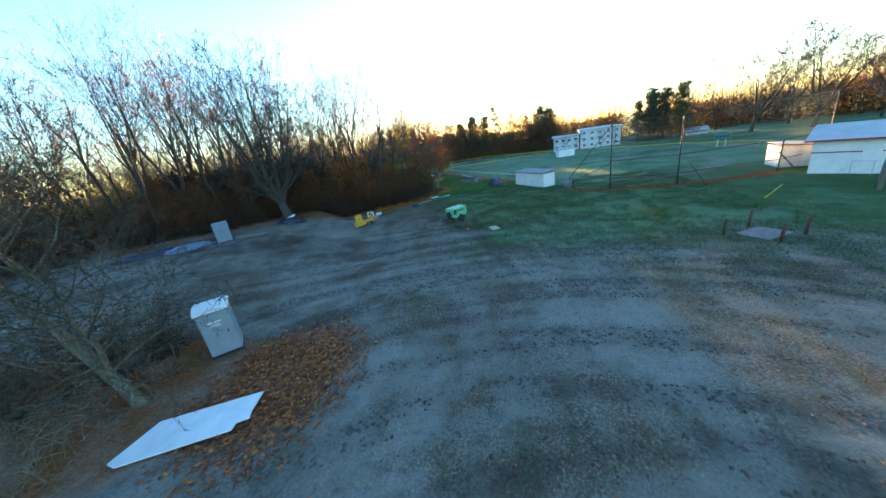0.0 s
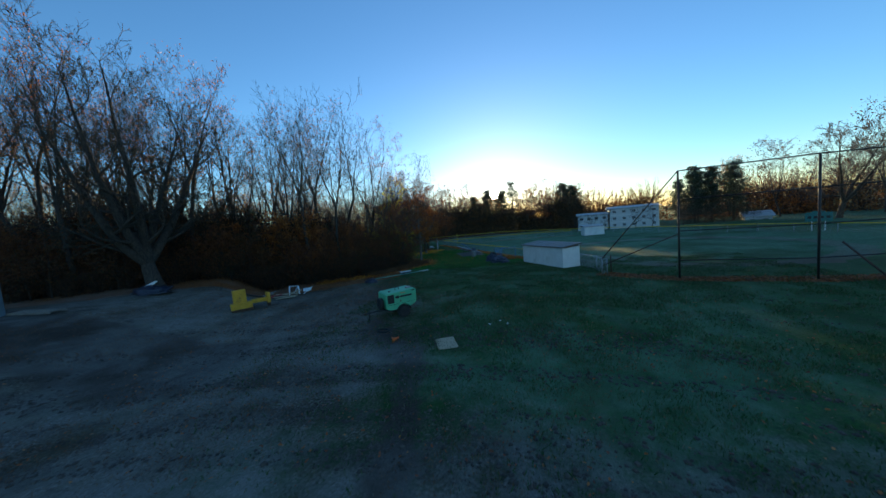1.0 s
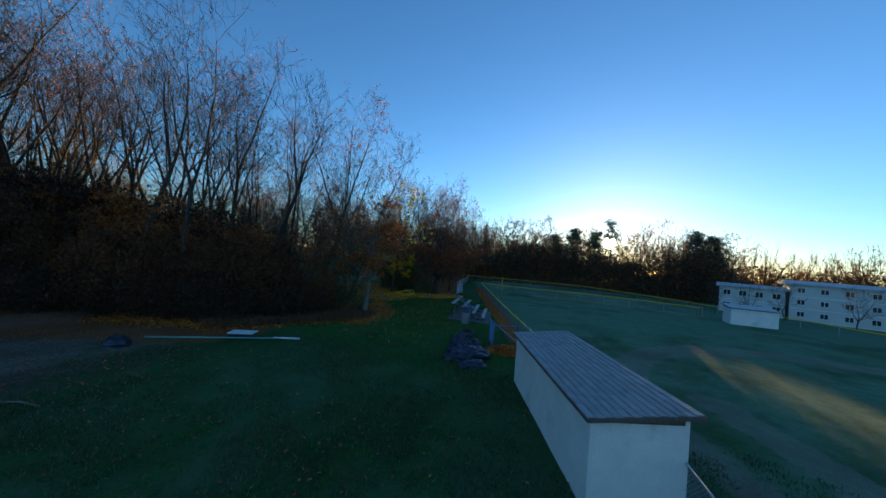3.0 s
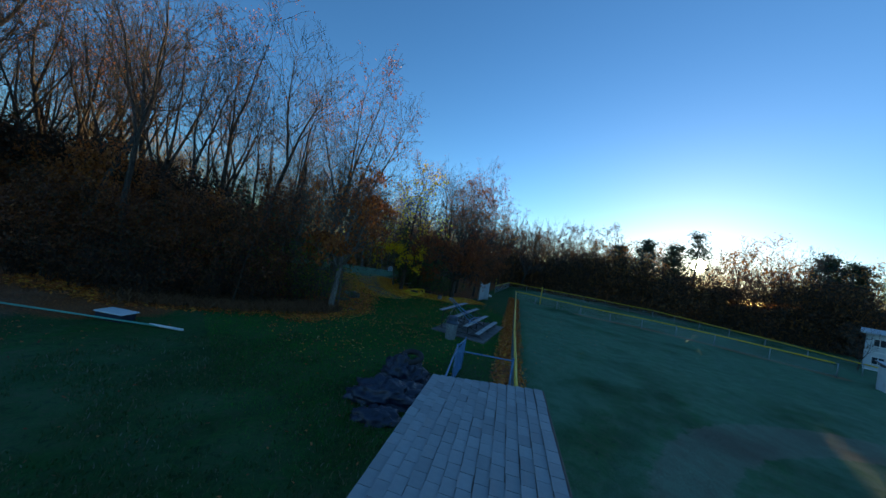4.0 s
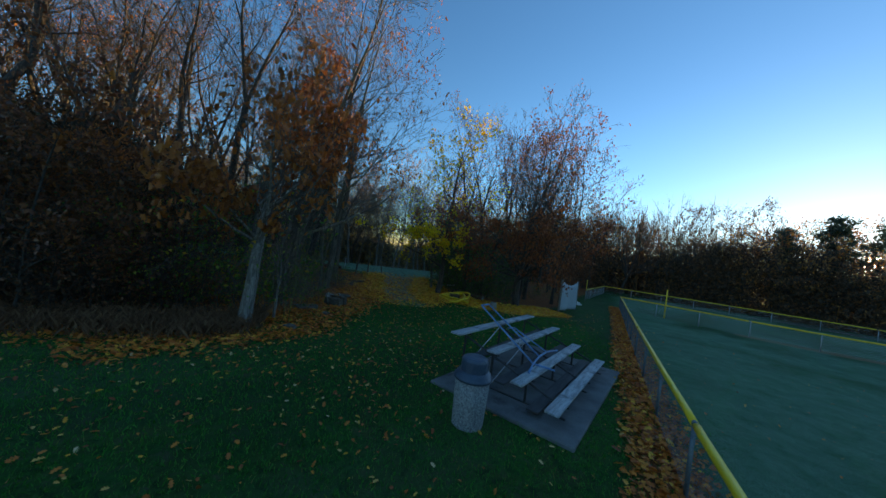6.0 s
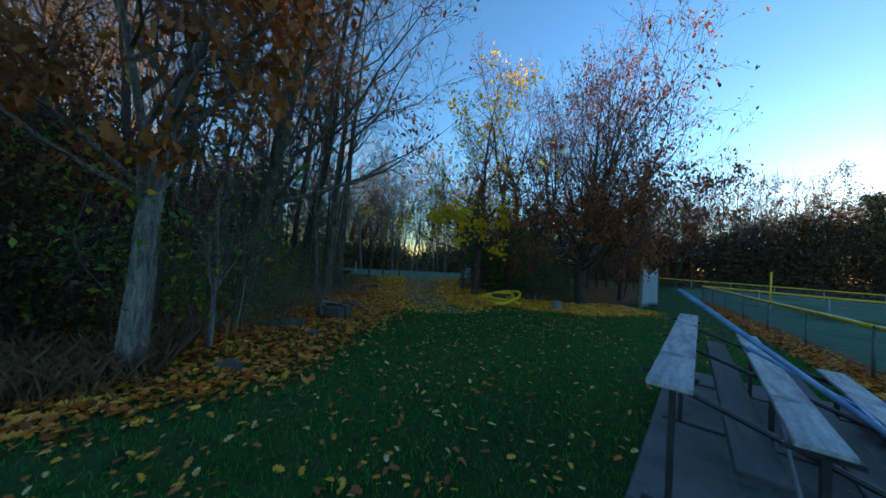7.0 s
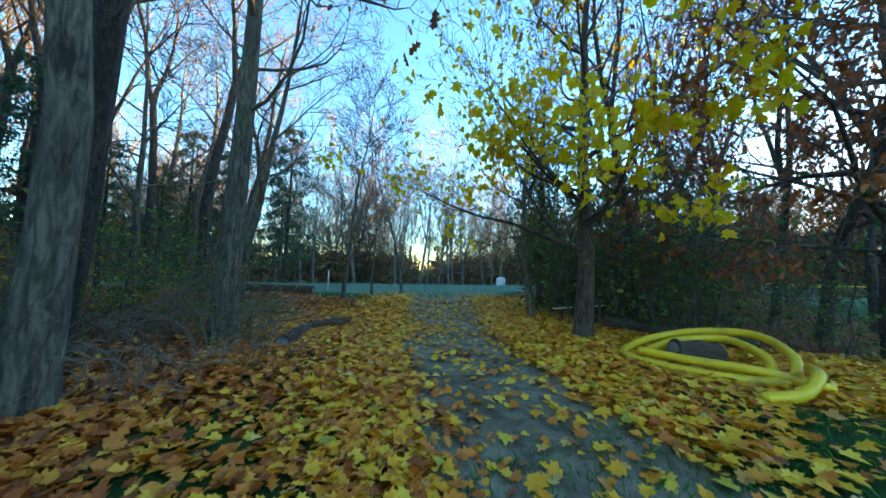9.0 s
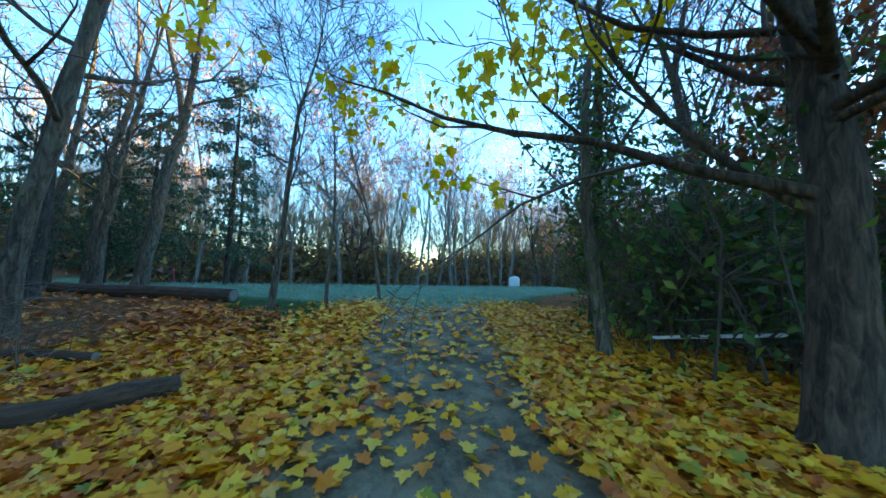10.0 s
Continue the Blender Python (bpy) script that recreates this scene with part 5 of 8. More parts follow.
scatter("tall", [q for q in tall_spots if q[1] <= 47], 42, 0.86, 1.04)
scatter("tall", [q for q in tall_spots if q[1] > 47], 43, 0.84, 0.99)
scatter("tall", free_spots([(-40, 27), (-24, 32.5), (-15, 38), (-17, 46), (-40, 42)], 9, 2.6, 241), 242, 0.75, 0.95)
scatter("young", [q for q in free_spots(EDGE_A, 70, 1.2, 43) if q[1] < 61.0 + 0.8 * q[0]], 44, 0.45, 0.78)
scatter("young", free_spots([(-4.2, 55.5), (-3.8, 58.6), (-7, 60.4), (-14, 59.6), (-12, 54.6)], 2, 1.5, 247), 248, 0.5, 0.78)
scatter("bush", [q for q in free_spots(EDGE_A, 120, 0.85, 45) if q[1] < 61.0 + 0.8 * q[0]], 46, 0.7, 1.1, (0,))
scatter("bush", free_spots([(-11, 43.4), (-5, 49.2), (-3.4, 53), (-10, 48.5)], 8, 1.1, 145), 146, 0.8, 1.2, (2,))
scatter("rusty", [(-10.6, 48.6), (-8.4, 50.4), (-7.6, 51.4), (-6.0, 52.9), (-4.4, 54.6), (-12.4, 46.4)], 244, 0.72, 1.0)
scatter("bush", [(-6.6, 51.7), (-5.6, 52.8), (-4.6, 53.8), (-3.6, 54.8), (-2.7, 55.8)], 245, 0.5, 0.72, (5,))
scatter("bush", free_spots(PATH_SIDE, 12, 1.2, 47, keep=1.8), 48, 0.6, 1.05, (1, 3))
scatter("bramble", free_spots([(-1.0, 60.2), (-4.5, 62.0), (-8.0, 63.5), (-11.5, 64.2), (-12.5, 62), (-8, 60.5), (-3, 58.8)], 15, 1.0, 347, keep=1.9), 348, 0.7, 1.15)
scatter("tall", free_spots(WOOD_B, 20, 2.0, 49), 50, 0.55, 0.75)
scatter("tall", free_spots([(-9.5, 73.5), (-6, 74.4), (-4.6, 78), (-7, 82), (-12, 80)], 6, 1.8, 149), 150, 0.6, 0.75)
scatter("young", free_spots(WOOD_B, 22, 1.6, 51), 52, 0.5, 0.8)
EDGE_B = [(-8.4, 70.6), (-5.9, 72.0), (-5.2, 75.0), (-6.5, 79), (-10, 83), (-14, 80), (-13, 74)]
scatter("bush", free_spots(EDGE_B, 10, 1.4, 53), 54, 0.6, 0.95, (3, 4))
EVERGREEN = [(-8.6, 71.2), (-10.4, 71.4), (-13.2, 73.0), (-13.6, 76.0), (-10, 76.0), (-8.2, 73.5)]
scatter("bush", free_spots(EVERGREEN, 4, 1.6, 55), 56, 0.7, 1.1, (4,))
scatter("bush", [(-9.2, 72.4), (-10.9, 74.0), (-9.6, 74.6), (-7.4, 72.9), (-12.6, 74.6), (-9.9, 72.0), (-8.7, 71.7), (-7.0, 72.2)], 156, 0.95, 1.35, (4,))
scatter("bush", [(43.6, 104.5), (45.4, 105.0), (47.4, 104.6), (49.2, 105.2), (51.2, 104.6), (53.2, 104.4), (55.2, 103.6)], 256, 1.0, 1.35, (2,))
scatter("bush", [(-5.4, 59.7), (-6.9, 60.6), (-8.2, 61.2), (-4.3, 59.0), (-9.6, 61.6), (-11.6, 61.8)], 157, 0.42, 0.56, (5,))
scatter("bush", [(-3.7, 60.9), (-1.9, 61.15), (-8.6, 63.5)], 158, 0.34, 0.42, (5,))
scatter("west", free_spots([(-30, 60), (-30, 84), (-36, 86), (-36, 58)], 14, 1.8, 259), 260, 0.85, 1.2)
FAR_WEST = [(-36, 44), (-36, 96), (-58, 100), (-58, 40)]
scatter("west", free_spots(FAR_WEST, 18, 2.4, 57), 58, 0.9, 1.3)
FAR_NORTH = [(-44, 100), (-24, 104), (-14, 108), (-6, 121), (6, 128), (18, 130), (26, 132), (26, 150), (-44, 150)]
scatter("far", [q for q in free_spots(FAR_NORTH, 28, 2.6, 59) if not (2.6 < q[0] + 0.144 * (q[1] - 121) < 8.5 or 10.4 < q[0] + 0.144 * (q[1] - 121) < 18.4)], 60, 0.7, 1.05)
EDGE_N = [(24, 120.5), (20.5, 121.5), (0.5, 117.8), (-3.8, 116), (-7.4, 113.5), (-10.8, 111), (-14.2, 107.8), (-17, 104), (-21, 101.5), (-26, 101), (-31, 100), (4.6, 123.5), (-1.6, 119.4), (17.6, 119.0), (18.8, 120.2), (12.4, 121.4)]
scatter("far", EDGE_N, 159, 0.75, 1.02, (0, 0, 1))
FAR_EAST = [(46, 112), (74, 96), (80, 60), (96, 60), (92, 110), (60, 130)]
scatter("far", free_spots(FAR_EAST, 10, 4.0, 61), 62, 0.8, 1.2)
scatter("far", [(25.0, 99.5), (28.2, 100.6), (33.4, 99.8), (36.5, 100.4), (41.5, 99.0), (22.0, 101.5)], 65, 0.3, 0.45, (0,))
mk = grow_tree(171, 15.5, 0.40, 0.18, 30, 0.85, (0, 0), 4, 4, (6, 5, 2), (), 0.17, 0.30, 0.0, 0.4, True, 0.07, (8, 5, 3, 3), 0.18, 0.75, 0.016)
broad = tree_thing("spreading_tree", "large spreading bare tree beyond the ball field", planted(60.0, 92.0, 0, 1.0), mk, "bark_brown", "twig", None, "spreading trees")
for px, py, sc, tn in ((66.0, 86.0, 1.05, 80), (74.0, 81.0, 1.0, 200), (80.0, 74.0, 1.1, 310)):
    copy_thing(broad, planted(px, py, tn, sc))


def pine(seed, tall, dense=8000, thin=None):
    r = random.Random(seed)
    g = G().tube([(0, 0, -0.2), (0.1, 0, tall * 0.5), (0.05, 0.1, tall)], [tall * 0.018, tall * 0.012, 0.02], 7, False)
    limbs, tips = G(), []
    whorls = 13
    for q in range(whorls):
        zc = 0.2 + 0.78 * (q / (whorls - 1)) ** 0.95
        for i in range(6):
            z = tall * zc + r.gauss(0, 0.035) * tall
            w = 1.05 * i + 0.7 * q + r.uniform(-0.35, 0.35)
            ln = tall * 0.26 * (1.06 - zc) ** 0.5 * r.uniform(0.35, 1.2)
            end = Vector((math.cos(w) * ln, math.sin(w) * ln, z + ln * r.uniform(-0.05, 0.5)))
            st = Vector((0.08, 0.03, z))
            limbs.tube([st, st.lerp(end, 0.5) + Vector((0, 0, -0.12)), end], [0.05, 0.03, 0.01], 4, False)
            for _ in range(5):
                s = r.uniform(0.4, 1.0)
                tips.append((st.lerp(end, s) + Vector((r.gauss(0, 0.35), r.gauss(0, 0.35), 0.1 + r.gauss(0, 0.18))), Vector((0, 0, 1))))
    at = at_tips(tips, dense, 0.3, seed)
    rest_ = at_tips(tips, dense, 0.0, seed)
    at[:, 2] = rest_[:, 2] + 0.75 * (at[:, 2] - rest_[:, 2])
    at = at if thin is None else at[thin(at)]
    lv = leaf_cloud("needles", at, np.full(len(at), 0.30), 0.9, "plain", M["needle"], 0.25, False, seed)
    return g, limbs, lv


def pine_thing(seed, tall, m, dense=8000, thin=None):
    g, limbs, lv = pine(seed, tall, dense, thin)
    ob = thing("pine_tree", m, "dark green pine with layered boughs", "tree", "pines")
    part("trunk", g, M["bark_dark"], ob, smooth=True)
    part("bough", limbs, M["bark_dark"], ob)
    part("foliage", lv, None, ob)
    return ob


pine_a = pine_thing(301, 11.4, planted(46.6, 107.0))
pine_b = pine_thing(302, 11.8, planted(53.2, 106.4))
for k, (px, py, sc) in enumerate([(50.0, 107.6, 0.97), (48.4, 110.0, 0.9), (44.4, 109.0, 0.8), (23.5, 124.0, 1.0), (-1.4, 120.5, 1.1), (2.6, 123.0, 1.05), (21.0, 125.0, 1.1), (-5.2, 119.0, 0.95)]):
    copy_thing((pine_a, pine_b)[k % 2], planted(px, py, 77 * k, sc))


def hemlock(seed, tall, m, sprays=3800):
    """A thin hemlock: level boughs well apart, each with short drooping sprays."""
    r = random.Random(seed)
    ob = thing("hemlock_tree", m, "thin blue-green hemlock with open drooping boughs", "tree", "hemlocks")
    part("trunk", G().tube([(0, 0, -0.2), (0.08, 0.05, tall * 0.5), (0, 0, tall)], [0.11, 0.075, 0.012], 7, False), M["bark_dark"], ob, smooth=True)
    g_, tips = G(), []
    for q in range(34):
        z = tall * (0.16 + 0.8 * q / 33)
        w, ln = 2.4 * q + r.uniform(-0.4, 0.4), 0.34 * (tall - z) ** 0.75 * r.uniform(0.7, 1.3) + 0.3
        way = Vector((math.cos(w), math.sin(w), 0.18))
        pts = [Vector((0.03, 0.02, z)) + way * ln * t + Vector((0, 0, -0.28 * ln * t * t)) for t in (0, 0.35, 0.7, 1.0)]
        g_.tube(pts, [0.022, 0.015, 0.009, 0.004], 4, False)
        side = Vector((-way.y, way.x, 0))
        for k in range(9):
            t = 0.25 + 0.75 * (k + r.random()) / 9
            p0 = pts[0].lerp(pts[3], t) + Vector((0, 0, 0.05 * ln))
            e = p0 + side * (-1) ** k * ln * 0.34 * (1.15 - t) + way * 0.12 + Vector((0, 0, -0.10))
            g_.tube([p0, e], [0.005, 0.002], 3, False)
            tips += [(p0.lerp(e, 0.5), way), (e, way)]
    part("bough", g_, M["bark_dark"], ob)
    part("foliage", leaf_cloud("foliage", at_tips(tips, sprays, 0.09, seed), np.full(sprays, 0.14), 0.5, "plain", M["hemlock_leaf"], 0.25, True, seed), None, ob)
    return ob


hem_a = hemlock(311, 8.6, planted(-20.6, 63.2))
hem_b = hemlock(312, 7.4, planted(-22.2, 60.2))
for k, (px, py, sc) in enumerate([(-24.5, 57.8, 1.1), (-25.6, 62.4, 0.95), (-17.6, 57.6, 0.7), (-12.6, 58.8, 0.8), (-10.2, 76.6, 0.75), (-13.0, 77.6, 0.9), (-19.6, 58.4, 0.62), (-22.6, 58.8, 0.7)]):
    copy_thing((hem_a, hem_b)[k % 2], planted(px, py, 77 * k, sc))


# ---- woods along the horizon, too far to count ----
def in_chink(q):
    """Thin places in the far trees where the low sun comes through."""
    bx, bz = q[:, 0] + 0.144 * (q[:, 1] - 121), q[:, 2] - 0.0804 * (q[:, 1] - 121)
    lo = 4.15 + 0.14 * (bx - 10.75)
    streak = (bx > 10.8) & (bx < 19.0) & (bz > lo - 0.15) & (bz < lo + 0.5)
    window = (bx > 4.4) & (bx < 7.2) & (bz > 7.9) & (bz < 9.7)
    a, b = np.array((-1.2, 13.0)), np.array((6.2, 9.6))
    t = np.clip(((bx - a[0]) * (b - a)[0] + (bz - a[1]) * (b - a)[1]) / ((b - a) ** 2).sum(), 0, 1)
    lane = np.hypot(bx - a[0] - t * (b - a)[0], bz - a[1] - t * (b - a)[1]) < 0.8
    return streak | window | lane


def far_belt(name, line, depth, trees, tall, seed, label, low=0.5, scrub=170, material="far_wood", gaps=(), bit=0.38):
    """A belt of bare far trees: fans of thin twigs over trunks, with scrub below."""
    r = np.random.default_rng(seed)
    seg = [math.hypot(q[0] - p_[0], q[1] - p_[1]) for p_, q in zip(line, line[1:])]
    tot = sum(seg)
    V, L = [], 0
    for _ in range(trees):
        s = r.uniform(0, tot)
        i = 0
        while s > seg[i] and i < len(seg) - 1:
            s -= seg[i]
            i += 1
        (ax, ay), (bx, by) = line[i], line[i + 1]
        ux, uy = (bx - ax) / seg[i], (by - ay) / seg[i]
        d = depth * r.random()
        x, y = ax + ux * s - uy * d, ay + uy * s + ux * d
        h, thick = tall * r.uniform(0.62, 1.1), low
        for g0, g1, most in gaps:
            if g0 < x < g1:
                thick = min(0.97, most / h)
        z0 = float(height(np.array([x]), np.array([y]))[0])
        # trunk, boughs rising into a round crown, and twigs fanning from them
        top = np.array([x, y, z0])
        nb, nt_ = 12, 20
        a = r.uniform(0, 2 * np.pi, nb)
        e = np.arcsin(np.clip(r.uniform(-0.15, 1.0, nb), -1, 1))
        cw = h * r.uniform(0.24, 0.36)
        end = np.stack([cw * np.cos(e) * np.cos(a), cw * np.cos(e) * np.sin(a), h * (0.56 + 0.42 * np.sin(e))], 1)
        # crowns stand clear of the ground where the chink is
        lifted = 10.8 < x + 0.144 * (y - 121) < 18.0
        start = np.stack([0 * a, 0 * a, h * (r.uniform(0.55, 0.66, nb) if lifted else r.uniform(0.2, 0.5, nb))], 1)
        end[:, 2] = np.maximum(end[:, 2], 0.66 * h) if lifted else end[:, 2]
        knee = 0.5 * (start + end) + np.stack([0.12 * cw * np.cos(a), 0.12 * cw * np.sin(a), -0.04 * h + 0 * a], 1)

        def slivers(p0, p1, w):
            d = r.uniform(0, 2 * np.pi, len(p0))
            sd = np.stack([np.cos(d) * w, np.sin(d) * w, 0 * d], 1)
            tri = top + np.stack([p0 - sd, p0 + sd, p1], 1)
            V.append((tri[~in_chink(tri.mean(1))] if w < 0.15 else tri).reshape(-1, 3))

        slivers(start, knee + (knee - start) * 0.15, 0.065)
        slivers(knee - (end - knee) * 0.05, end, 0.045)
        t = r.uniform(0.15, 1.0, (nb, nt_))[..., None]
        root = (knee[:, None] + (end - knee)[:, None] * t).reshape(-1, 3)
        way = r.normal(0, 1, (nb * nt_, 3))
        way[:, 2] = np.abs(way[:, 2]) * 0.9
        out = root - np.array([0, 0, 0.45 * h])
        way = way / np.linalg.norm(way, axis=1)[:, None] + out / (np.linalg.norm(out, axis=1)[:, None] + 0.1)
        tip = root + way * (h * r.uniform(0.03, 0.085, nb * nt_))[:, None]
        slivers(root, tip, 0.022)
        slivers(0.5 * (root + tip), 0.5 * (root + tip) + r.normal(0, 0.35, root.shape) + np.array([0, 0, 0.18]), 0.017)
        slivers(np.array([[0, 0, -0.3], [0, 0, -0.3], [0, 0, -0.3]]), np.array([[0, 0, h * 0.6], [0.1, 0, h * 0.5], [0, 0.1, h * 0.5]]), 0.15)
        m_ = scrub
        q = np.stack([x + r.normal(0, 1.5, m_), y + r.normal(0, 1.2, m_), z0 + h * thick * r.uniform(0, 1, m_) ** (1.2 if thick == low else 0.9)], 1)
        o = r.normal(0, bit, (m_, 2, 3))
        keep_ = ~in_chink(q)
        q, o = q[keep_], o[keep_]
        V.append(np.stack([q, q + o[:, 0], q + o[:, 1]], 1).reshape(-1, 3))
    V = np.concatenate(V)
    n_ = len(V) // 3
    ob = new(name, flat_mesh(name, V, np.full(n_, 3), np.arange(3 * n_), M[material]))
    return tagged(ob, label, "woods", kind="stuff")


pine_thing(303, 15.0, planted(6.0, 122.0), 4200, lambda q: ~in_chink(q + np.array((6.0, 122.0, gz(6.0, 122.0)))) | (np.random.default_rng(3).random(len(q)) < 0.45))
far_belt("distant_woods", [(26, 128), (8, 126), (-4, 121), (-12, 112), (-18, 103), (-32, 100), (-60, 96)], -16, 220, 14.5, 401, "distant bare autumn woods beyond the ball fields", 0.45, 460, gaps=((3.9, 7.7, 7.6),), bit=0.2)
far_belt("far_thicket", [(25, 119.5), (8, 118.5), (-4, 115.5), (-14, 108)], -3, 64, 9.0, 406, "dense dark thicket at the far edge of the ball field", 0.97, 2400, gaps=((3.9, 7.7, 7.6),), bit=0.14)
far_belt("meadow_woods", [(-36, 104), (-38, 72), (-38, 48), (-44, 36)], -16, 200, 14.5, 402, "bare woods beyond a frosty meadow", 0.34, 620, "lit_wood", bit=0.22)
far_belt("left_woods", [(-28, 33), (-42, 28), (-70, 20)], 14, 110, 17, 403, "bare woods behind the dirt lot", 0.5, 420, bit=0.22)
far_belt("right_woods", [(110, 40), (98, 82), (74, 112), (50, 128), (26, 130)], -18, 210, 12.5, 404, "rusty autumn woods behind the houses", 0.6, 420, "rust_wood", bit=0.25)
# belt added to darken the wood's inside, its shade carried by colour
far_belt("wood_depth", [(-28, 37.5), (-17, 42), (-12, 48), (-7.0, 53.0)], 5, 84, 7.5, 405, "dense scrub coloured dark for the shade deep inside the wood", 0.8, 900, "shade_scrub", bit=0.14)

# ---- fences ----
def links(g, a, b, z0, z1, gap, r=0.002, droop=None):
    """Crossing wires between two feet a and b, from z0 to z1."""
    a, b = Vector(a), Vector(b)
    d = b - a
    ln = d.length
    u = d / ln
    h = z1 - z0
    k = -h
    while k < ln:
        for sgn in (1, -1):
            s0, s1 = k, k + h
            za, zb = (z0, z1) if sgn == 1 else (z1, z0)
            c0, c1 = max(s0, 0.0), min(s1, ln)
            if c1 - c0 > 0.01:
                f0, f1 = (c0 - s0) / h, (c1 - s0) / h
                p0 = a + u * c0 + Vector((0, 0, za + (zb - za) * f0))
                p1 = a + u * c1 + Vector((0, 0, za + (zb - za) * f1))
                g.tube([p0, p1], r, 3, cap=False)
        k += gap
    return g


def spaced(pts, gap):
    """Even stations along a line of points."""
    out = []
    for (ax, ay), (bx, by) in zip(pts, pts[1:]):
        k = max(1, round(math.hypot(bx - ax, by - ay) / gap))
        out += [(ax + (bx - ax) * i / k, ay + (by - ay) * i / k) for i in range(k)]
    return out + [pts[-1]]


def chain_fence(name, label, pts, h, gap, wire_gap, cap=None, post_mat="galvanized", wire_mat="galvanized", wire_r=0.002, post_r=0.03, seed=1):
    ob = thing(name, pose(pts[0][0], pts[0][1], 0), label, "fence")
    o = Vector((pts[0][0], pts[0][1], 0))
    st = [Vector((x, y, gz(x, y))) - o for x, y in spaced(pts, gap)]
    post = G().tube([(0, 0, -0.1), (0, 0, h)], post_r, 8).lathe([(post_r * 1.25, h - 0.01), (post_r * 1.2, h + 0.03), (0.01, h + 0.05)], 8).mesh("post", M[post_mat], True)
    for p_ in st:
        part("post", post, None, ob, m=Matrix.Translation(p_))
    r = random.Random(seed)
    g = G()
    for a, b in zip(st, st[1:]):
        links(g, a, b, 0.04, h - 0.02, wire_gap, wire_r)
    part("wire_mesh", g, M[wire_mat], ob)
    top = [p_ + Vector((0, 0, h)) for p_ in st]
    part("top_rail", G().tube(top, 0.021, 6), M[post_mat], ob, smooth=True)
    if cap:
        runs, i = [], 0
        while i < len(top) - 1:
            j = min(i + 3, len(top) - 1)
            fine = []
            for a, b in zip(top[i:j + 1], top[i + 1:j + 1]):
                for s in range(6):
                    fine.append(a.lerp(b, s / 6) + Vector((0, 0, 0.012 + r.gauss(0, 0.006))))
            fine.append(top[j] + Vector((0, 0, 0.01)))
            fine[-1] = fine[-1].lerp(fine[-2], 0.25)
            part("yellow_cap", G().tube(fine, 0.05, 10), M[cap], ob, "split yellow plastic cap tube", True)
            i = j
    return ob


chain_fence("left_field_fence", "low chain-link fence with a yellow plastic cap tube", FENCE_LEFT, 1.0, 2.45, 0.085, "yellow_plastic", post_mat="fence_wire", wire_mat="fence_wire", wire_r=0.0018, seed=3)
chain_fence("outfield_fence", "curved chain-link outfield fence with a yellow cap", FENCE_OUT, 1.0, 3.0, 0.16, "yellow_plastic", wire_r=0.004, seed=4)
FENCE_FAR = [(-9.0, 86.0), (-16.5, 99.5), (-5.5, 106.0), (4.0, 108.5), (16.0, 101.5), (27.5, 91.8), (34.5, 82.0), (41.0, 75.5), (46.0, 66.0), (48.0, 54.0)]
chain_fence("far_field_fence", "distant chain-link fence with a yellow cap tube", FENCE_FAR, 1.0, 3.4, 0.25, "yellow_plastic", wire_r=0.004, seed=5)
chain_fence("infield_fence", "low chain-link fence between dugout and backstop", [(17.3, 53.2), (18.3, 50.6), (18.7, 48.9)], 1.05, 2.0, 0.09, None, wire_r=0.0028)

# short fence wing behind the dugout
wing = thing("fence_wing", pose(9.3, 59.6, 0), "short tilted chain-link fence wing with frosted rails", "fence")
wo = Vector((9.3, 59.6, 0))
wa, wb, wc, wd_ = Vector((12.8, 56.5, 0)), Vector((10.0, 59.9, 0)), Vector((9.1, 61.25, 0)), Vector((11.4, 61.0, 0))
for p_, hh, rr in ((wb, 1.3, 0.032), (wc, 1.15, 0.026), (wd_, 1.24, 0.03)):
    part("post", G().tube([p_ - wo + Vector((0, 0, -0.1)), p_ - wo + Vector((0, 0, hh))], rr, 10).lathe([(rr * 1.3, hh), (rr * 1.2, hh + 0.04), (0.008, hh + 0.06)], 10, tuple(p_ - wo)), M["frosty_blue"], wing, smooth=True)
for a, b, za, zb in ((wa, wb, 1.4, 1.28), (wb, wc, 1.28, 1.13), (wb, wd_, 1.14, 1.2)):
    part("rail", G().tube([a - wo + Vector((0, 0, za)), b - wo + Vector((0, 0, zb))], 0.024, 8), M["frosty_blue"], wing, smooth=True)
part("wire_mesh", links(G(), wb - wo, wc - wo, 0.05, 1.13, 0.05, 0.003), M["frosty_blue"], wing)
part("wire_mesh", links(G(), wb - wo, wd_ - wo, 0.05, 1.13, 0.07, 0.0012), M["fence_wire"], wing)

# the backstop: dark steel posts with wire up to six metres
bk = thing("backstop", pose(22.2, 46.8, 0), "tall dark steel chain-link baseball backstop", "backstop")
bo = Vector((22.2, 46.8, 0))
bp = [Vector((22.2, 46.8, 0)), Vector((27.9, 46.0, 0)), Vector((36.9, 47.8, 0)), Vector((42.5, 51.0, 0))]
bpost = G().tube([(0, 0, -0.2), (0, 0, 6.44)], 0.055, 10).mesh("post", M["black_steel"], True)
for p_ in bp[:2] + bp[3:]:
    part("post", bpost, None, bk, m=Matrix.Translation(p_ - bo))
part("short_post", G().tube([bp[2] - bo + Vector((0, 0, -0.2)), bp[2] - bo + Vector((0, 0, 2.95))], 0.055, 10), M["black_steel"], bk, smooth=True)
for z in (6.42, 4.75, 2.9, 1.15):
    for a, b in zip(bp, bp[1:]):
        part("rail", G().tube([a - bo + Vector((0, 0, z)), b - bo + Vector((0, 0, z))], 0.032, 8), M["black_steel"], bk, smooth=True)
g = G()
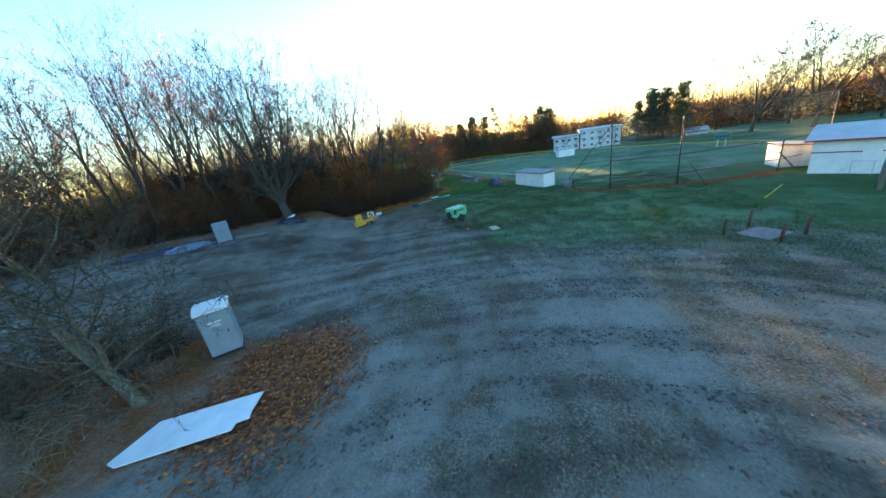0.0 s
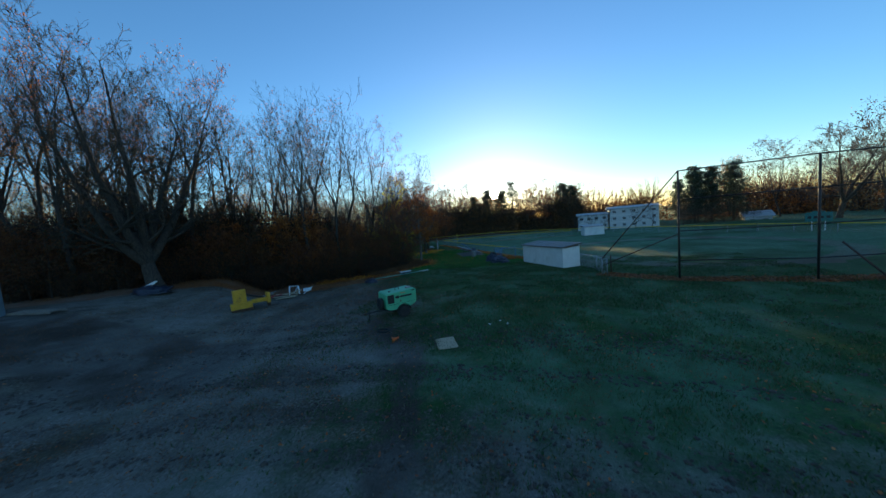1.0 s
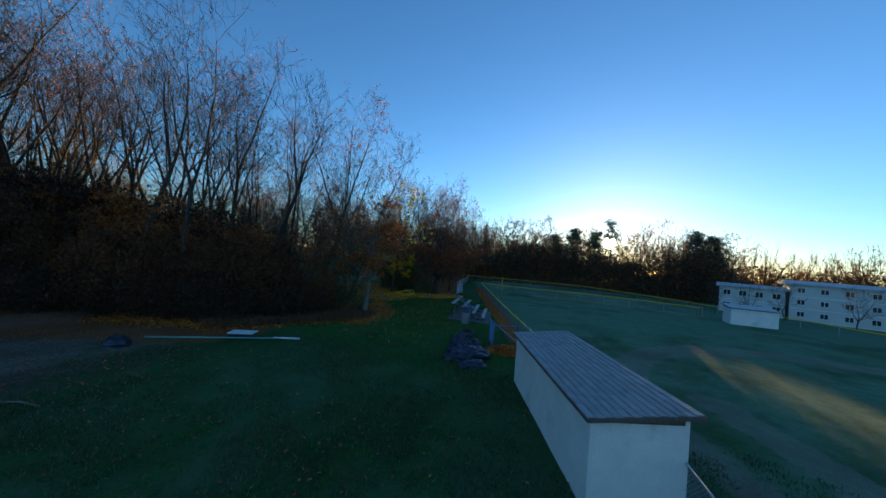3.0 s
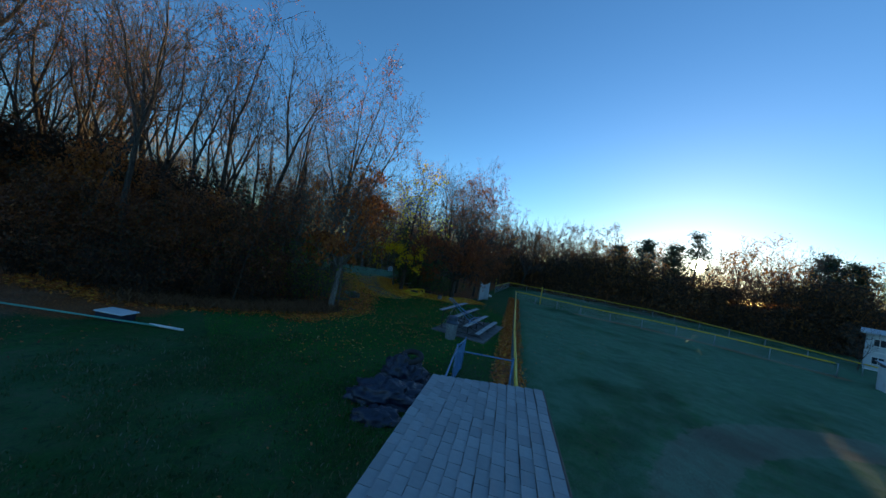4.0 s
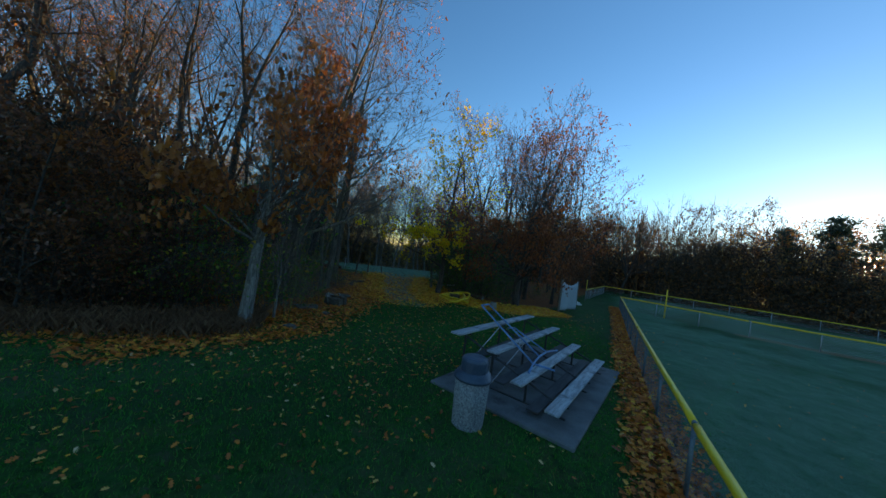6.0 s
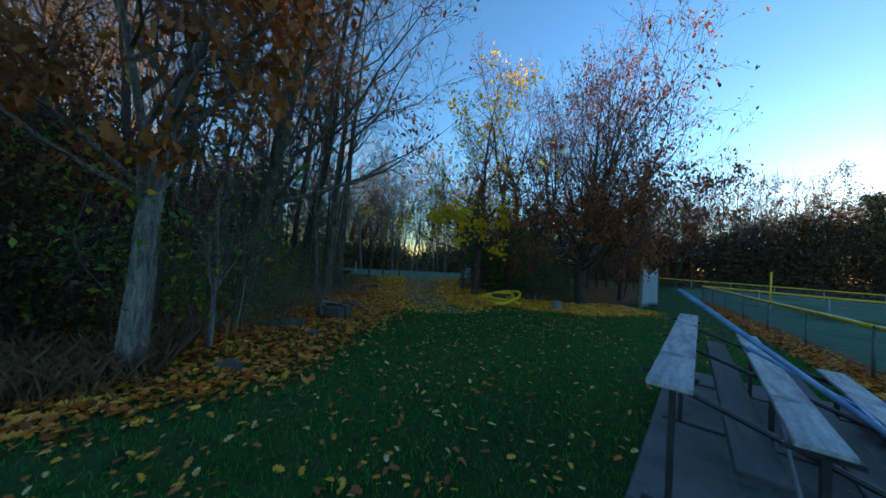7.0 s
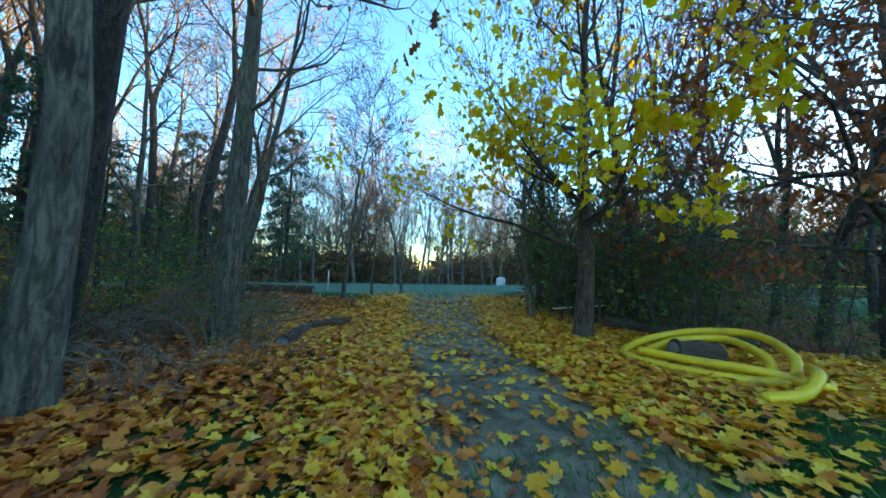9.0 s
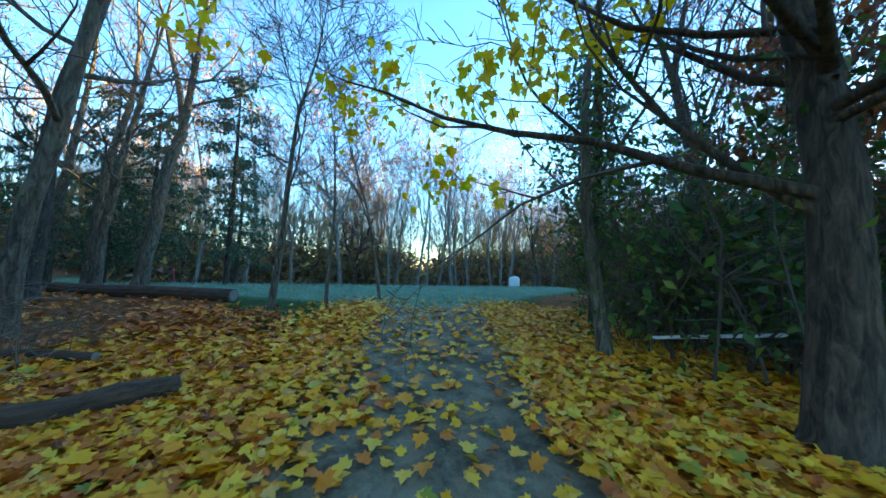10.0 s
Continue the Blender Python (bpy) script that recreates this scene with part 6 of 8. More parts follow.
for a, b in zip(bp, bp[1:]):
    for z in range(3):
        links(g, a - bo, b - bo, 0.03 + 2.13 * z, 2.16 + 2.13 * z, 0.16, 0.0024)
part("wire_mesh", g, M["black_steel"], bk)
w1, w2 = Vector((19.05, 49.5, 0)), Vector((18.36, 48.75, 0))
part("brace", G().tube([bp[0] - bo + Vector((0, 0, 6.42)), w2 - bo + Vector((0, 0, 1.15))], 0.036, 8), M["rust_steel"], bk, smooth=True)
part("brace", G().tube([bp[0] - bo + Vector((0, 0, 2.75)), w2 - bo + Vector((0, 0, 0.66))], 0.032, 8), M["rust_steel"], bk, smooth=True)
part("short_post", G().tube([w1 - bo + Vector((0, 0, -0.1)), w1 - bo + Vector((0, 0, 1.3))], 0.04, 8), M["rust_steel"], bk, smooth=True)
part("short_post", G().tube([w2 - bo + Vector((0, 0, -0.1)), w2 - bo + Vector((0, 0, 1.2))], 0.035, 8), M["galvanized"], bk, smooth=True)
for p_, q_ in ((Vector((28.9, 46.15, 0)), Vector((29.6, 44.2, 0))), (Vector((36.6, 47.7, 0)), Vector((37.4, 45.9, 0)))):
    part("brace", G().tube([p_ - bo + Vector((0, 0, 1.9)), q_ - bo + Vector((0, 0, -0.1))], 0.045, 8), M["rust_steel"], bk, smooth=True)

foul = solo("foul_pole", G().tube([(0, 0, -0.1), (0, 0, 2.2)], 0.05, 10), M["yellow_plastic"], pose(-2.7, 87.0, 0), "yellow foul pole standing at the outfield fence", "pole", smooth=True)
solo("fence_marker", G().tube([(0, 0, -0.1), (0, 0, 2.0)], 0.03, 8), M["yellow_plastic"], pose(-9.0, 86.0, 0), "thin yellow marker pole at the end of a fence", "pole", smooth=True)


# ---- dugouts ----
def dugout(m, length, depth, low, high, label, shingles=True):
    """Box shelter whose roof falls from the field side (own +y) to the back (own -y)."""
    ob = thing("dugout", m, label, "dugout", "dugouts")
    t = 0.05

    def wall(name, x0, x1, y0, y1, za, zb, lab=""):
        """Upright slab from (x0, y0) to (x1, y1), its top from za to zb."""
        g_ = G()
        d = Vector((x1 - x0, y1 - y0, 0)).normalized()
        nn = Vector((-d.y, d.x, 0)) * t * 0.5
        a, b = Vector((x0, y0, 0)), Vector((x1, y1, 0))
        vs = []
        for s in (-1, 1):
            vs += [a + nn * s + Vector((0, 0, -0.06)), b + nn * s + Vector((0, 0, -0.06)), b + nn * s + Vector((0, 0, zb)), a + nn * s + Vector((0, 0, za))]
        g_.add(vs, [(0, 1, 2, 3), (7, 6, 5, 4), (0, 4, 5, 1), (1, 5, 6, 2), (2, 6, 7, 3), (3, 7, 4, 0)])
        return part(name, g_, M["white_paint"], ob, lab)

    panels = max(2, round(length / 1.22))
    for i in range(panels):
        x0, x1 = length * i / panels + 0.002, length * (i + 1) / panels - 0.002
        wall("back_panel", x0, x1, 0, 0, low, low)
    wall("end_wall", 0.03, 0.03, 0.03, depth - 0.03, low - 0.1, low - 0.02)
    wall("end_wall", length - 0.03, length - 0.03, 0.03, depth - 0.03, low - 0.1, low - 0.02)
    for xx in (0.03, length - 0.03):
        wall("gable_board", xx, xx, 0.02, depth - 0.02, low, high - 0.04).data = G().add(
            [(xx - 0.02, 0.02, low - 0.1), (xx - 0.02, depth, low - 0.03), (xx - 0.02, depth, high - 0.05), (xx - 0.02, 0.02, low - 0.03),
             (xx + 0.02, 0.02, low - 0.1), (xx + 0.02, depth, low - 0.03), (xx + 0.02, depth, high - 0.05), (xx + 0.02, 0.02, low - 0.03)],
            [(0, 1, 2, 3), (7, 6, 5, 4), (0, 4, 5, 1), (1, 5, 6, 2), (2, 6, 7, 3), (3, 7, 4, 0)]).mesh("gable_board", M["old_board"])
    for i in range(4):
        xx = 0.05 + (length - 0.1) * i / 3
        part("front_post", G().box((xx, depth - 0.05, 0.5 * high - 0.05), (0.09, 0.09, high), ch=0.01), M["white_paint"], ob)
    part("front_rail", G().box((length / 2, depth - 0.05, 0.95), (length - 0.1, 0.05, 0.1), ch=0.01), M["white_paint"], ob)
    part("bench", G().box((length / 2, 0.35, 0.45), (length - 0.2, 0.3, 0.045), ch=0.01).box((0.6, 0.35, 0.2), (0.08, 0.28, 0.45)).box((length - 0.6, 0.35, 0.2), (0.08, 0.28, 0.45)), M["old_board"], ob)
    over = 0.14
    run = depth + 2 * over
    rise = (high - low) / depth * run
    slope = math.atan2(rise, run)
    sl = math.hypot(rise, run)
    z0 = low - (high - low) / depth * over + 0.03
    rm = Matrix.Translation((-over, -over, z0)) @ Matrix.Rotation(slope, 4, "X")
    W = length + 2 * over
    roof = part("roof", G().box((W / 2, sl / 2, -0.012), (W, sl, 0.024)), M["old_board"], ob, "shingled lean-to roof", m=rm)
    # edge boards in dark colour paint the shadow line under the roof's edge
    for nm, c, s in (("fascia", (W / 2, -0.012, -0.03), (W + 0.03, 0.024, 0.065)), ("fascia", (W / 2, sl + 0.012, -0.03), (W + 0.03, 0.024, 0.065)), ("fascia", (-0.012, sl / 2, -0.03), (0.024, sl, 0.065)), ("fascia", (W + 0.012, sl / 2, -0.03), (0.024, sl, 0.065))):
        part(nm, G().box(c, s, ch=0.004), M["old_board"], roof, "roof edge board, dark as the shadow line at the eave")
    if shingles:
        rows = 13
        ex = sl / rows
        tab, gp = 0.235, 0.004
        r = random.Random(9)

        def shingle_mesh(wd):
            e = wd / 2 - gp
            f = ex - 0.013
            return G().add([(-e, -0.006, 0.026), (e, -0.006, 0.026), (e, f, 0.010), (-e, f, 0.010), (-e, -0.006, 0.001), (e, -0.006, 0.001), (e, f, 0.001), (-e, f, 0.001)],
                           [(0, 1, 2, 3), (0, 4, 5, 1), (1, 5, 6, 2), (3, 7, 4, 0), (2, 6, 7, 3)]).mesh("shingle", M["shingle"])

        full, shared = shingle_mesh(tab), {}
        for i in range(rows):
            x = -(i % 2) * tab / 2
            while x < W - 0.03:
                a0, a1 = max(x, 0.0), min(x + tab, W)
                wd = round(a1 - a0, 3)
                if wd > 0.04:
                    if abs(wd - tab) < 0.002:
                        me_ = full
                    else:
                        if wd not in shared:
                            shared[wd] = shingle_mesh(wd)
                        me_ = shared[wd]
                    sh = part("shingle", me_, None, roof)
                    sh.matrix_basis = Matrix.Translation(((a0 + a1) / 2, ex * i + r.gauss(0, 0.003), 0.002 + r.uniform(0, 0.004))) @ Matrix.Rotation(r.gauss(0, 0.008), 4, "Z")
                x += tab
    else:
        part("roof_sheet", G().box((W / 2, sl / 2, 0.008), (W - 0.02, sl - 0.02, 0.012)), M["roof_grey"], roof)
    return ob


DUG_L = 5.85
dugout(facing(16.0 - 0.585 * DUG_L, 52.0 + 0.811 * DUG_L, 0.585, -0.811), DUG_L, 1.74, 1.74, 1.93, "white-painted plywood dugout with a grey shingled lean-to roof")
dugout(facing(22.0, 88.2, 0.97, 0.24), 3.6, 1.8, 1.65, 1.9, "white dugout across the field with a pale roof", False)

# ---- bleachers ----
bl = thing("bleachers", facing(4.43, 63.97, -0.43, 0.903), "small four-row bleachers with weathered planks on black steel", "bleachers")
# own x: along the seats, own y: towards the back


def plank(name, x0, ln, y, z, wd, mat, tilt=0.0):
    r = random.Random(int(100 * z + 10 * y + 77))
    mm = Matrix.Translation((x0 + ln / 2, y, z)) @ Matrix.Rotation(r.gauss(0, 0.012) + tilt, 4, "Z") @ Matrix.Rotation(r.gauss(0, 0.01), 4, "X")
    return part(name, G().box((0, 0, 0), (ln, wd, 0.042), ch=0.008), M[mat], bl, m=mm)


SEATS = [(-2.34, 0.34, -0.15), (-1.66, 0.58, -0.1), (-0.86, 0.83, 0.40), (-0.12, 1.09, 0.0)]
for yy, zz, sh in SEATS:
    plank("seat_plank", sh, 4.4, yy, zz, 0.25, "seat_plank")
for yy, zz in ((-1.95, 0.17), (-1.26, 0.42), (-0.52, 0.68)):
    plank("foot_plank", 0.0 + 0.1 * zz, 4.4, yy, zz, 0.24, "foot_plank")
for xx in (0.45, 2.2, 3.95):
    fr = part("support_frame", G().box((xx, -1.2, 0.055), (0.05, 2.5, 0.05), ch=0.006), M["black_steel"], bl, "black steel angle frame")
    for yy, zz, sh in SEATS:
        part("leg", G().box((xx, yy, zz / 2 + 0.02), (0.045, 0.045, zz - 0.06), ch=0.005), M["black_steel"], fr)
        part("bracket", G().box((xx, yy + 0.02, zz - 0.04), (0.045, 0.34, 0.035), ch=0.005), M["black_steel"], fr)
    part("sloped_bar", G().tube([(xx + 0.03, -2.4, 0.24), (xx + 0.03, -0.1, 0.98)], 0.022, 6), M["black_steel"], fr)
for a, b in (((0.45, -0.1, 0.12), (2.2, -0.1, 0.97)), ((2.2, -0.1, 0.97), (3.95, -0.1, 0.12)), ((0.45, -0.85, 0.1), (2.2, -0.85, 0.74))):
    part("cross_brace", G().tube([a, b], 0.014, 6), M["galvanized"], bl)
solo("concrete_slab", G().box((0, 0, 0), (5.1, 2.95, 0.12), ch=0.02), M["concrete"], facing(4.43, 63.97, -0.43, 0.903) @ pose(2.22, -1.33, 0.0), "worn concrete slab under bleachers", "slab", kind="structure")

# loose rail panel lying against the seats
rail = thing("loose_rail_panel", facing(4.43, 63.97, -0.43, 0.903), "frosted steel rail panel fallen across the bleachers", "rail panel")
top_l, top_r, bot_l, bot_r = Vector((0.95, -0.14, 1.66)), Vector((1.40, -0.10, 1.65)), Vector((1.15, -1.50, 0.64)), Vector((1.75, -1.42, 0.66))
for a, b in ((top_l, top_r), (top_l, bot_l), (top_r, bot_r)):
    part("tube", G().tube([a, b], 0.021, 8), M["frosty_blue"], rail, smooth=True)
in_a, in_b = Vector((1.95, -0.62, 1.12)), Vector((2.25, -1.42, 0.68))
part("tube", G().tube([Vector((1.6, -0.62, 1.14)), in_a], 0.018, 8), M["frosty_blue"], rail, smooth=True)
part("tube", G().tube([in_a, in_b], 0.018, 8), M["frosty_blue"], rail, smooth=True)
part("foot_tube", G().tube([Vector((0.6, -1.62, 0.62)), bot_l, bot_r, in_b, Vector((2.9, -1.5, 0.62))], 0.024, 8), M["frosty_blue"], rail, smooth=True)
part("foot_tube", G().tube([bot_l, Vector((1.25, -1.95, 0.62))], 0.022, 8), M["frosty_blue"], rail, smooth=True)
g = G()
for i in range(1, 16):
    f = i / 16
    g.tube([top_l.lerp(bot_l, f), top_r.lerp(bot_r, f)], 0.0022, 3, False)
for i in range(1, 7):
    f = i / 7
    g.tube([top_l.lerp(top_r, f), bot_l.lerp(bot_r, f)], 0.0022, 3, False)
part("wire_mesh", g, M["black_steel"], rail)

# ---- litter bin ----
bin_ = thing("litter_bin", pose(5.98, 63.6, gz(5.98, 63.6), 0, 0, 200) @ Matrix.Diagonal((0.92, 0.92, 0.97, 1)), "exposed-aggregate concrete litter bin with a dark blue dome lid", "litter bin")
prof, nseg = [], 28
g = G()
for h_, r_ in ((-0.05, 0.28), (0.03, 0.285), (0.4, 0.30), (0.80, 0.315)):
    for k in range(nseg):
        w = 2 * math.pi * k / nseg
        rr = r_ * (1 + 0.035 * math.cos(8 * w))
        g.v.append((rr * math.cos(w), rr * math.sin(w), h_))
for i in range(3):
    for k in range(nseg):
        g.f.append((i * nseg + k, i * nseg + (k + 1) % nseg, (i + 1) * nseg + (k + 1) % nseg, (i + 1) * nseg + k))
g.f.append(tuple(3 * nseg + k for k in range(nseg)))
part("body", g, M["aggregate"], bin_, "pebbled concrete body", True)
lid = part("lid", G().lathe([(0.345, 0.80), (0.365, 0.82), (0.355, 0.86), (0.335, 0.87), (0.325, 0.90), (0.30, 0.92), (0.29, 0.94)], 32), M["dome_blue"], bin_, "moulded dark blue plastic rim", True)
part("dome", G().lathe([(0.255, 0.935), (0.25, 1.12), (0.235, 1.15), (0.20, 1.17), (0.13, 1.185), (0.02, 1.19)], 12), M["dome_blue"], lid)
part("opening", G().box((0.0, -0.246, 1.03), (0.30, 0.03, 0.15), ch=0.01), M["dark_grille"], lid, "dark opening")


# ---- compressor trailer ----
gen = thing("compressor_trailer", facing(7.05, 39.2, 0.64, 0.77) @ Matrix.Diagonal((1.02, 1.02, 1.0, 1)), "light green towable air compressor on two wheels", "trailer")
# own x: to the rear, own y: away from the lot
prof = [(-0.60, 0.52), (-0.40, 0.44), (-0.25, 0.44), (0.60, 0.44), (0.95, 0.62), (1.0, 0.80), (1.0, 1.30), (0.96, 1.34), (-0.52, 1.30), (-0.60, 1.24)]
g = G()
k = len(prof)
for yy in (-0.56, 0.56):
    g.v += [(x, yy, z) for x, z in prof]
g.f += [tuple(range(k)), tuple(range(2 * k - 1, k - 1, -1))]
g.f += [(i, k + i, k + (i + 1) % k, (i + 1) % k) for i in range(k)]
body = part("body", g, M["green_paint"], gen, "green enamelled steel canopy")
bv = body.modifiers.new("round", "BEVEL")
bv.width, bv.segments, bv.limit_method = 0.03, 2, "ANGLE"
part("skirt_seam", G().box((0.20, -0.563, 0.72), (1.5, 0.006, 0.012)), M["dark_grille"], body)
part("grille", G().box((-0.38, -0.566, 1.0), (0.34, 0.012, 0.42), ch=0.004), M["dark_grille"], body, "black louvred grille")
for i in range(7):
    part("slat", G().box((-0.38, -0.575, 0.83 + 0.056 * i), (0.32, 0.012, 0.014)), M["black_steel"], body)
part("emblem", G().lathe([(0.12, -0.003), (0.12, 0.003)], 24), M["sticker_dark"], body, "dark oval emblem", m=Matrix.Translation((-0.04, -0.566, 1.06)) @ Matrix.Rotation(radians(90), 4, "X") @ Matrix.Diagonal((1, 0.62, 1, 1)))
part("name_bar", G().box((0.43, -0.566, 1.06), (0.62, 0.006, 0.09), ch=0.002), M["sticker_dark"], body, "dark lettering bar")
part("red_bar", G().box((0.25, -0.566, 1.24), (0.26, 0.006, 0.03)), M["orange_plastic"], body)
part("number_bar", G().box((0.82, -0.566, 1.27), (0.18, 0.006, 0.045)), M["sticker_dark"], body)
part("latch", G().box((0.12, -0.572, 0.84), (0.06, 0.02, 0.09), ch=0.006), M["old_board"], body)
part("tail_light", G().box((0.99, -0.45, 0.72), (0.03, 0.12, 0.07), ch=0.006), M["red_paint"], body)
part("exhaust_box", G().box((0.72, -0.2, 1.39), (0.26, 0.16, 0.10), ch=0.02), M["galvanized"], body, "small steel exhaust box")
part("lifting_eye", G().tube([(0.1, 0, 1.32), (0.1, 0, 1.42), (0.2, 0, 1.46), (0.3, 0, 1.42), (0.3, 0, 1.32)], 0.015, 6), M["black_steel"], body)
part("filler_cap", G().lathe([(0.06, 1.31), (0.06, 1.35), (0.03, 1.36)], 12, (-0.3, -0.2, 0)), M["black_steel"], body)
for sy in (-1, 1):
    wm = Matrix.Translation((0.24, sy * 0.63, 0.31)) @ Matrix.Rotation(radians(90), 4, "X")
    wh = part("wheel", G().lathe([(0.19, -0.085), (0.27, -0.09), (0.305, -0.06), (0.31, 0), (0.305, 0.06), (0.27, 0.09), (0.19, 0.085)], 28), M["rubber"], gen, "black tyre", True, wm)
    rim = part("rim", G().lathe([(0.195, -0.07), (0.2, -0.085), (0.17, -0.06), (0.06, -0.055), (0.05, -0.075), (0.05, 0.075), (0.06, 0.055), (0.17, 0.06), (0.2, 0.085), (0.195, 0.07)], 28), M["rim"], wh, "white steel rim", True)
    for q in range(5):
        w = 2 * math.pi * q / 5
        for zz in (-0.066, 0.066):
            part("rim_hole", G().lathe([(0.025, zz - 0.004), (0.025, zz + 0.004)], 10, (0.115 * math.cos(w), 0.115 * math.sin(w), 0)), M["dark_grille"], wh)
    fen = G()
    for q in range(9):
        w = math.pi * (0.06 + 0.88 * q / 8)
        for dy in (-0.11, 0.11):
            fen.v.append((0.24 + 0.37 * math.cos(w), sy * 0.63 + dy, 0.31 + 0.37 * math.sin(w)))
    fen.f += [(2 * q, 2 * q + 1, 2 * q + 3, 2 * q + 2) for q in range(8)]
    ff = part("fender", fen, M["black_steel"], gen, "black fender")
    sol = ff.modifiers.new("thick", "SOLIDIFY")
    sol.thickness = 0.012
part("axle", G().tube([(0.24, -0.6, 0.31), (0.24, 0.6, 0.31)], 0.03, 8), M["black_steel"], gen)
part("drawbar", G().tube([(-0.3, 0.0, 0.46), (-0.9, 0.0, 0.44), (-1.5, 0.0, 0.40)], 0.04, 8), M["black_steel"], gen)
part("drawbar", G().tube([(-0.4, -0.4, 0.46), (-1.1, 0.0, 0.43)], 0.03, 6), M["black_steel"], gen)
part("spare_wheel", G().lathe([(0.12, -0.085), (0.26, -0.09), (0.30, -0.05), (0.30, 0.05), (0.26, 0.09), (0.12, 0.085)], 24), M["rubber"], gen, "black spare tyre", True, Matrix.Translation((-0.74, -0.05, 0.76)) @ Matrix.Rotation(radians(90), 4, "Y"))
part("jack_stand", G().tube([(-1.35, 0, 0.5), (-1.35, 0, 0.02)], 0.025, 8).box((-1.35, 0, 0.02), (0.14, 0.14, 0.02)), M["black_steel"], gen)
part("hitch", G().box((-1.55, 0, 0.40), (0.16, 0.09, 0.08), ch=0.02), M["rust_steel"], gen)


# ---- things on the lot ----
def rough_sheet(w, h, nx_, ny_, amp, seed, thick=0.012):
    r = np.random.default_rng(seed)
    g_ = G()
    for s in (0, 1):
        for j in range(ny_ + 1):
            for i in range(nx_ + 1):
                x, y = w * (i / nx_ - 0.5), h * (j / ny_ - 0.5)
                g_.v.append((x, y, amp * (lattice(np.array(x * 2.1), np.array(y * 2.1), seed) - 0.3) + s * thick))
    q = (nx_ + 1) * (ny_ + 1)
    for j in range(ny_):
        for i in range(nx_):
            a = j * (nx_ + 1) + i
            g_.f += [(a, a + nx_ + 1, a + nx_ + 2, a + 1), (q + a, q + a + 1, q + a + nx_ + 2, q + a + nx_ + 1)]
    rim_ = [i for i in range(nx_)] + [j * (nx_ + 1) + nx_ for j in range(ny_)] + [ny_ * (nx_ + 1) + nx_ - i for i in range(nx_)] + [(ny_ - j) * (nx_ + 1) for j in range(ny_)]
    for a, b in zip(rim_, rim_[1:] + rim_[:1]):
        g_.f.append((a, b, q + b, q + a))
    return g_


def crumpled(seed, rx, ry, rz, n_=26, rough=0.28, folds=5):
    """A heap of crumpled sheet, dragged over the ground."""
    g_ = G()
    rows = 12 if n_ < 50 else 26
    for j in range(rows + 1):
        a = 0.5 * math.pi * j / rows
        for i in range(n_):
            w = 2 * math.pi * i / n_
            v = Vector((math.cos(w) * math.cos(a), math.sin(w) * math.cos(a), math.sin(a)))
            k_ = 1 + rough * (noise.noise(v * folds + Vector((seed, 0, 0))) + 0.6 * noise.noise(v * folds * 2.3 + Vector((0, seed, 0)))) + 0.5 * rough * (0.35 - abs(noise.noise(v * folds * 1.6 + Vector((seed, seed, 3))))) * 2
            g_.v.append((v.x * rx * k_, v.y * ry * k_, max(v.z * rz * k_ - 0.02, -0.02)))
    for j in range(rows):
        for i in range(n_):
            g_.f.append((j * n_ + i, j * n_ + (i + 1) % n_, (j + 1) * n_ + (i + 1) % n_, (j + 1) * n_ + i))
    return g_


# portable toilet
pt = thing("portable_toilet", facing(0.36, 20.31, 0.70, 0.714, gz(0.36, 20.31)), "grey plastic portable toilet with a pale arched roof", "portable toilet")
g = G().box((0, 0, 1.04), (1.12, 1.12, 2.0), ch=0.05)
cab = part("cabin", g, M["potty_grey"], pt, "grey moulded plastic cabin")
for sx in (-1, 1):
    for i in range(5):
        part("rib", G().box((sx * 0.565, -0.36 + 0.18 * i, 1.05), (0.03, 0.06, 1.7), ch=0.012), M["potty_grey"], cab)
for i in range(5):
    part("rib", G().box((-0.36 + 0.18 * i, 0.565, 1.05), (0.06, 0.03, 1.7), ch=0.012), M["potty_grey"], cab)
dr = part("door", G().box((0.0, -0.575, 1.02), (0.82, 0.035, 1.82), ch=0.012), M["potty_grey"], pt, "closed grey door")
part("door_panel", G().box((0.0, -0.598, 0.62), (0.60, 0.02, 0.8), ch=0.01), M["potty_grey"], dr)
for k_, (zz, wd) in enumerate(((1.58, 0.46), (1.47, 0.30), (1.40, 0.40))):
    part("sign_bar", G().box((0.0, -0.599, zz), (wd, 0.008, 0.06 if k_ == 0 else 0.03)), M["white_paint"], dr, "pale sign lettering bar")
part("handle", G().box((0.33, -0.605, 1.05), (0.04, 0.03, 0.16), ch=0.008), M["dark_grille"], dr)
part("base_skid", G().box((0, 0, 0.03), (1.2, 1.2, 0.1), ch=0.02), M["dark_grille"], pt)
g = G()
for j in range(9):
    a = math.pi * j / 8
    for xx, dr_ in ((-0.6, 0.0), (-0.55, 0.04), (0.55, 0.04), (0.6, 0.0)):
        g.v.append((xx, -0.61 * math.cos(a), 2.02 + (0.24 + dr_) * math.sin(a)))
for j in range(8):
    for i in range(3):
        g.f.append((4 * j + i, 4 * j + i + 1, 4 * j + i + 5, 4 * j + i + 4))
g.f.append(tuple(4 * j for j in range(9)))
g.f.append(tuple(4 * j + 3 for j in range(8, -1, -1)))
g.f.append((0, 32, 35, 3))
part("roof", g, M["potty_roof"], pt, "pale translucent arched roof", False)
part("vent_pipe", G().tube([(0.4, 0.4, 2.0), (0.4, 0.4, 2.42)], 0.05, 10), M["potty_grey"], pt, smooth=True)

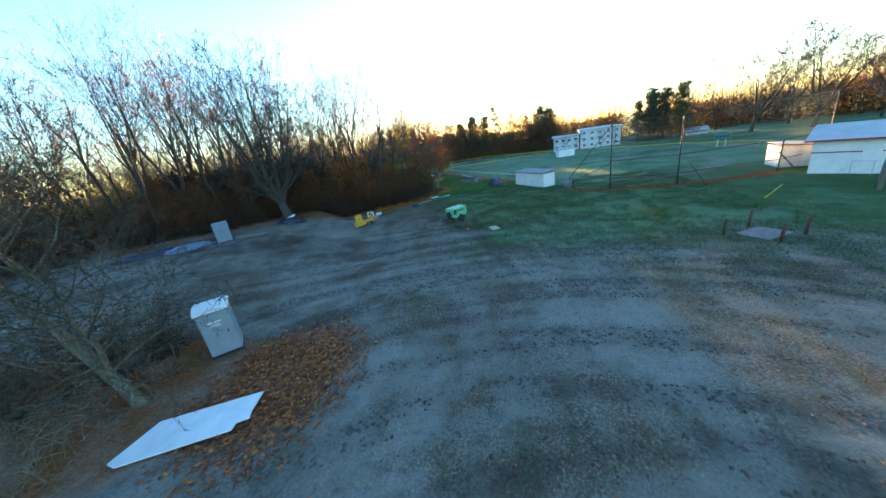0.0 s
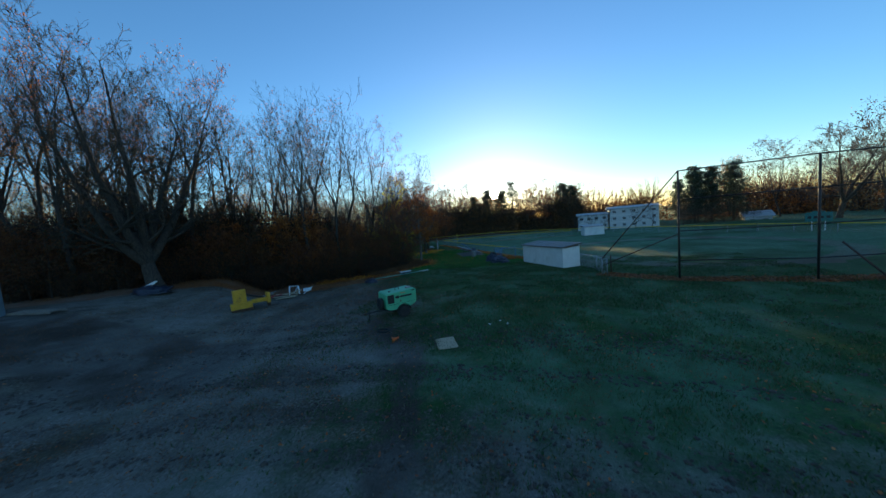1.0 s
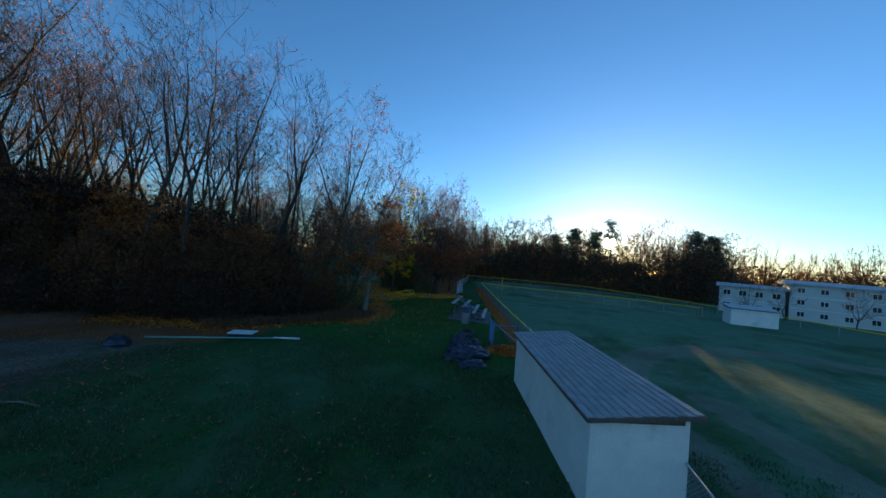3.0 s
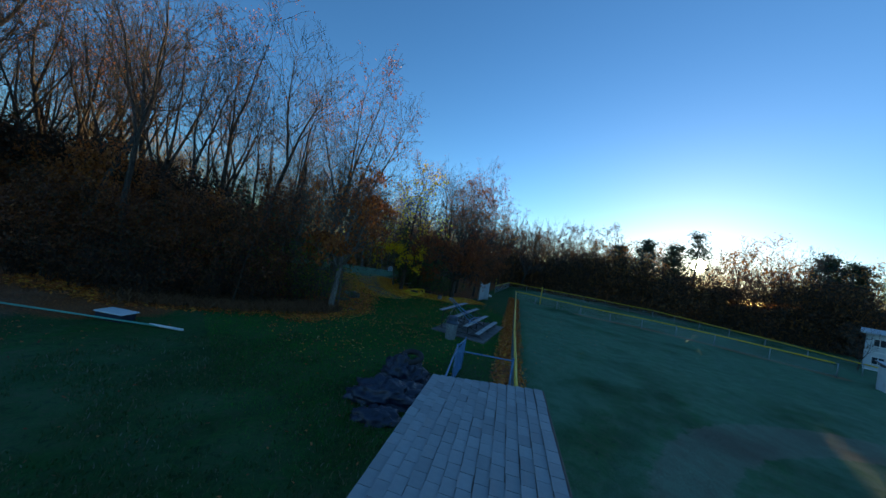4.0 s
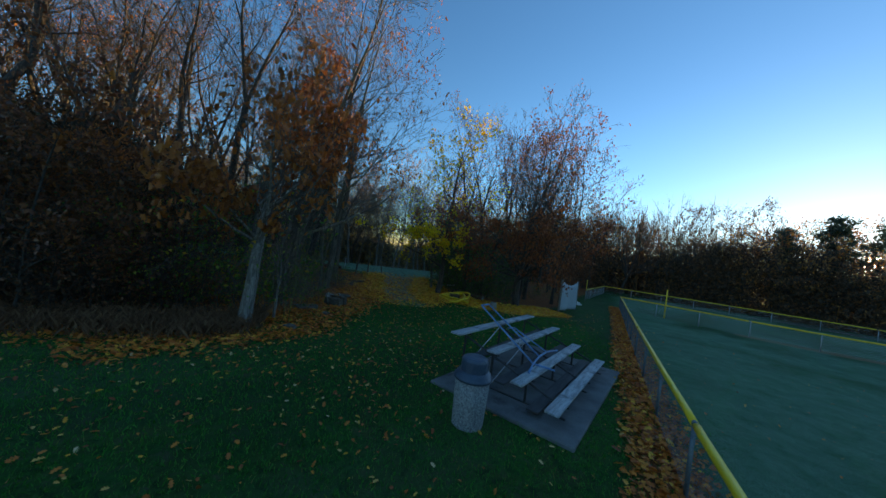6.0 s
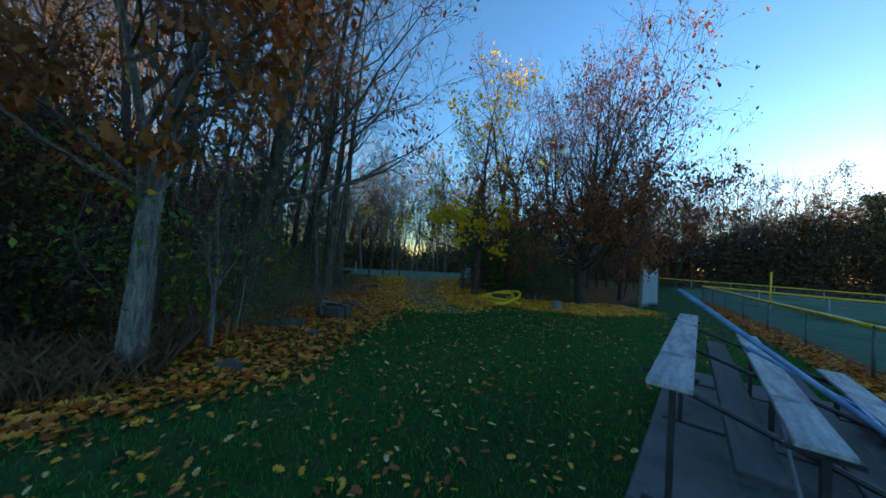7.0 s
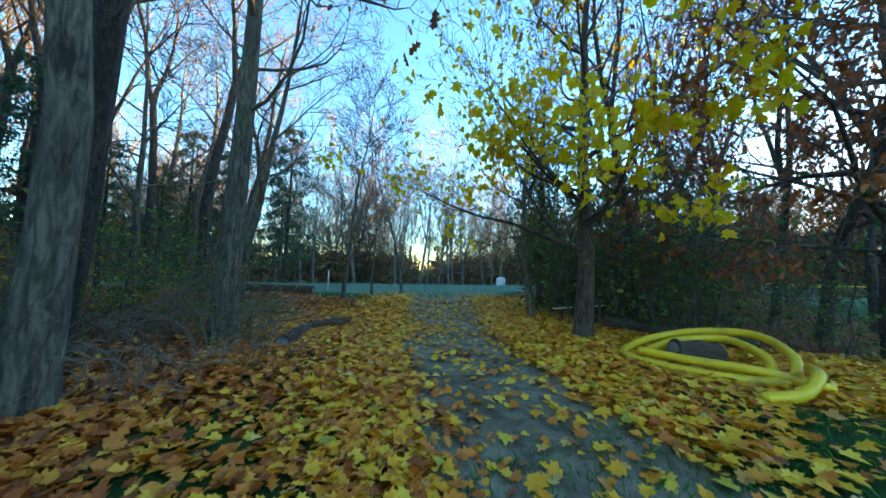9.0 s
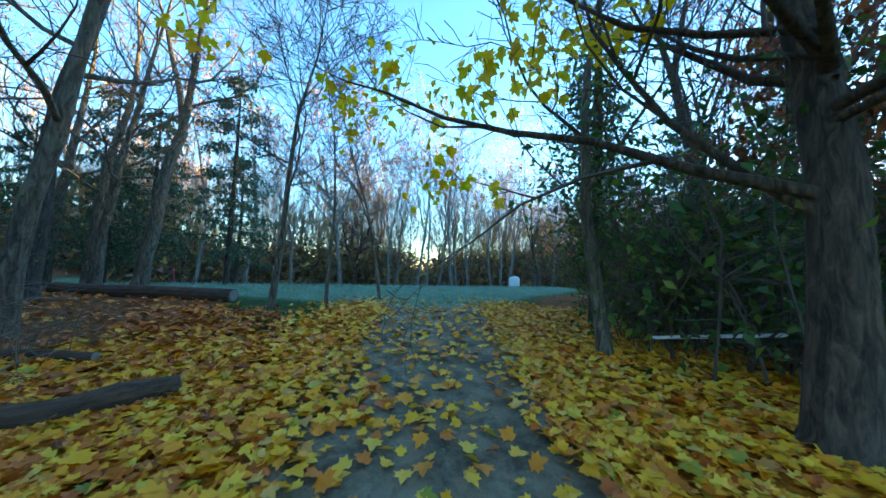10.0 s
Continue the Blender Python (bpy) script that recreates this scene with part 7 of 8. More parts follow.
# long white panel lying in the leaves
g = G()
outl = [(-1.55, -0.45), (-1.3, -0.62), (1.35, -0.52), (1.40, -0.30), (1.72, -0.28), (1.70, 0.02), (1.80, 0.62), (-0.95, 0.60)]
k = len(outl)
for zz in (0.0, 0.05):
    g.v += [(x, y, zz + 0.06 * max(0, x) + 0.05 * max(0, y)) for x, y in outl]
g.f += [tuple(range(k - 1, -1, -1)), tuple(range(k, 2 * k))] + [(i, (i + 1) % k, k + (i + 1) % k, k + i) for i in range(k)]
solo("discarded_sign", g, M["white_plastic"], facing(2.85, 16.5, 0.90, 0.43, gz(2.85, 16.5) + 0.05) @ Matrix.Diagonal((1.14, 1.14, 1.0, 1)), "large white plastic panel with notched end lying on leaves", "panel")

# four posts round a concrete pad
for px, py, tl in ((24.13, 31.24, 0.03), (25.97, 32.47, 0.05), (25.83, 29.82, 0.06), (27.43, 30.71, 0.09)):
    solo("bollard_post", G().tube([(0, 0, -0.1), (tl, tl * 0.3, 0.98)], 0.075, 10), M["rust_steel"], pose(px, py, gz(px, py)), "short dark rusted steel post by a concrete pad", "post", "posts round the pad", smooth=True)
solo("concrete_pad", G().box((0, 0, 0), (1.9, 1.5, 0.16), ch=0.02), M["concrete"], facing(25.85, 31.05, 0.86, 0.5), "square concrete pad sunk in grass", "slab", kind="structure")

# utility pole
up = thing("utility_pole", pose(36.3, 38.2, 0, 0, 2), "weathered wooden utility pole", "pole")
part("shaft", G().tube([(0, 0, -0.3), (0.1, 0, 9.0)], [0.17, 0.12], 12), M["grey_wood"], up, smooth=True)
part("crossarm", G().box((0.1, 0, 8.4), (2.2, 0.11, 0.13), ch=0.01), M["grey_wood"], up)
solo("line_stake", G().tube([(0, 0, 0.03), (3.3, 3.6, 0.05)], 0.03, 6), M["yellow_plastic"], pose(30.3, 38.4, gz(30.3, 38.4)), "long yellow pole lying on the grass", "pole", smooth=True)

# tarps, panel and rack beside the wood
solo("blue_tarp", crumpled(3, 1.7, 0.75, 0.42, 30, 0.25, 3), M["tarp_blue"], facing(-14.6, 30.6, 0.62, 0.78, gz(-14.6, 30.6)), "pale blue tarp over a low heap by the trees", "tarp", smooth=True)
solo("dark_tarp", crumpled(8, 2.4, 0.9, 0.5, 30, 0.3, 3), M["tarp"], facing(-16.9, 29.2, 0.66, 0.75, gz(-16.9, 29.2)), "black tarp spread over a low heap", "tarp", smooth=True)
pn = thing("metal_cabinet", facing(-12.6, 32.4, 0.61, 0.79, gz(-12.6, 32.4)), "pale blue-grey metal cabinet standing at the trees", "cabinet")
part("body", G().box((0, 0, 0.85), (1.15, 0.45, 1.75), ch=0.02), M["cabinet_blue"], pn)
part("door", G().box((0, -0.235, 0.87), (1.05, 0.02, 1.6), ch=0.006), M["cabinet_blue"], pn)
part("handle", G().box((0.42, -0.255, 0.9), (0.03, 0.03, 0.16), ch=0.006), M["galvanized"], pn)

rk = thing("slatted_rack", facing(-10.6, 33.4, 0.99, 0.14, gz(-10.6, 33.4)), "low weathered slatted rack lying on dirt", "rack")
for yy in (-0.3, 0.3):
    part("rail", G().box((0, yy, 0.06), (3.0, 0.06, 0.08), ch=0.01), M["grey_wood"], rk)
slat = G().box((0, 0, 0.12), (0.09, 0.75, 0.035), ch=0.006).mesh("slat", M["grey_wood"])
for i in range(11):
    part("slat", slat, None, rk, m=Matrix.Translation((-1.4 + 0.28 * i, 0, 0)))

# heap under the broad tree
hp = thing("scrap_heap", pose(-10.0, 38.0, gz(-10.0, 38.0)), "dark scrap heap with pale sticks under a tree", "heap")
part("heap", crumpled(12, 1.5, 0.7, 0.5, 26, 0.35, 3), M["tarp"], hp, smooth=True)
for i in range(5):
    a = radians(20 + 30 * i)
    part("stick", G().tube([(-0.6 + 0.2 * i, -0.3, 0.35), (-0.2 + 0.3 * i + 0.6 * math.cos(a), 0.1, 0.75)], 0.03, 6), M["white_paint"], hp)

# yellow plough part
yl = thing("plough_attachment", facing(-2.2, 38.4, 0.5, 0.866, gz(-2.2, 38.4)), "yellow steel plough attachment standing on dirt", "machine part")
part("upright_plate", G().box((-0.35, 0.0, 0.78), (0.66, 0.26, 0.9), ch=0.03), M["yellow_steel"], yl)
part("base_box", G().box((-0.3, 0, 0.24), (1.05, 0.55, 0.46), ch=0.04), M["yellow_steel"], yl)
part("arm", G().box((0.68, 0, 0.42), (0.95, 0.4, 0.22), ch=0.03), M["yellow_steel"], yl)
part("end_cheek", G().box((1.1, 0, 0.5), (0.2, 0.5, 0.62), ch=0.04), M["yellow_steel"], yl)
part("foot", G().box((1.1, 0, 0.1), (0.16, 0.4, 0.22), ch=0.02), M["rust_steel"], yl)
part("blade_edge", G().box((-0.3, -0.29, 0.07), (1.1, 0.04, 0.14), ch=0.008), M["rust_steel"], yl)
part("hydraulic_ram", G().tube([(-0.1, 0.16, 0.9), (0.9, 0.12, 0.5)], 0.05, 10), M["black_steel"], yl, smooth=True)

# scrap boards
sb = thing("scrap_boards", facing(-3.2, 41.6, 0.75, 0.66, gz(-3.2, 41.6)), "heap of loose boards with red and cream paint", "lumber")
for i, (dx, dy, dz, rz_, ln, mt) in enumerate([(0.2, 0.0, 0.12, 8, 1.9, "plywood"), (0.5, 0.3, 0.2, -12, 1.6, "plywood"), (-0.5, 0.1, 0.22, 24, 1.4, "red_paint"), (0.0, -0.35, 0.06, -4, 2.1, "plywood"), (-0.3, 0.35, 0.10, 40, 1.5, "old_board"), (-0.9, 0.0, 0.15, -30, 1.2, "red_paint"), (0.9, 0.1, 0.3, 14, 1.1, "plywood"), (-1.5, 0.6, 0.12, 5, 2.2, "grey_wood"), (-1.2, 0.9, 0.2, 12, 1.9, "grey_wood")]):
    part("board", G().box((0, 0, 0), (ln, 0.24, 0.03), ch=0.005), M[mt], sb, m=Matrix.Translation((dx, dy, dz)) @ Matrix.Rotation(radians(rz_), 4, "Z") @ Matrix.Rotation(radians(4 - 2 * i), 4, "Y"))
bc = thing("broken_chair_frame", facing(-3.9, 43.9, 0.8, 0.6, gz(-3.9, 43.9)), "broken pale wooden chair frame on its side", "chair")
for a, b in (((-0.5, -0.2, 0.05), (-0.5, 0.1, 0.7)), ((-0.5, 0.1, 0.7), (0.1, 0.3, 0.62)), ((0.1, 0.3, 0.62), (0.2, -0.2, 0.05)), ((-0.3, 0.4, 0.05), (0.1, 0.3, 0.62)), ((0.5, -0.3, 0.06), (1.1, 0.0, 0.45)), ((0.7, 0.3, 0.06), (1.1, 0.0, 0.45))):
    d_ = Vector(b) - Vector(a)
    part("rail", G().box((0, 0, 0), (0.09, 0.05, d_.length), ch=0.008), M["white_paint"], bc, m=Matrix.Translation((Vector(a) + Vector(b)) / 2) @ d_.to_track_quat("Z", "Y").to_matrix().to_4x4())
part("seat", G().box((0.75, 0.0, 0.3), (0.6, 0.45, 0.04), Matrix.Rotation(0.35, 3, "X"), 0.008), M["white_plastic"], bc)

# hose ring, cone, plywood
g = G()
ring_ = [(0.28 * math.cos(2 * math.pi * i / 20), 0.2 * math.sin(2 * math.pi * i / 20), 0.035) for i in range(21)]
solo("hose_ring", g.tube(ring_, 0.035, 8, False), M["rubber"], pose(7.64, 36.85, gz(7.64, 36.85)), "black ring of hose lying on dirt", "hose", smooth=True)
cn = thing("traffic_cone", pose(8.67, 35.8, gz(8.67, 35.8), 0, 0, 35) @ Matrix.Diagonal((0.6, 0.6, 0.6, 1)), "orange traffic cone knocked over on dirt", "traffic cone")
part("cone", G().lathe([(0.13, 0.0), (0.12, 0.04), (0.035, 0.42), (0.02, 0.44)], 20), M["orange_plastic"], cn, smooth=True, m=Matrix.Translation((0, 0, 0.14)) @ Matrix.Rotation(radians(78), 4, "Y"))
part("cone_base", G().box((0, 0, 0), (0.32, 0.32, 0.03), ch=0.01), M["orange_plastic"], cn, m=Matrix.Translation((-0.02, 0, 0.16)) @ Matrix.Rotation(radians(78), 4, "Y"))
solo("plywood_sheet", rough_sheet(1.05, 0.72, 6, 4, 0.05, 4), M["plywood"], facing(10.9, 35.85, 0.45, -0.89, gz(10.9, 35.85) + 0.02), "warped plywood sheet lying on dead grass", "plywood")
for k_, (bx, by) in enumerate(((12.5, 38.6), (12.9, 38.2), (12.2, 38.1))):
    solo("crushed_can", G().tube([(0, 0, 0.02), (0.1, 0.02, 0.03)], [0.03, 0.024], 8), M["white_paint"], pose(bx, by, gz(bx, by), 0, 0, 70 * k_), "pale scrap of litter on the grass", "litter", "litter scraps")

# pipe with a dark heap and a box
solo("teal_pipe", G().tube([(0.05, 48.7, 0.14), (1.6, 50.8, 0.12), (3.2, 53.0, 0.08)], 0.032, 8), M["teal_pipe"], Matrix(), "long teal plastic pipe lying at the wood's edge", "pipe", smooth=True)
solo("pale_pipe_end", G().tube([(2.8, 52.5, 0.10), (3.5, 53.35, 0.08)], 0.045, 8), M["white_plastic"], Matrix(), "pale sleeve on a pipe's end", "pipe", smooth=True)
solo("black_sack", crumpled(20, 0.55, 0.38, 0.36, 24, 0.25, 3), M["tarp"], pose(0.3, 47.9, gz(0.3, 47.9)), "stuffed black sack on rough grass", "sack", smooth=True)
bx_ = thing("crate", facing(1.8, 51.6, 0.7, 0.7, gz(1.8, 51.6)), "black crate with a pale lid beside a pipe", "crate")
part("crate_body", G().box((0, 0, 0.13), (0.95, 0.5, 0.26), ch=0.02), M["tarp"], bx_)
part("crate_lid", G().box((0.02, 0, 0.28), (1.05, 0.58, 0.04), ch=0.012), M["white_plastic"], bx_)
solo("fallen_stick", G().tube([(0, 0, 0.03), (0.5, 0.1, 0.06), (1.1, 0.1, 0.03)], 0.025, 6), M["twig_pale"], pose(4.3, 45.5, gz(4.3, 45.5), 0, 0, 30), "pale stick on the grass", "stick", smooth=True)

# heap of tarps and a tyre behind the dugout
tp = thing("tarp_heap", pose(9.7, 57.7, 0), "crumpled dark blue tarp heap behind the dugout", "tarp")
part("tarp_fold", crumpled(5, 1.0, 0.65, 0.5, 60, 0.3, 2.6), M["tarp"], tp, m=facing(0.3, -0.2, 0.6, 0.8), smooth=True)
part("tarp_fold", crumpled(6, 0.75, 0.6, 0.68, 60, 0.3, 2.6), M["tarp"], tp, m=facing(-0.5, 0.9, 0.8, 0.6), smooth=True)
part("tarp_fold", crumpled(7, 0.6, 0.35, 0.26, 48, 0.3, 3), M["tarp"], tp, m=facing(1.0, -0.9, 0.5, 0.8), smooth=True)
ty = G()
ty.tube([(0.3 * math.cos(2 * math.pi * i / 24), 0.3 * math.sin(2 * math.pi * i / 24), 0) for i in range(25)], 0.09, 10, False)
part("tyre", ty, M["rubber"], tp, "old black tyre", True, pose(-0.5, 1.05, 0.74, 12, 8, 0))

# ---- things round the path ----
nt = thing("net_screen", pose(-3.55, 76.4, 0), "sagging pale net hung between two wooden posts", "net")
pa, pb = Vector((0, 0, 0)), Vector((-0.69, 2.36, 0))
for p_, hh in ((pa, 2.05), (pb, 2.0)):
    part("post", G().box(tuple(p_ + Vector((0, 0, hh / 2 - 0.05))), (0.11, 0.11, hh + 0.1), ch=0.012), M["grey_wood"], nt)
g = G()
cols, rws = 14, 8
for j in range(rws + 1):
    for i in range(cols + 1):
        f, h_ = i / cols, j / rws
        p_ = pa.lerp(pb, f)
        sag = 0.30 * 4 * f * (1 - f)
        z_ = 0.08 + h_ * (1.92 - sag)
        p2 = p_ + Vector((0.10 * math.sin(f * 9) * (1 - h_) + 0.08 * math.sin(3.1 * f), 0.05 * math.sin(7 * f), z_))
        g.v.append(tuple(p2))
for j in range(rws):
    for i in range(cols):
        a = j * (cols + 1) + i
        g.f.append((a, a + 1, a + cols + 2, a + cols + 1))
cl = part("net", g, M["net_cloth"], nt, "pale woven netting", True)
cl.modifiers.new("thick", "SOLIDIFY").thickness = 0.004

# coil of yellow drain hose round a log
hs = thing("drain_hose", pose(-5.6, 69.8, gz(-5.6, 69.8)), "coil of yellow corrugated drain hose on leaves", "hose")


def corrugated(pts, rad):
    """A ribbed tube along a smooth run of points."""
    fine = []
    P = [Vector(p_) for p_ in pts]
    for i in range(len(P) - 1):
        a0, a1, a2, a3 = P[max(i - 1, 0)], P[i], P[i + 1], P[min(i + 2, len(P) - 1)]
        for s in range(10):
            t = s / 10
            fine.append(0.5 * ((2 * a1) + (a2 - a0) * t + (2 * a0 - 5 * a1 + 4 * a2 - a3) * t * t + (3 * a1 - a0 - 3 * a2 + a3) * t ** 3))
    fine.append(P[-1])
    return G().tube(fine, [rad * (1.0 if i % 2 else 0.93) for i in range(len(fine))], 9)


part("hose_loop", corrugated([(0.75, 0.1, 0.1), (0.5, -0.22, 0.07), (0.0, -0.5, 0.06), (-0.55, -0.66, 0.06), (-0.95, -0.45, 0.07), (-0.93, 0.12, 0.24), (-0.52, 0.68, 0.42), (0.1, 0.95, 0.48), (0.62, 0.6, 0.34), (0.78, 0.2, 0.16)], 0.062), M["yellow_plastic"], hs, smooth=True)
part("hose_loop", corrugated([(-0.78, -0.32, 0.06), (-0.62, 0.25, 0.26), (-0.15, 0.66, 0.38), (0.38, 0.5, 0.28), (0.55, 0.18, 0.13), (0.3, -0.05, 0.07), (0.08, 0.06, 0.07)], 0.062), M["yellow_plastic"], hs, smooth=True)
part("hose_loop", corrugated([(-0.66, -0.5, 0.17), (-0.1, -0.34, 0.17), (0.5, -0.06, 0.18), (0.82, 0.16, 0.13), (1.0, 0.42, 0.07)], 0.060), M["yellow_plastic"], hs, smooth=True)
part("hose_end", corrugated([(0.86, 0.32, 0.27), (1.02, 0.0, 0.26), (1.02, -0.4, 0.12), (0.86, -0.78, 0.07)], 0.064), M["yellow_plastic"], hs, smooth=True)


def log_thing(name, label, x, y, ln, rad, turn, mat, z=None, tilt=0):
    ob = thing(name, pose(x, y, gz(x, y) + (rad * 0.8 if z is None else z), 0, tilt, turn), label, "log")
    pts = [(-ln / 2 + ln * i / 5, 0.02 * math.sin(3 * i + x), 0.015 * math.cos(2 * i)) for i in range(6)]
    part("stem", G().tube(pts, [rad * (1 + 0.06 * math.sin(4 * i + y)) for i in range(6)], 12), M[mat], ob, smooth=False)
    for e in (-1, 1):
        part("cut_end", G().lathe([(rad * 0.86, -0.004), (rad * 0.8, 0.006), (0.01, 0.008)], 12), M["grey_wood"], ob, m=Matrix.Translation((e * (ln / 2 + 0.002), 0, 0)) @ Matrix.Rotation(radians(90 * e), 4, "Y"))
    return ob


log_thing("log_section", "short hollow brown log amid coiled hose", -5.85, 69.95, 0.6, 0.2, 62, "rotten_wood")
log_thing("fallen_log", "fallen rotting log among yellow leaves", -9.95, 64.98, 0.9, 0.10, 122, "rotten_wood")
log_thing("fallen_log", "thick half-sunk rotting log in yellow leaves", -9.0, 64.35, 1.2, 0.13, 166, "rotten_wood", 0.02)
log_thing("fallen_log", "long dark fallen log behind the hose", -7.2, 71.7, 2.6, 0.15, 22, "rotten_wood")
log_thing("fallen_log", "dark fallen trunk at the meadow's edge", -16.2, 62.6, 4.5, 0.16, 65, "rotten_wood")
log_thing("fallen_log", "rotting log under the thicket", -11.4, 63.6, 1.6, 0.06, 70, "rotten_wood")
solo("tree_stump", G().lathe([(0.24, -0.1), (0.20, 0.06), (0.18, 0.34), (0.16, 0.36)], 14), M["grey_wood"], pose(-3.69, 71.3, gz(-3.69, 71.3)), "low grey tree stump", "stump")

# weathered split timber with a hook, plank, block and stones
tm = thing("timber_block", facing(-3.05, 62.6, 0.65, 0.76, gz(-3.05, 62.6)), "weathered split timber block with a bleached root and an iron ring", "timber")


def split_block(ln, wd, ht, seed):
    """A hewn block with uneven, splintered faces."""
    r = random.Random(seed)
    g_, nl, ring_ = G(), 9, 12
    for i in range(nl):
        for k in range(ring_):
            w = 2 * math.pi * k / ring_ + math.pi / ring_
            c, sn = math.cos(w), math.sin(w)
            q = max(abs(c), abs(sn)) ** 0.8
            jag = r.gauss(0, 0.006) + 0.012 * math.sin(5 * k + 0.7 * i)
            end = r.gauss(0, 0.012) if i in (0, nl - 1) else 0
            g_.v.append((ln * (i / (nl - 1) - 0.5) + end, (wd / 2 + jag) * c / q, ht / 2 + (ht / 2 + jag) * sn / q))
    for i in range(nl - 1):
        for k in range(ring_):
            g_.f.append((i * ring_ + k, i * ring_ + (k + 1) % ring_, (i + 1) * ring_ + (k + 1) % ring_, (i + 1) * ring_ + k))
    g_.f.append(tuple(reversed(range(ring_))))
    g_.f.append(tuple((nl - 1) * ring_ + k for k in range(ring_)))
    return g_


part("block", split_block(0.68, 0.27, 0.33, 3), M["split_wood"], tm, m=Matrix.Translation((0, -0.12, -0.02)))
part("block", split_block(0.62, 0.25, 0.37, 4), M["split_wood"], tm, m=Matrix.Translation((0.06, 0.15, -0.02)) @ Matrix.Rotation(0.07, 4, "Z"))
part("splinter", split_block(0.5, 0.05, 0.04, 5), M["rotten_wood"], tm, m=Matrix.Translation((0.0, 0.0, 0.33)) @ Matrix.Rotation(0.12, 4, "Z"))
part("root", G().tube([(-0.12, -0.27, 0.02), (-0.17, -0.28, 0.16), (-0.22, -0.24, 0.30), (-0.20, -0.16, 0.38), (-0.10, -0.08, 0.43), (0.0, 0.0, 0.44)], [0.022, 0.026, 0.03, 0.028, 0.022, 0.012], 8), M["bark_pale"], tm, "bleached curved root", smooth=True)
part("ring", G().tube([(0.02 + 0.085 * math.cos(w), 0.16 + 0.02 * math.sin(w), 0.40 + 0.055 * math.sin(w)) for w in [2 * math.pi * i / 12 for i in range(13)]], 0.014, 6, False), M["galvanized"], tm, "iron ring", smooth=True)
pk = thing("old_plank", facing(-2.2, 61.42, -0.12, 0.99, gz(-2.2, 61.42)), "old split grey plank in brown leaves", "plank")
part("plank", split_block(0.86, 0.26, 0.13, 7), M["split_wood"], pk)
part("split", split_block(0.7, 0.09, 0.09, 8), M["split_wood"], pk, m=Matrix.Translation((0.06, -0.19, 0)))
cb = thing("cinder_block", pose(-3.96, 62.45, gz(-3.96, 62.45) + 0.13, 0, 68, 23) @ Matrix.Rotation(radians(62), 4, "Z") @ Matrix.Scale(0.82, 4), "tipped pale cinder block in brown leaves", "block")
part("shell", G().box((0, -0.08, 0.1), (0.40, 0.035, 0.2), ch=0.004).box((0, 0.08, 0.1), (0.40, 0.035, 0.2), ch=0.004).box((-0.18, 0, 0.1), (0.035, 0.125, 0.2)).box((0.18, 0, 0.1), (0.035, 0.125, 0.2)).box((0, 0, 0.1), (0.035, 0.125, 0.2)), M["cinder"], cb)


def stone(x, y, s, seed):
    g_ = G()
    rows, cols = 13, 20
    for j in range(rows):
        a = math.pi * (j / (rows - 1) - 0.5)
        for i in range(cols):
            w = 2 * math.pi * i / cols
            v = Vector((math.cos(w) * math.cos(a), 0.75 * math.sin(w) * math.cos(a), 0.5 * math.sin(a)))
            off = Vector((seed, seed, 0))
            big, small = noise.noise(v * 1.6 + off), noise.noise(v * 5.0 + off)
            v *= s * (1 + 0.5 * big + 0.16 * abs(small) + 0.05 * noise.noise(v * 13 + off))
            v.z = min(v.z, s * (0.34 + 0.06 * small))
            g_.v.append(tuple(v))
    for j in range(rows - 1):
        for i in range(cols):
            g_.f.append((j * cols + i, j * cols + (i + 1) % cols, (j + 1) * cols + (i + 1) % cols, (j + 1) * cols + i))
    return solo("stone", g_, M["stone"], pose(x, y, gz(x, y) + 0.08 * s, 0, 0, 50 * seed), "grey-brown weathered stone half sunk in leaves", "stone", "stones by the wood")


for k_, (sx, sy, ss) in enumerate(((-4.75, 63.25, 0.27), (-4.57, 64.12, 0.15), (-1.44, 62.06, 0.18), (0.3, 60.9, 0.2))):
    stone(sx, sy, ss, k_ + 1)
solo("white_board", G().box((0, 0, 0), (1.3, 0.12, 0.03), ch=0.01), M["white_paint"], pose(-9.1, 71.1, gz(-9.1, 71.1) + 0.42, 0, -9, 38), "bleached white board propped in twigs", "board")
solo("prop_stick", G().tube([(0, 0, -0.05), (0.05, 0.02, 0.45)], 0.03, 6), M["rotten_wood"], pose(-8.85, 71.27, gz(-8.85, 71.2)), "short dark stick under a board", "stick")
solo("prop_stick", G().tube([(0, 0, -0.05), (-0.04, 0.02, 0.5)], 0.03, 6), M["rotten_wood"], pose(-9.45, 70.87, gz(-9.4, 70.8)), "short dark stick under a board", "stick")
solo("trail_marker", G().tube([(0, 0, -0.1), (0, 0, 0.9)], 0.03, 8), M["white_paint"], pose(-17.2, 65.2, gz(-17.2, 65.2)), "thin white marker post in frosty grass", "marker post", smooth=True)
for px, py in ((-19.2, 58.4), (-20.4, 61.7)):
    solo("pink_flag", G().tube([(0, 0, -0.1), (0, 0, 0.55)], 0.012, 6).box((0.06, 0, 0.5), (0.12, 0.01, 0.1)), M["pink"], pose(px, py, gz(px, py)), "pink survey flag in frosty grass", "flag", "survey flags")
solo("white_tank", G().lathe([(0.3, -0.1), (0.33, 0.05), (0.33, 0.55), (0.25, 0.66), (0.04, 0.7)], 18), M["white_plastic"], pose(-22.5, 77.6, gz(-22.5, 77.6)), "white tank beyond the thicket", "tank", smooth=True)
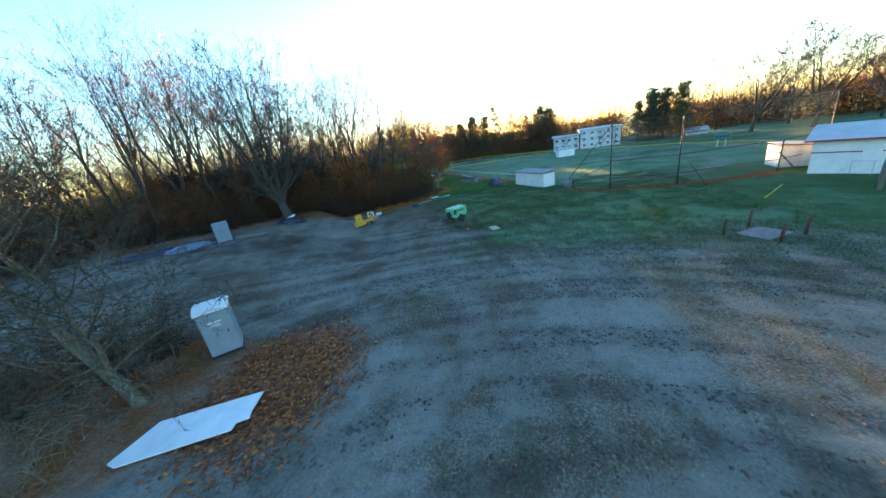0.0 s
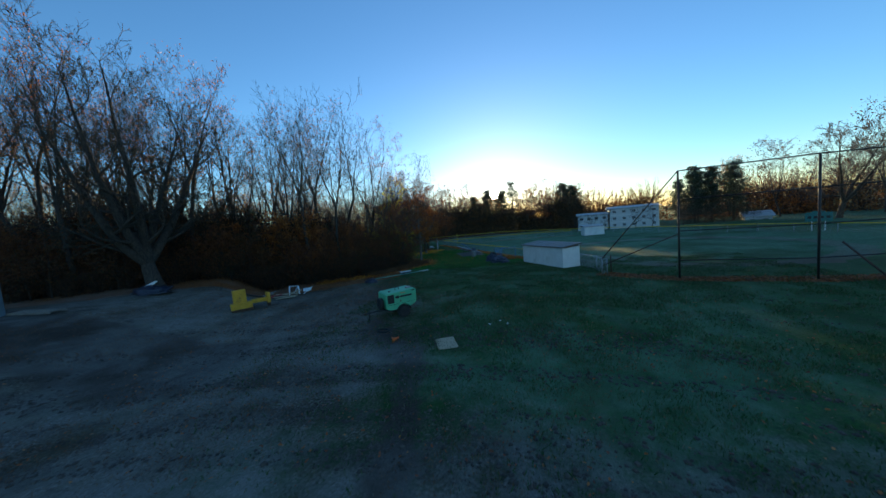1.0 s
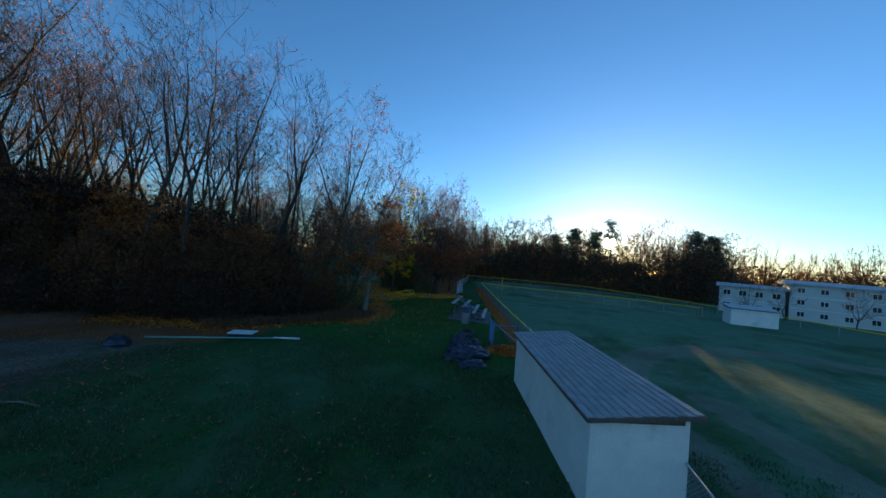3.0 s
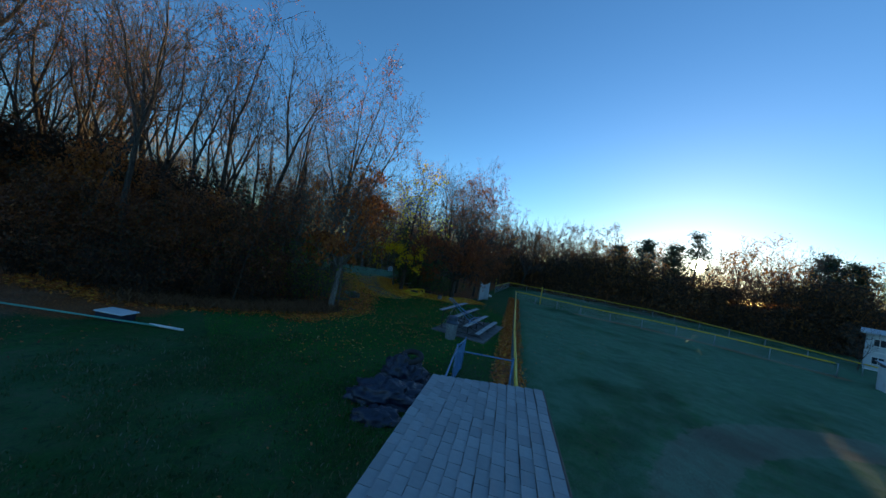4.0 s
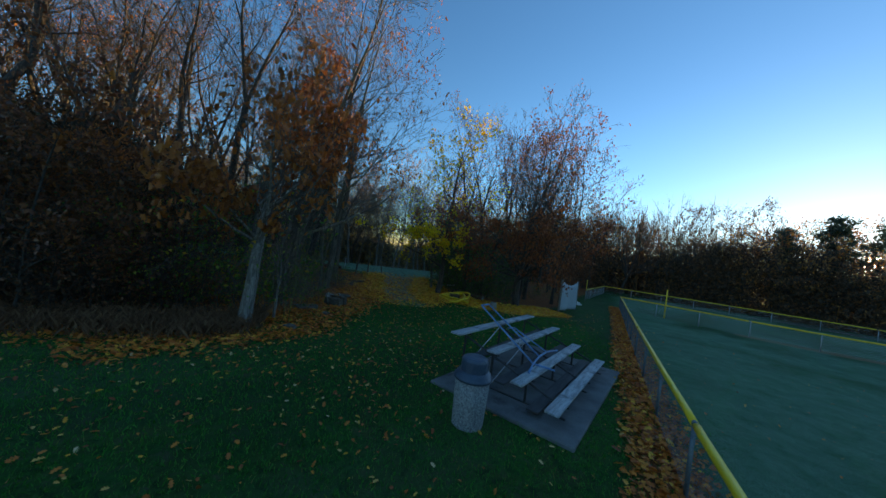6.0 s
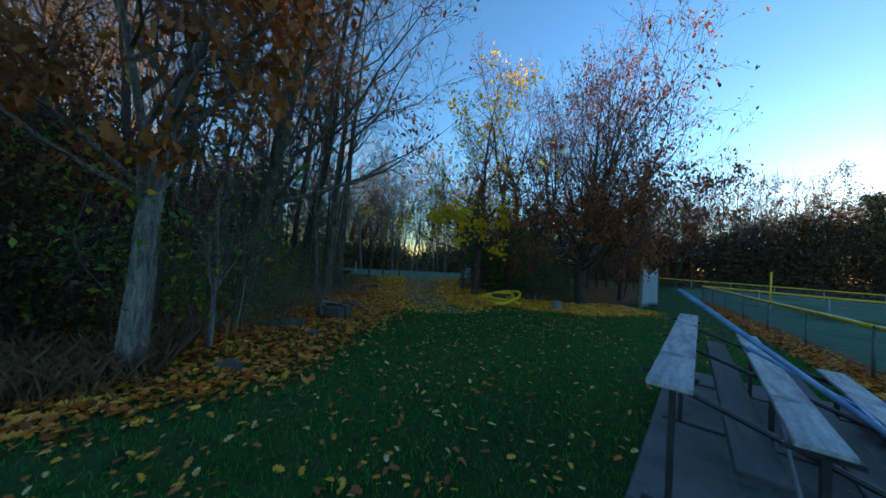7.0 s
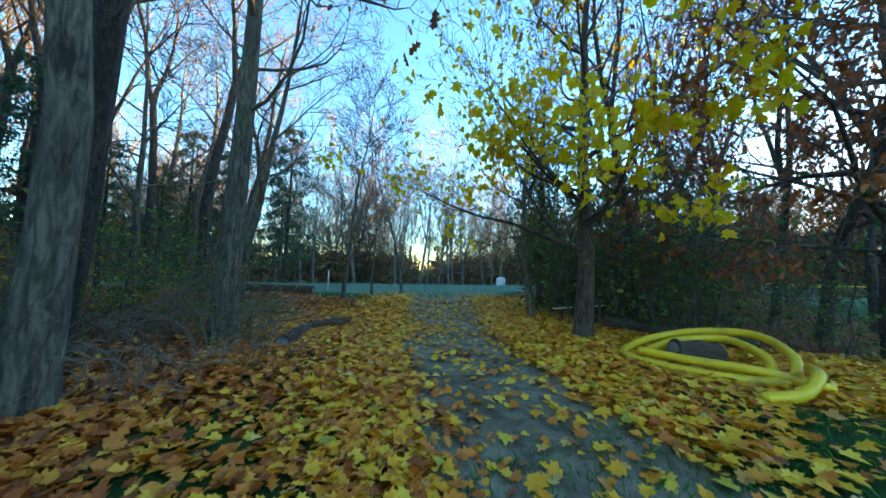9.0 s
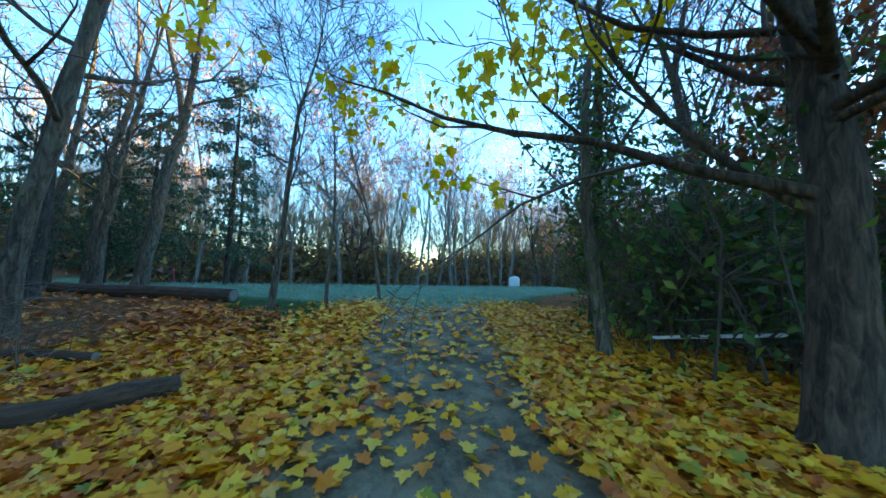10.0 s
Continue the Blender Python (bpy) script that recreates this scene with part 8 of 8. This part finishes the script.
solo("white_dumped_sack", crumpled(44, 0.45, 0.3, 0.25, 22, 0.3, 3), M["white_plastic"], pose(-6.6, 81.8, gz(-6.6, 81.8)), "pale dumped sack at the wood's edge", "sack", smooth=True)

# ---- buildings and distance ----
hb = thing("concession_building", facing(37.6, 45.6, 0.74, -0.675), "low white clubhouse with red trim and a pale roof", "building")
L_, D_, H_ = 9.0, 6.0, 2.75
wl_ = part("wall", G().box((L_ / 2, D_ / 2, H_ / 2), (L_, D_, H_), ch=0.01), M["white_paint"], hb)
part("trim", G().box((L_ / 2, -0.02, 1.75), (L_ + 0.04, 0.04, 0.09)).box((-0.02, D_ / 2, 1.75), (0.04, D_ + 0.04, 0.09)), M["red_paint"], hb, "thin red band")
g = G()
rf = [(-0.5, H_ - 0.05), (D_ * 0.5, H_ + 0.95), (D_ + 0.5, H_ - 0.05)]
for xx in (-0.5, L_ + 0.5):
    g.v += [(xx, y, z) for y, z in rf] + [(xx, y, z + 0.12) for y, z in rf]
g.f += [(0, 1, 4, 3), (1, 2, 5, 4), (9, 10, 7, 6), (10, 11, 8, 7), (3, 4, 10, 9), (4, 5, 11, 10), (0, 6, 7, 1), (1, 7, 8, 2), (0, 3, 9, 6), (2, 8, 11, 5)]
part("roof", g, M["roof_grey"], hb, "pale low-pitched roof")
part("fascia", G().box((L_ / 2, -0.52, H_), (L_ + 1.0, 0.03, 0.14)).box((-0.52, D_ * 0.24, H_ + 0.42), (0.03, D_ * 0.6, 0.14), Matrix.Rotation(math.atan2(1.0, 3.5), 3, "X")), M["red_paint"], hb, "red eaves board")
part("gable", G().add([(0.0, 0.0, H_), (0.0, D_, H_), (0.0, D_ / 2, H_ + 0.9), (0.1, 0.0, H_), (0.1, D_, H_), (0.1, D_ / 2, H_ + 0.9)], [(0, 2, 1), (3, 4, 5), (0, 1, 4, 3), (1, 2, 5, 4), (2, 0, 3, 5)]), M["white_paint"], hb)
dd = part("door", G().box((3.1, -0.03, 1.02), (0.92, 0.05, 2.04), ch=0.01), M["white_paint"], hb, "white door")
part("handle", G().box((3.42, -0.07, 1.0), (0.05, 0.05, 0.12), ch=0.01), M["galvanized"], dd)
part("ramp_rail", G().tube([(2.3, -0.5, 0.0), (2.3, -0.5, 1.1), (3.4, -0.9, 1.1), (3.4, -0.9, 0.0)], 0.025, 6), M["galvanized"], hb)
an = thing("shed_annex", facing(38.1, 49.7, 0.98, -0.2), "small white shed with a red eaves board", "shed")
part("wall", G().box((1.6, 1.4, 1.0), (3.2, 2.8, 2.0), ch=0.01), M["white_paint"], an)
part("roof", G().box((1.6, 1.4, 2.12), (3.5, 3.1, 0.1), Matrix.Rotation(0.1, 3, "Y"), 0.01), M["roof_grey"], an)
part("fascia", G().box((1.6, -0.16, 2.03), (3.5, 0.03, 0.1), Matrix.Rotation(0.1, 3, "Y")), M["red_paint"], an)

sc = thing("scoreboard", facing(44.3, 73.0, 0.80, -0.60) @ Matrix.Diagonal((0.62, 0.8, 0.72, 1)), "dark teal scoreboard on two white posts", "scoreboard")
part("board", G().box((1.3, 0, 2.25), (3.3, 0.18, 1.45), ch=0.02), M["board_teal"], sc)
part("header", G().box((1.3, 0, 3.05), (1.6, 0.16, 0.3), ch=0.02), M["board_teal"], sc)
for i in range(4):
    part("score_window", G().box((0.2 + 0.75 * i, -0.095, 2.2), (0.45, 0.01, 0.4)), M["dark_grille"], sc)
for xx in (0.5, 2.1):
    part("post", G().box((xx, 0.0, 0.75), (0.16, 0.12, 1.6), ch=0.01), M["white_paint"], sc)


def apartment(m, length, depth, storeys, bays, label, roof_rise, sh=2.5):
    ob = thing("apartment_building", m, label, "building", "apartment buildings")
    H = sh * storeys
    part("wall", G().box((length / 2, depth / 2, H / 2 - 0.2), (length, depth, H + 0.4)), M["siding"], ob)
    g_ = G()
    rf_ = [(-0.4, H), (depth / 2, H + roof_rise), (depth + 0.4, H)]
    for xx in (-0.4, length + 0.4):
        g_.v += [(xx, y, z) for y, z in rf_] + [(xx, y, z + 0.15) for y, z in rf_]
    g_.f += [(0, 1, 4, 3), (1, 2, 5, 4), (9, 10, 7, 6), (10, 11, 8, 7), (3, 4, 10, 9), (4, 5, 11, 10), (0, 6, 7, 1), (1, 7, 8, 2), (0, 3, 9, 6), (2, 8, 11, 5), (0, 2, 1), (6, 7, 8)]
    part("roof", g_, M["roof_grey"], ob, "pale grey pitched roof")
    for s in range(storeys):
        part("storey_band", G().box((length / 2, -0.02, sh * s + 0.05), (length, 0.04, 0.12)), M["white_paint"], ob)
        for b in range(bays):
            xx = length * (b + 0.5) / bays
            wn_ = part("window", G().box((xx, -0.03, sh * s + 0.56 * sh), (0.46 * sh, 0.08, 0.45 * sh), ch=0.01), M["white_paint"], ob, "white-framed window")
            for sx in (-0.108 * sh, 0.108 * sh):
                part("pane", G().box((xx + sx, -0.075, sh * s + 0.56 * sh), (0.18 * sh, 0.01, 0.37 * sh)), M["glass"], wn_)
    return ob


apartment(facing(29.4, 104.6, 0.99, -0.1), 9.5, 7.0, 3, 5, "white three-storey apartment block behind the ball field", 0.45, 1.5)
apartment(facing(22.7, 105.4, 0.99, -0.10), 6.4, 6.0, 2, 4, "low pale two-storey housing wing behind trees", 0.4, 1.75)
apartment(facing(53.6, 103.1, 0.97, -0.25, -1.1), 3.8, 4.0, 1, 2, "low pale house in a dip beyond the field", 1.0, 1.7)
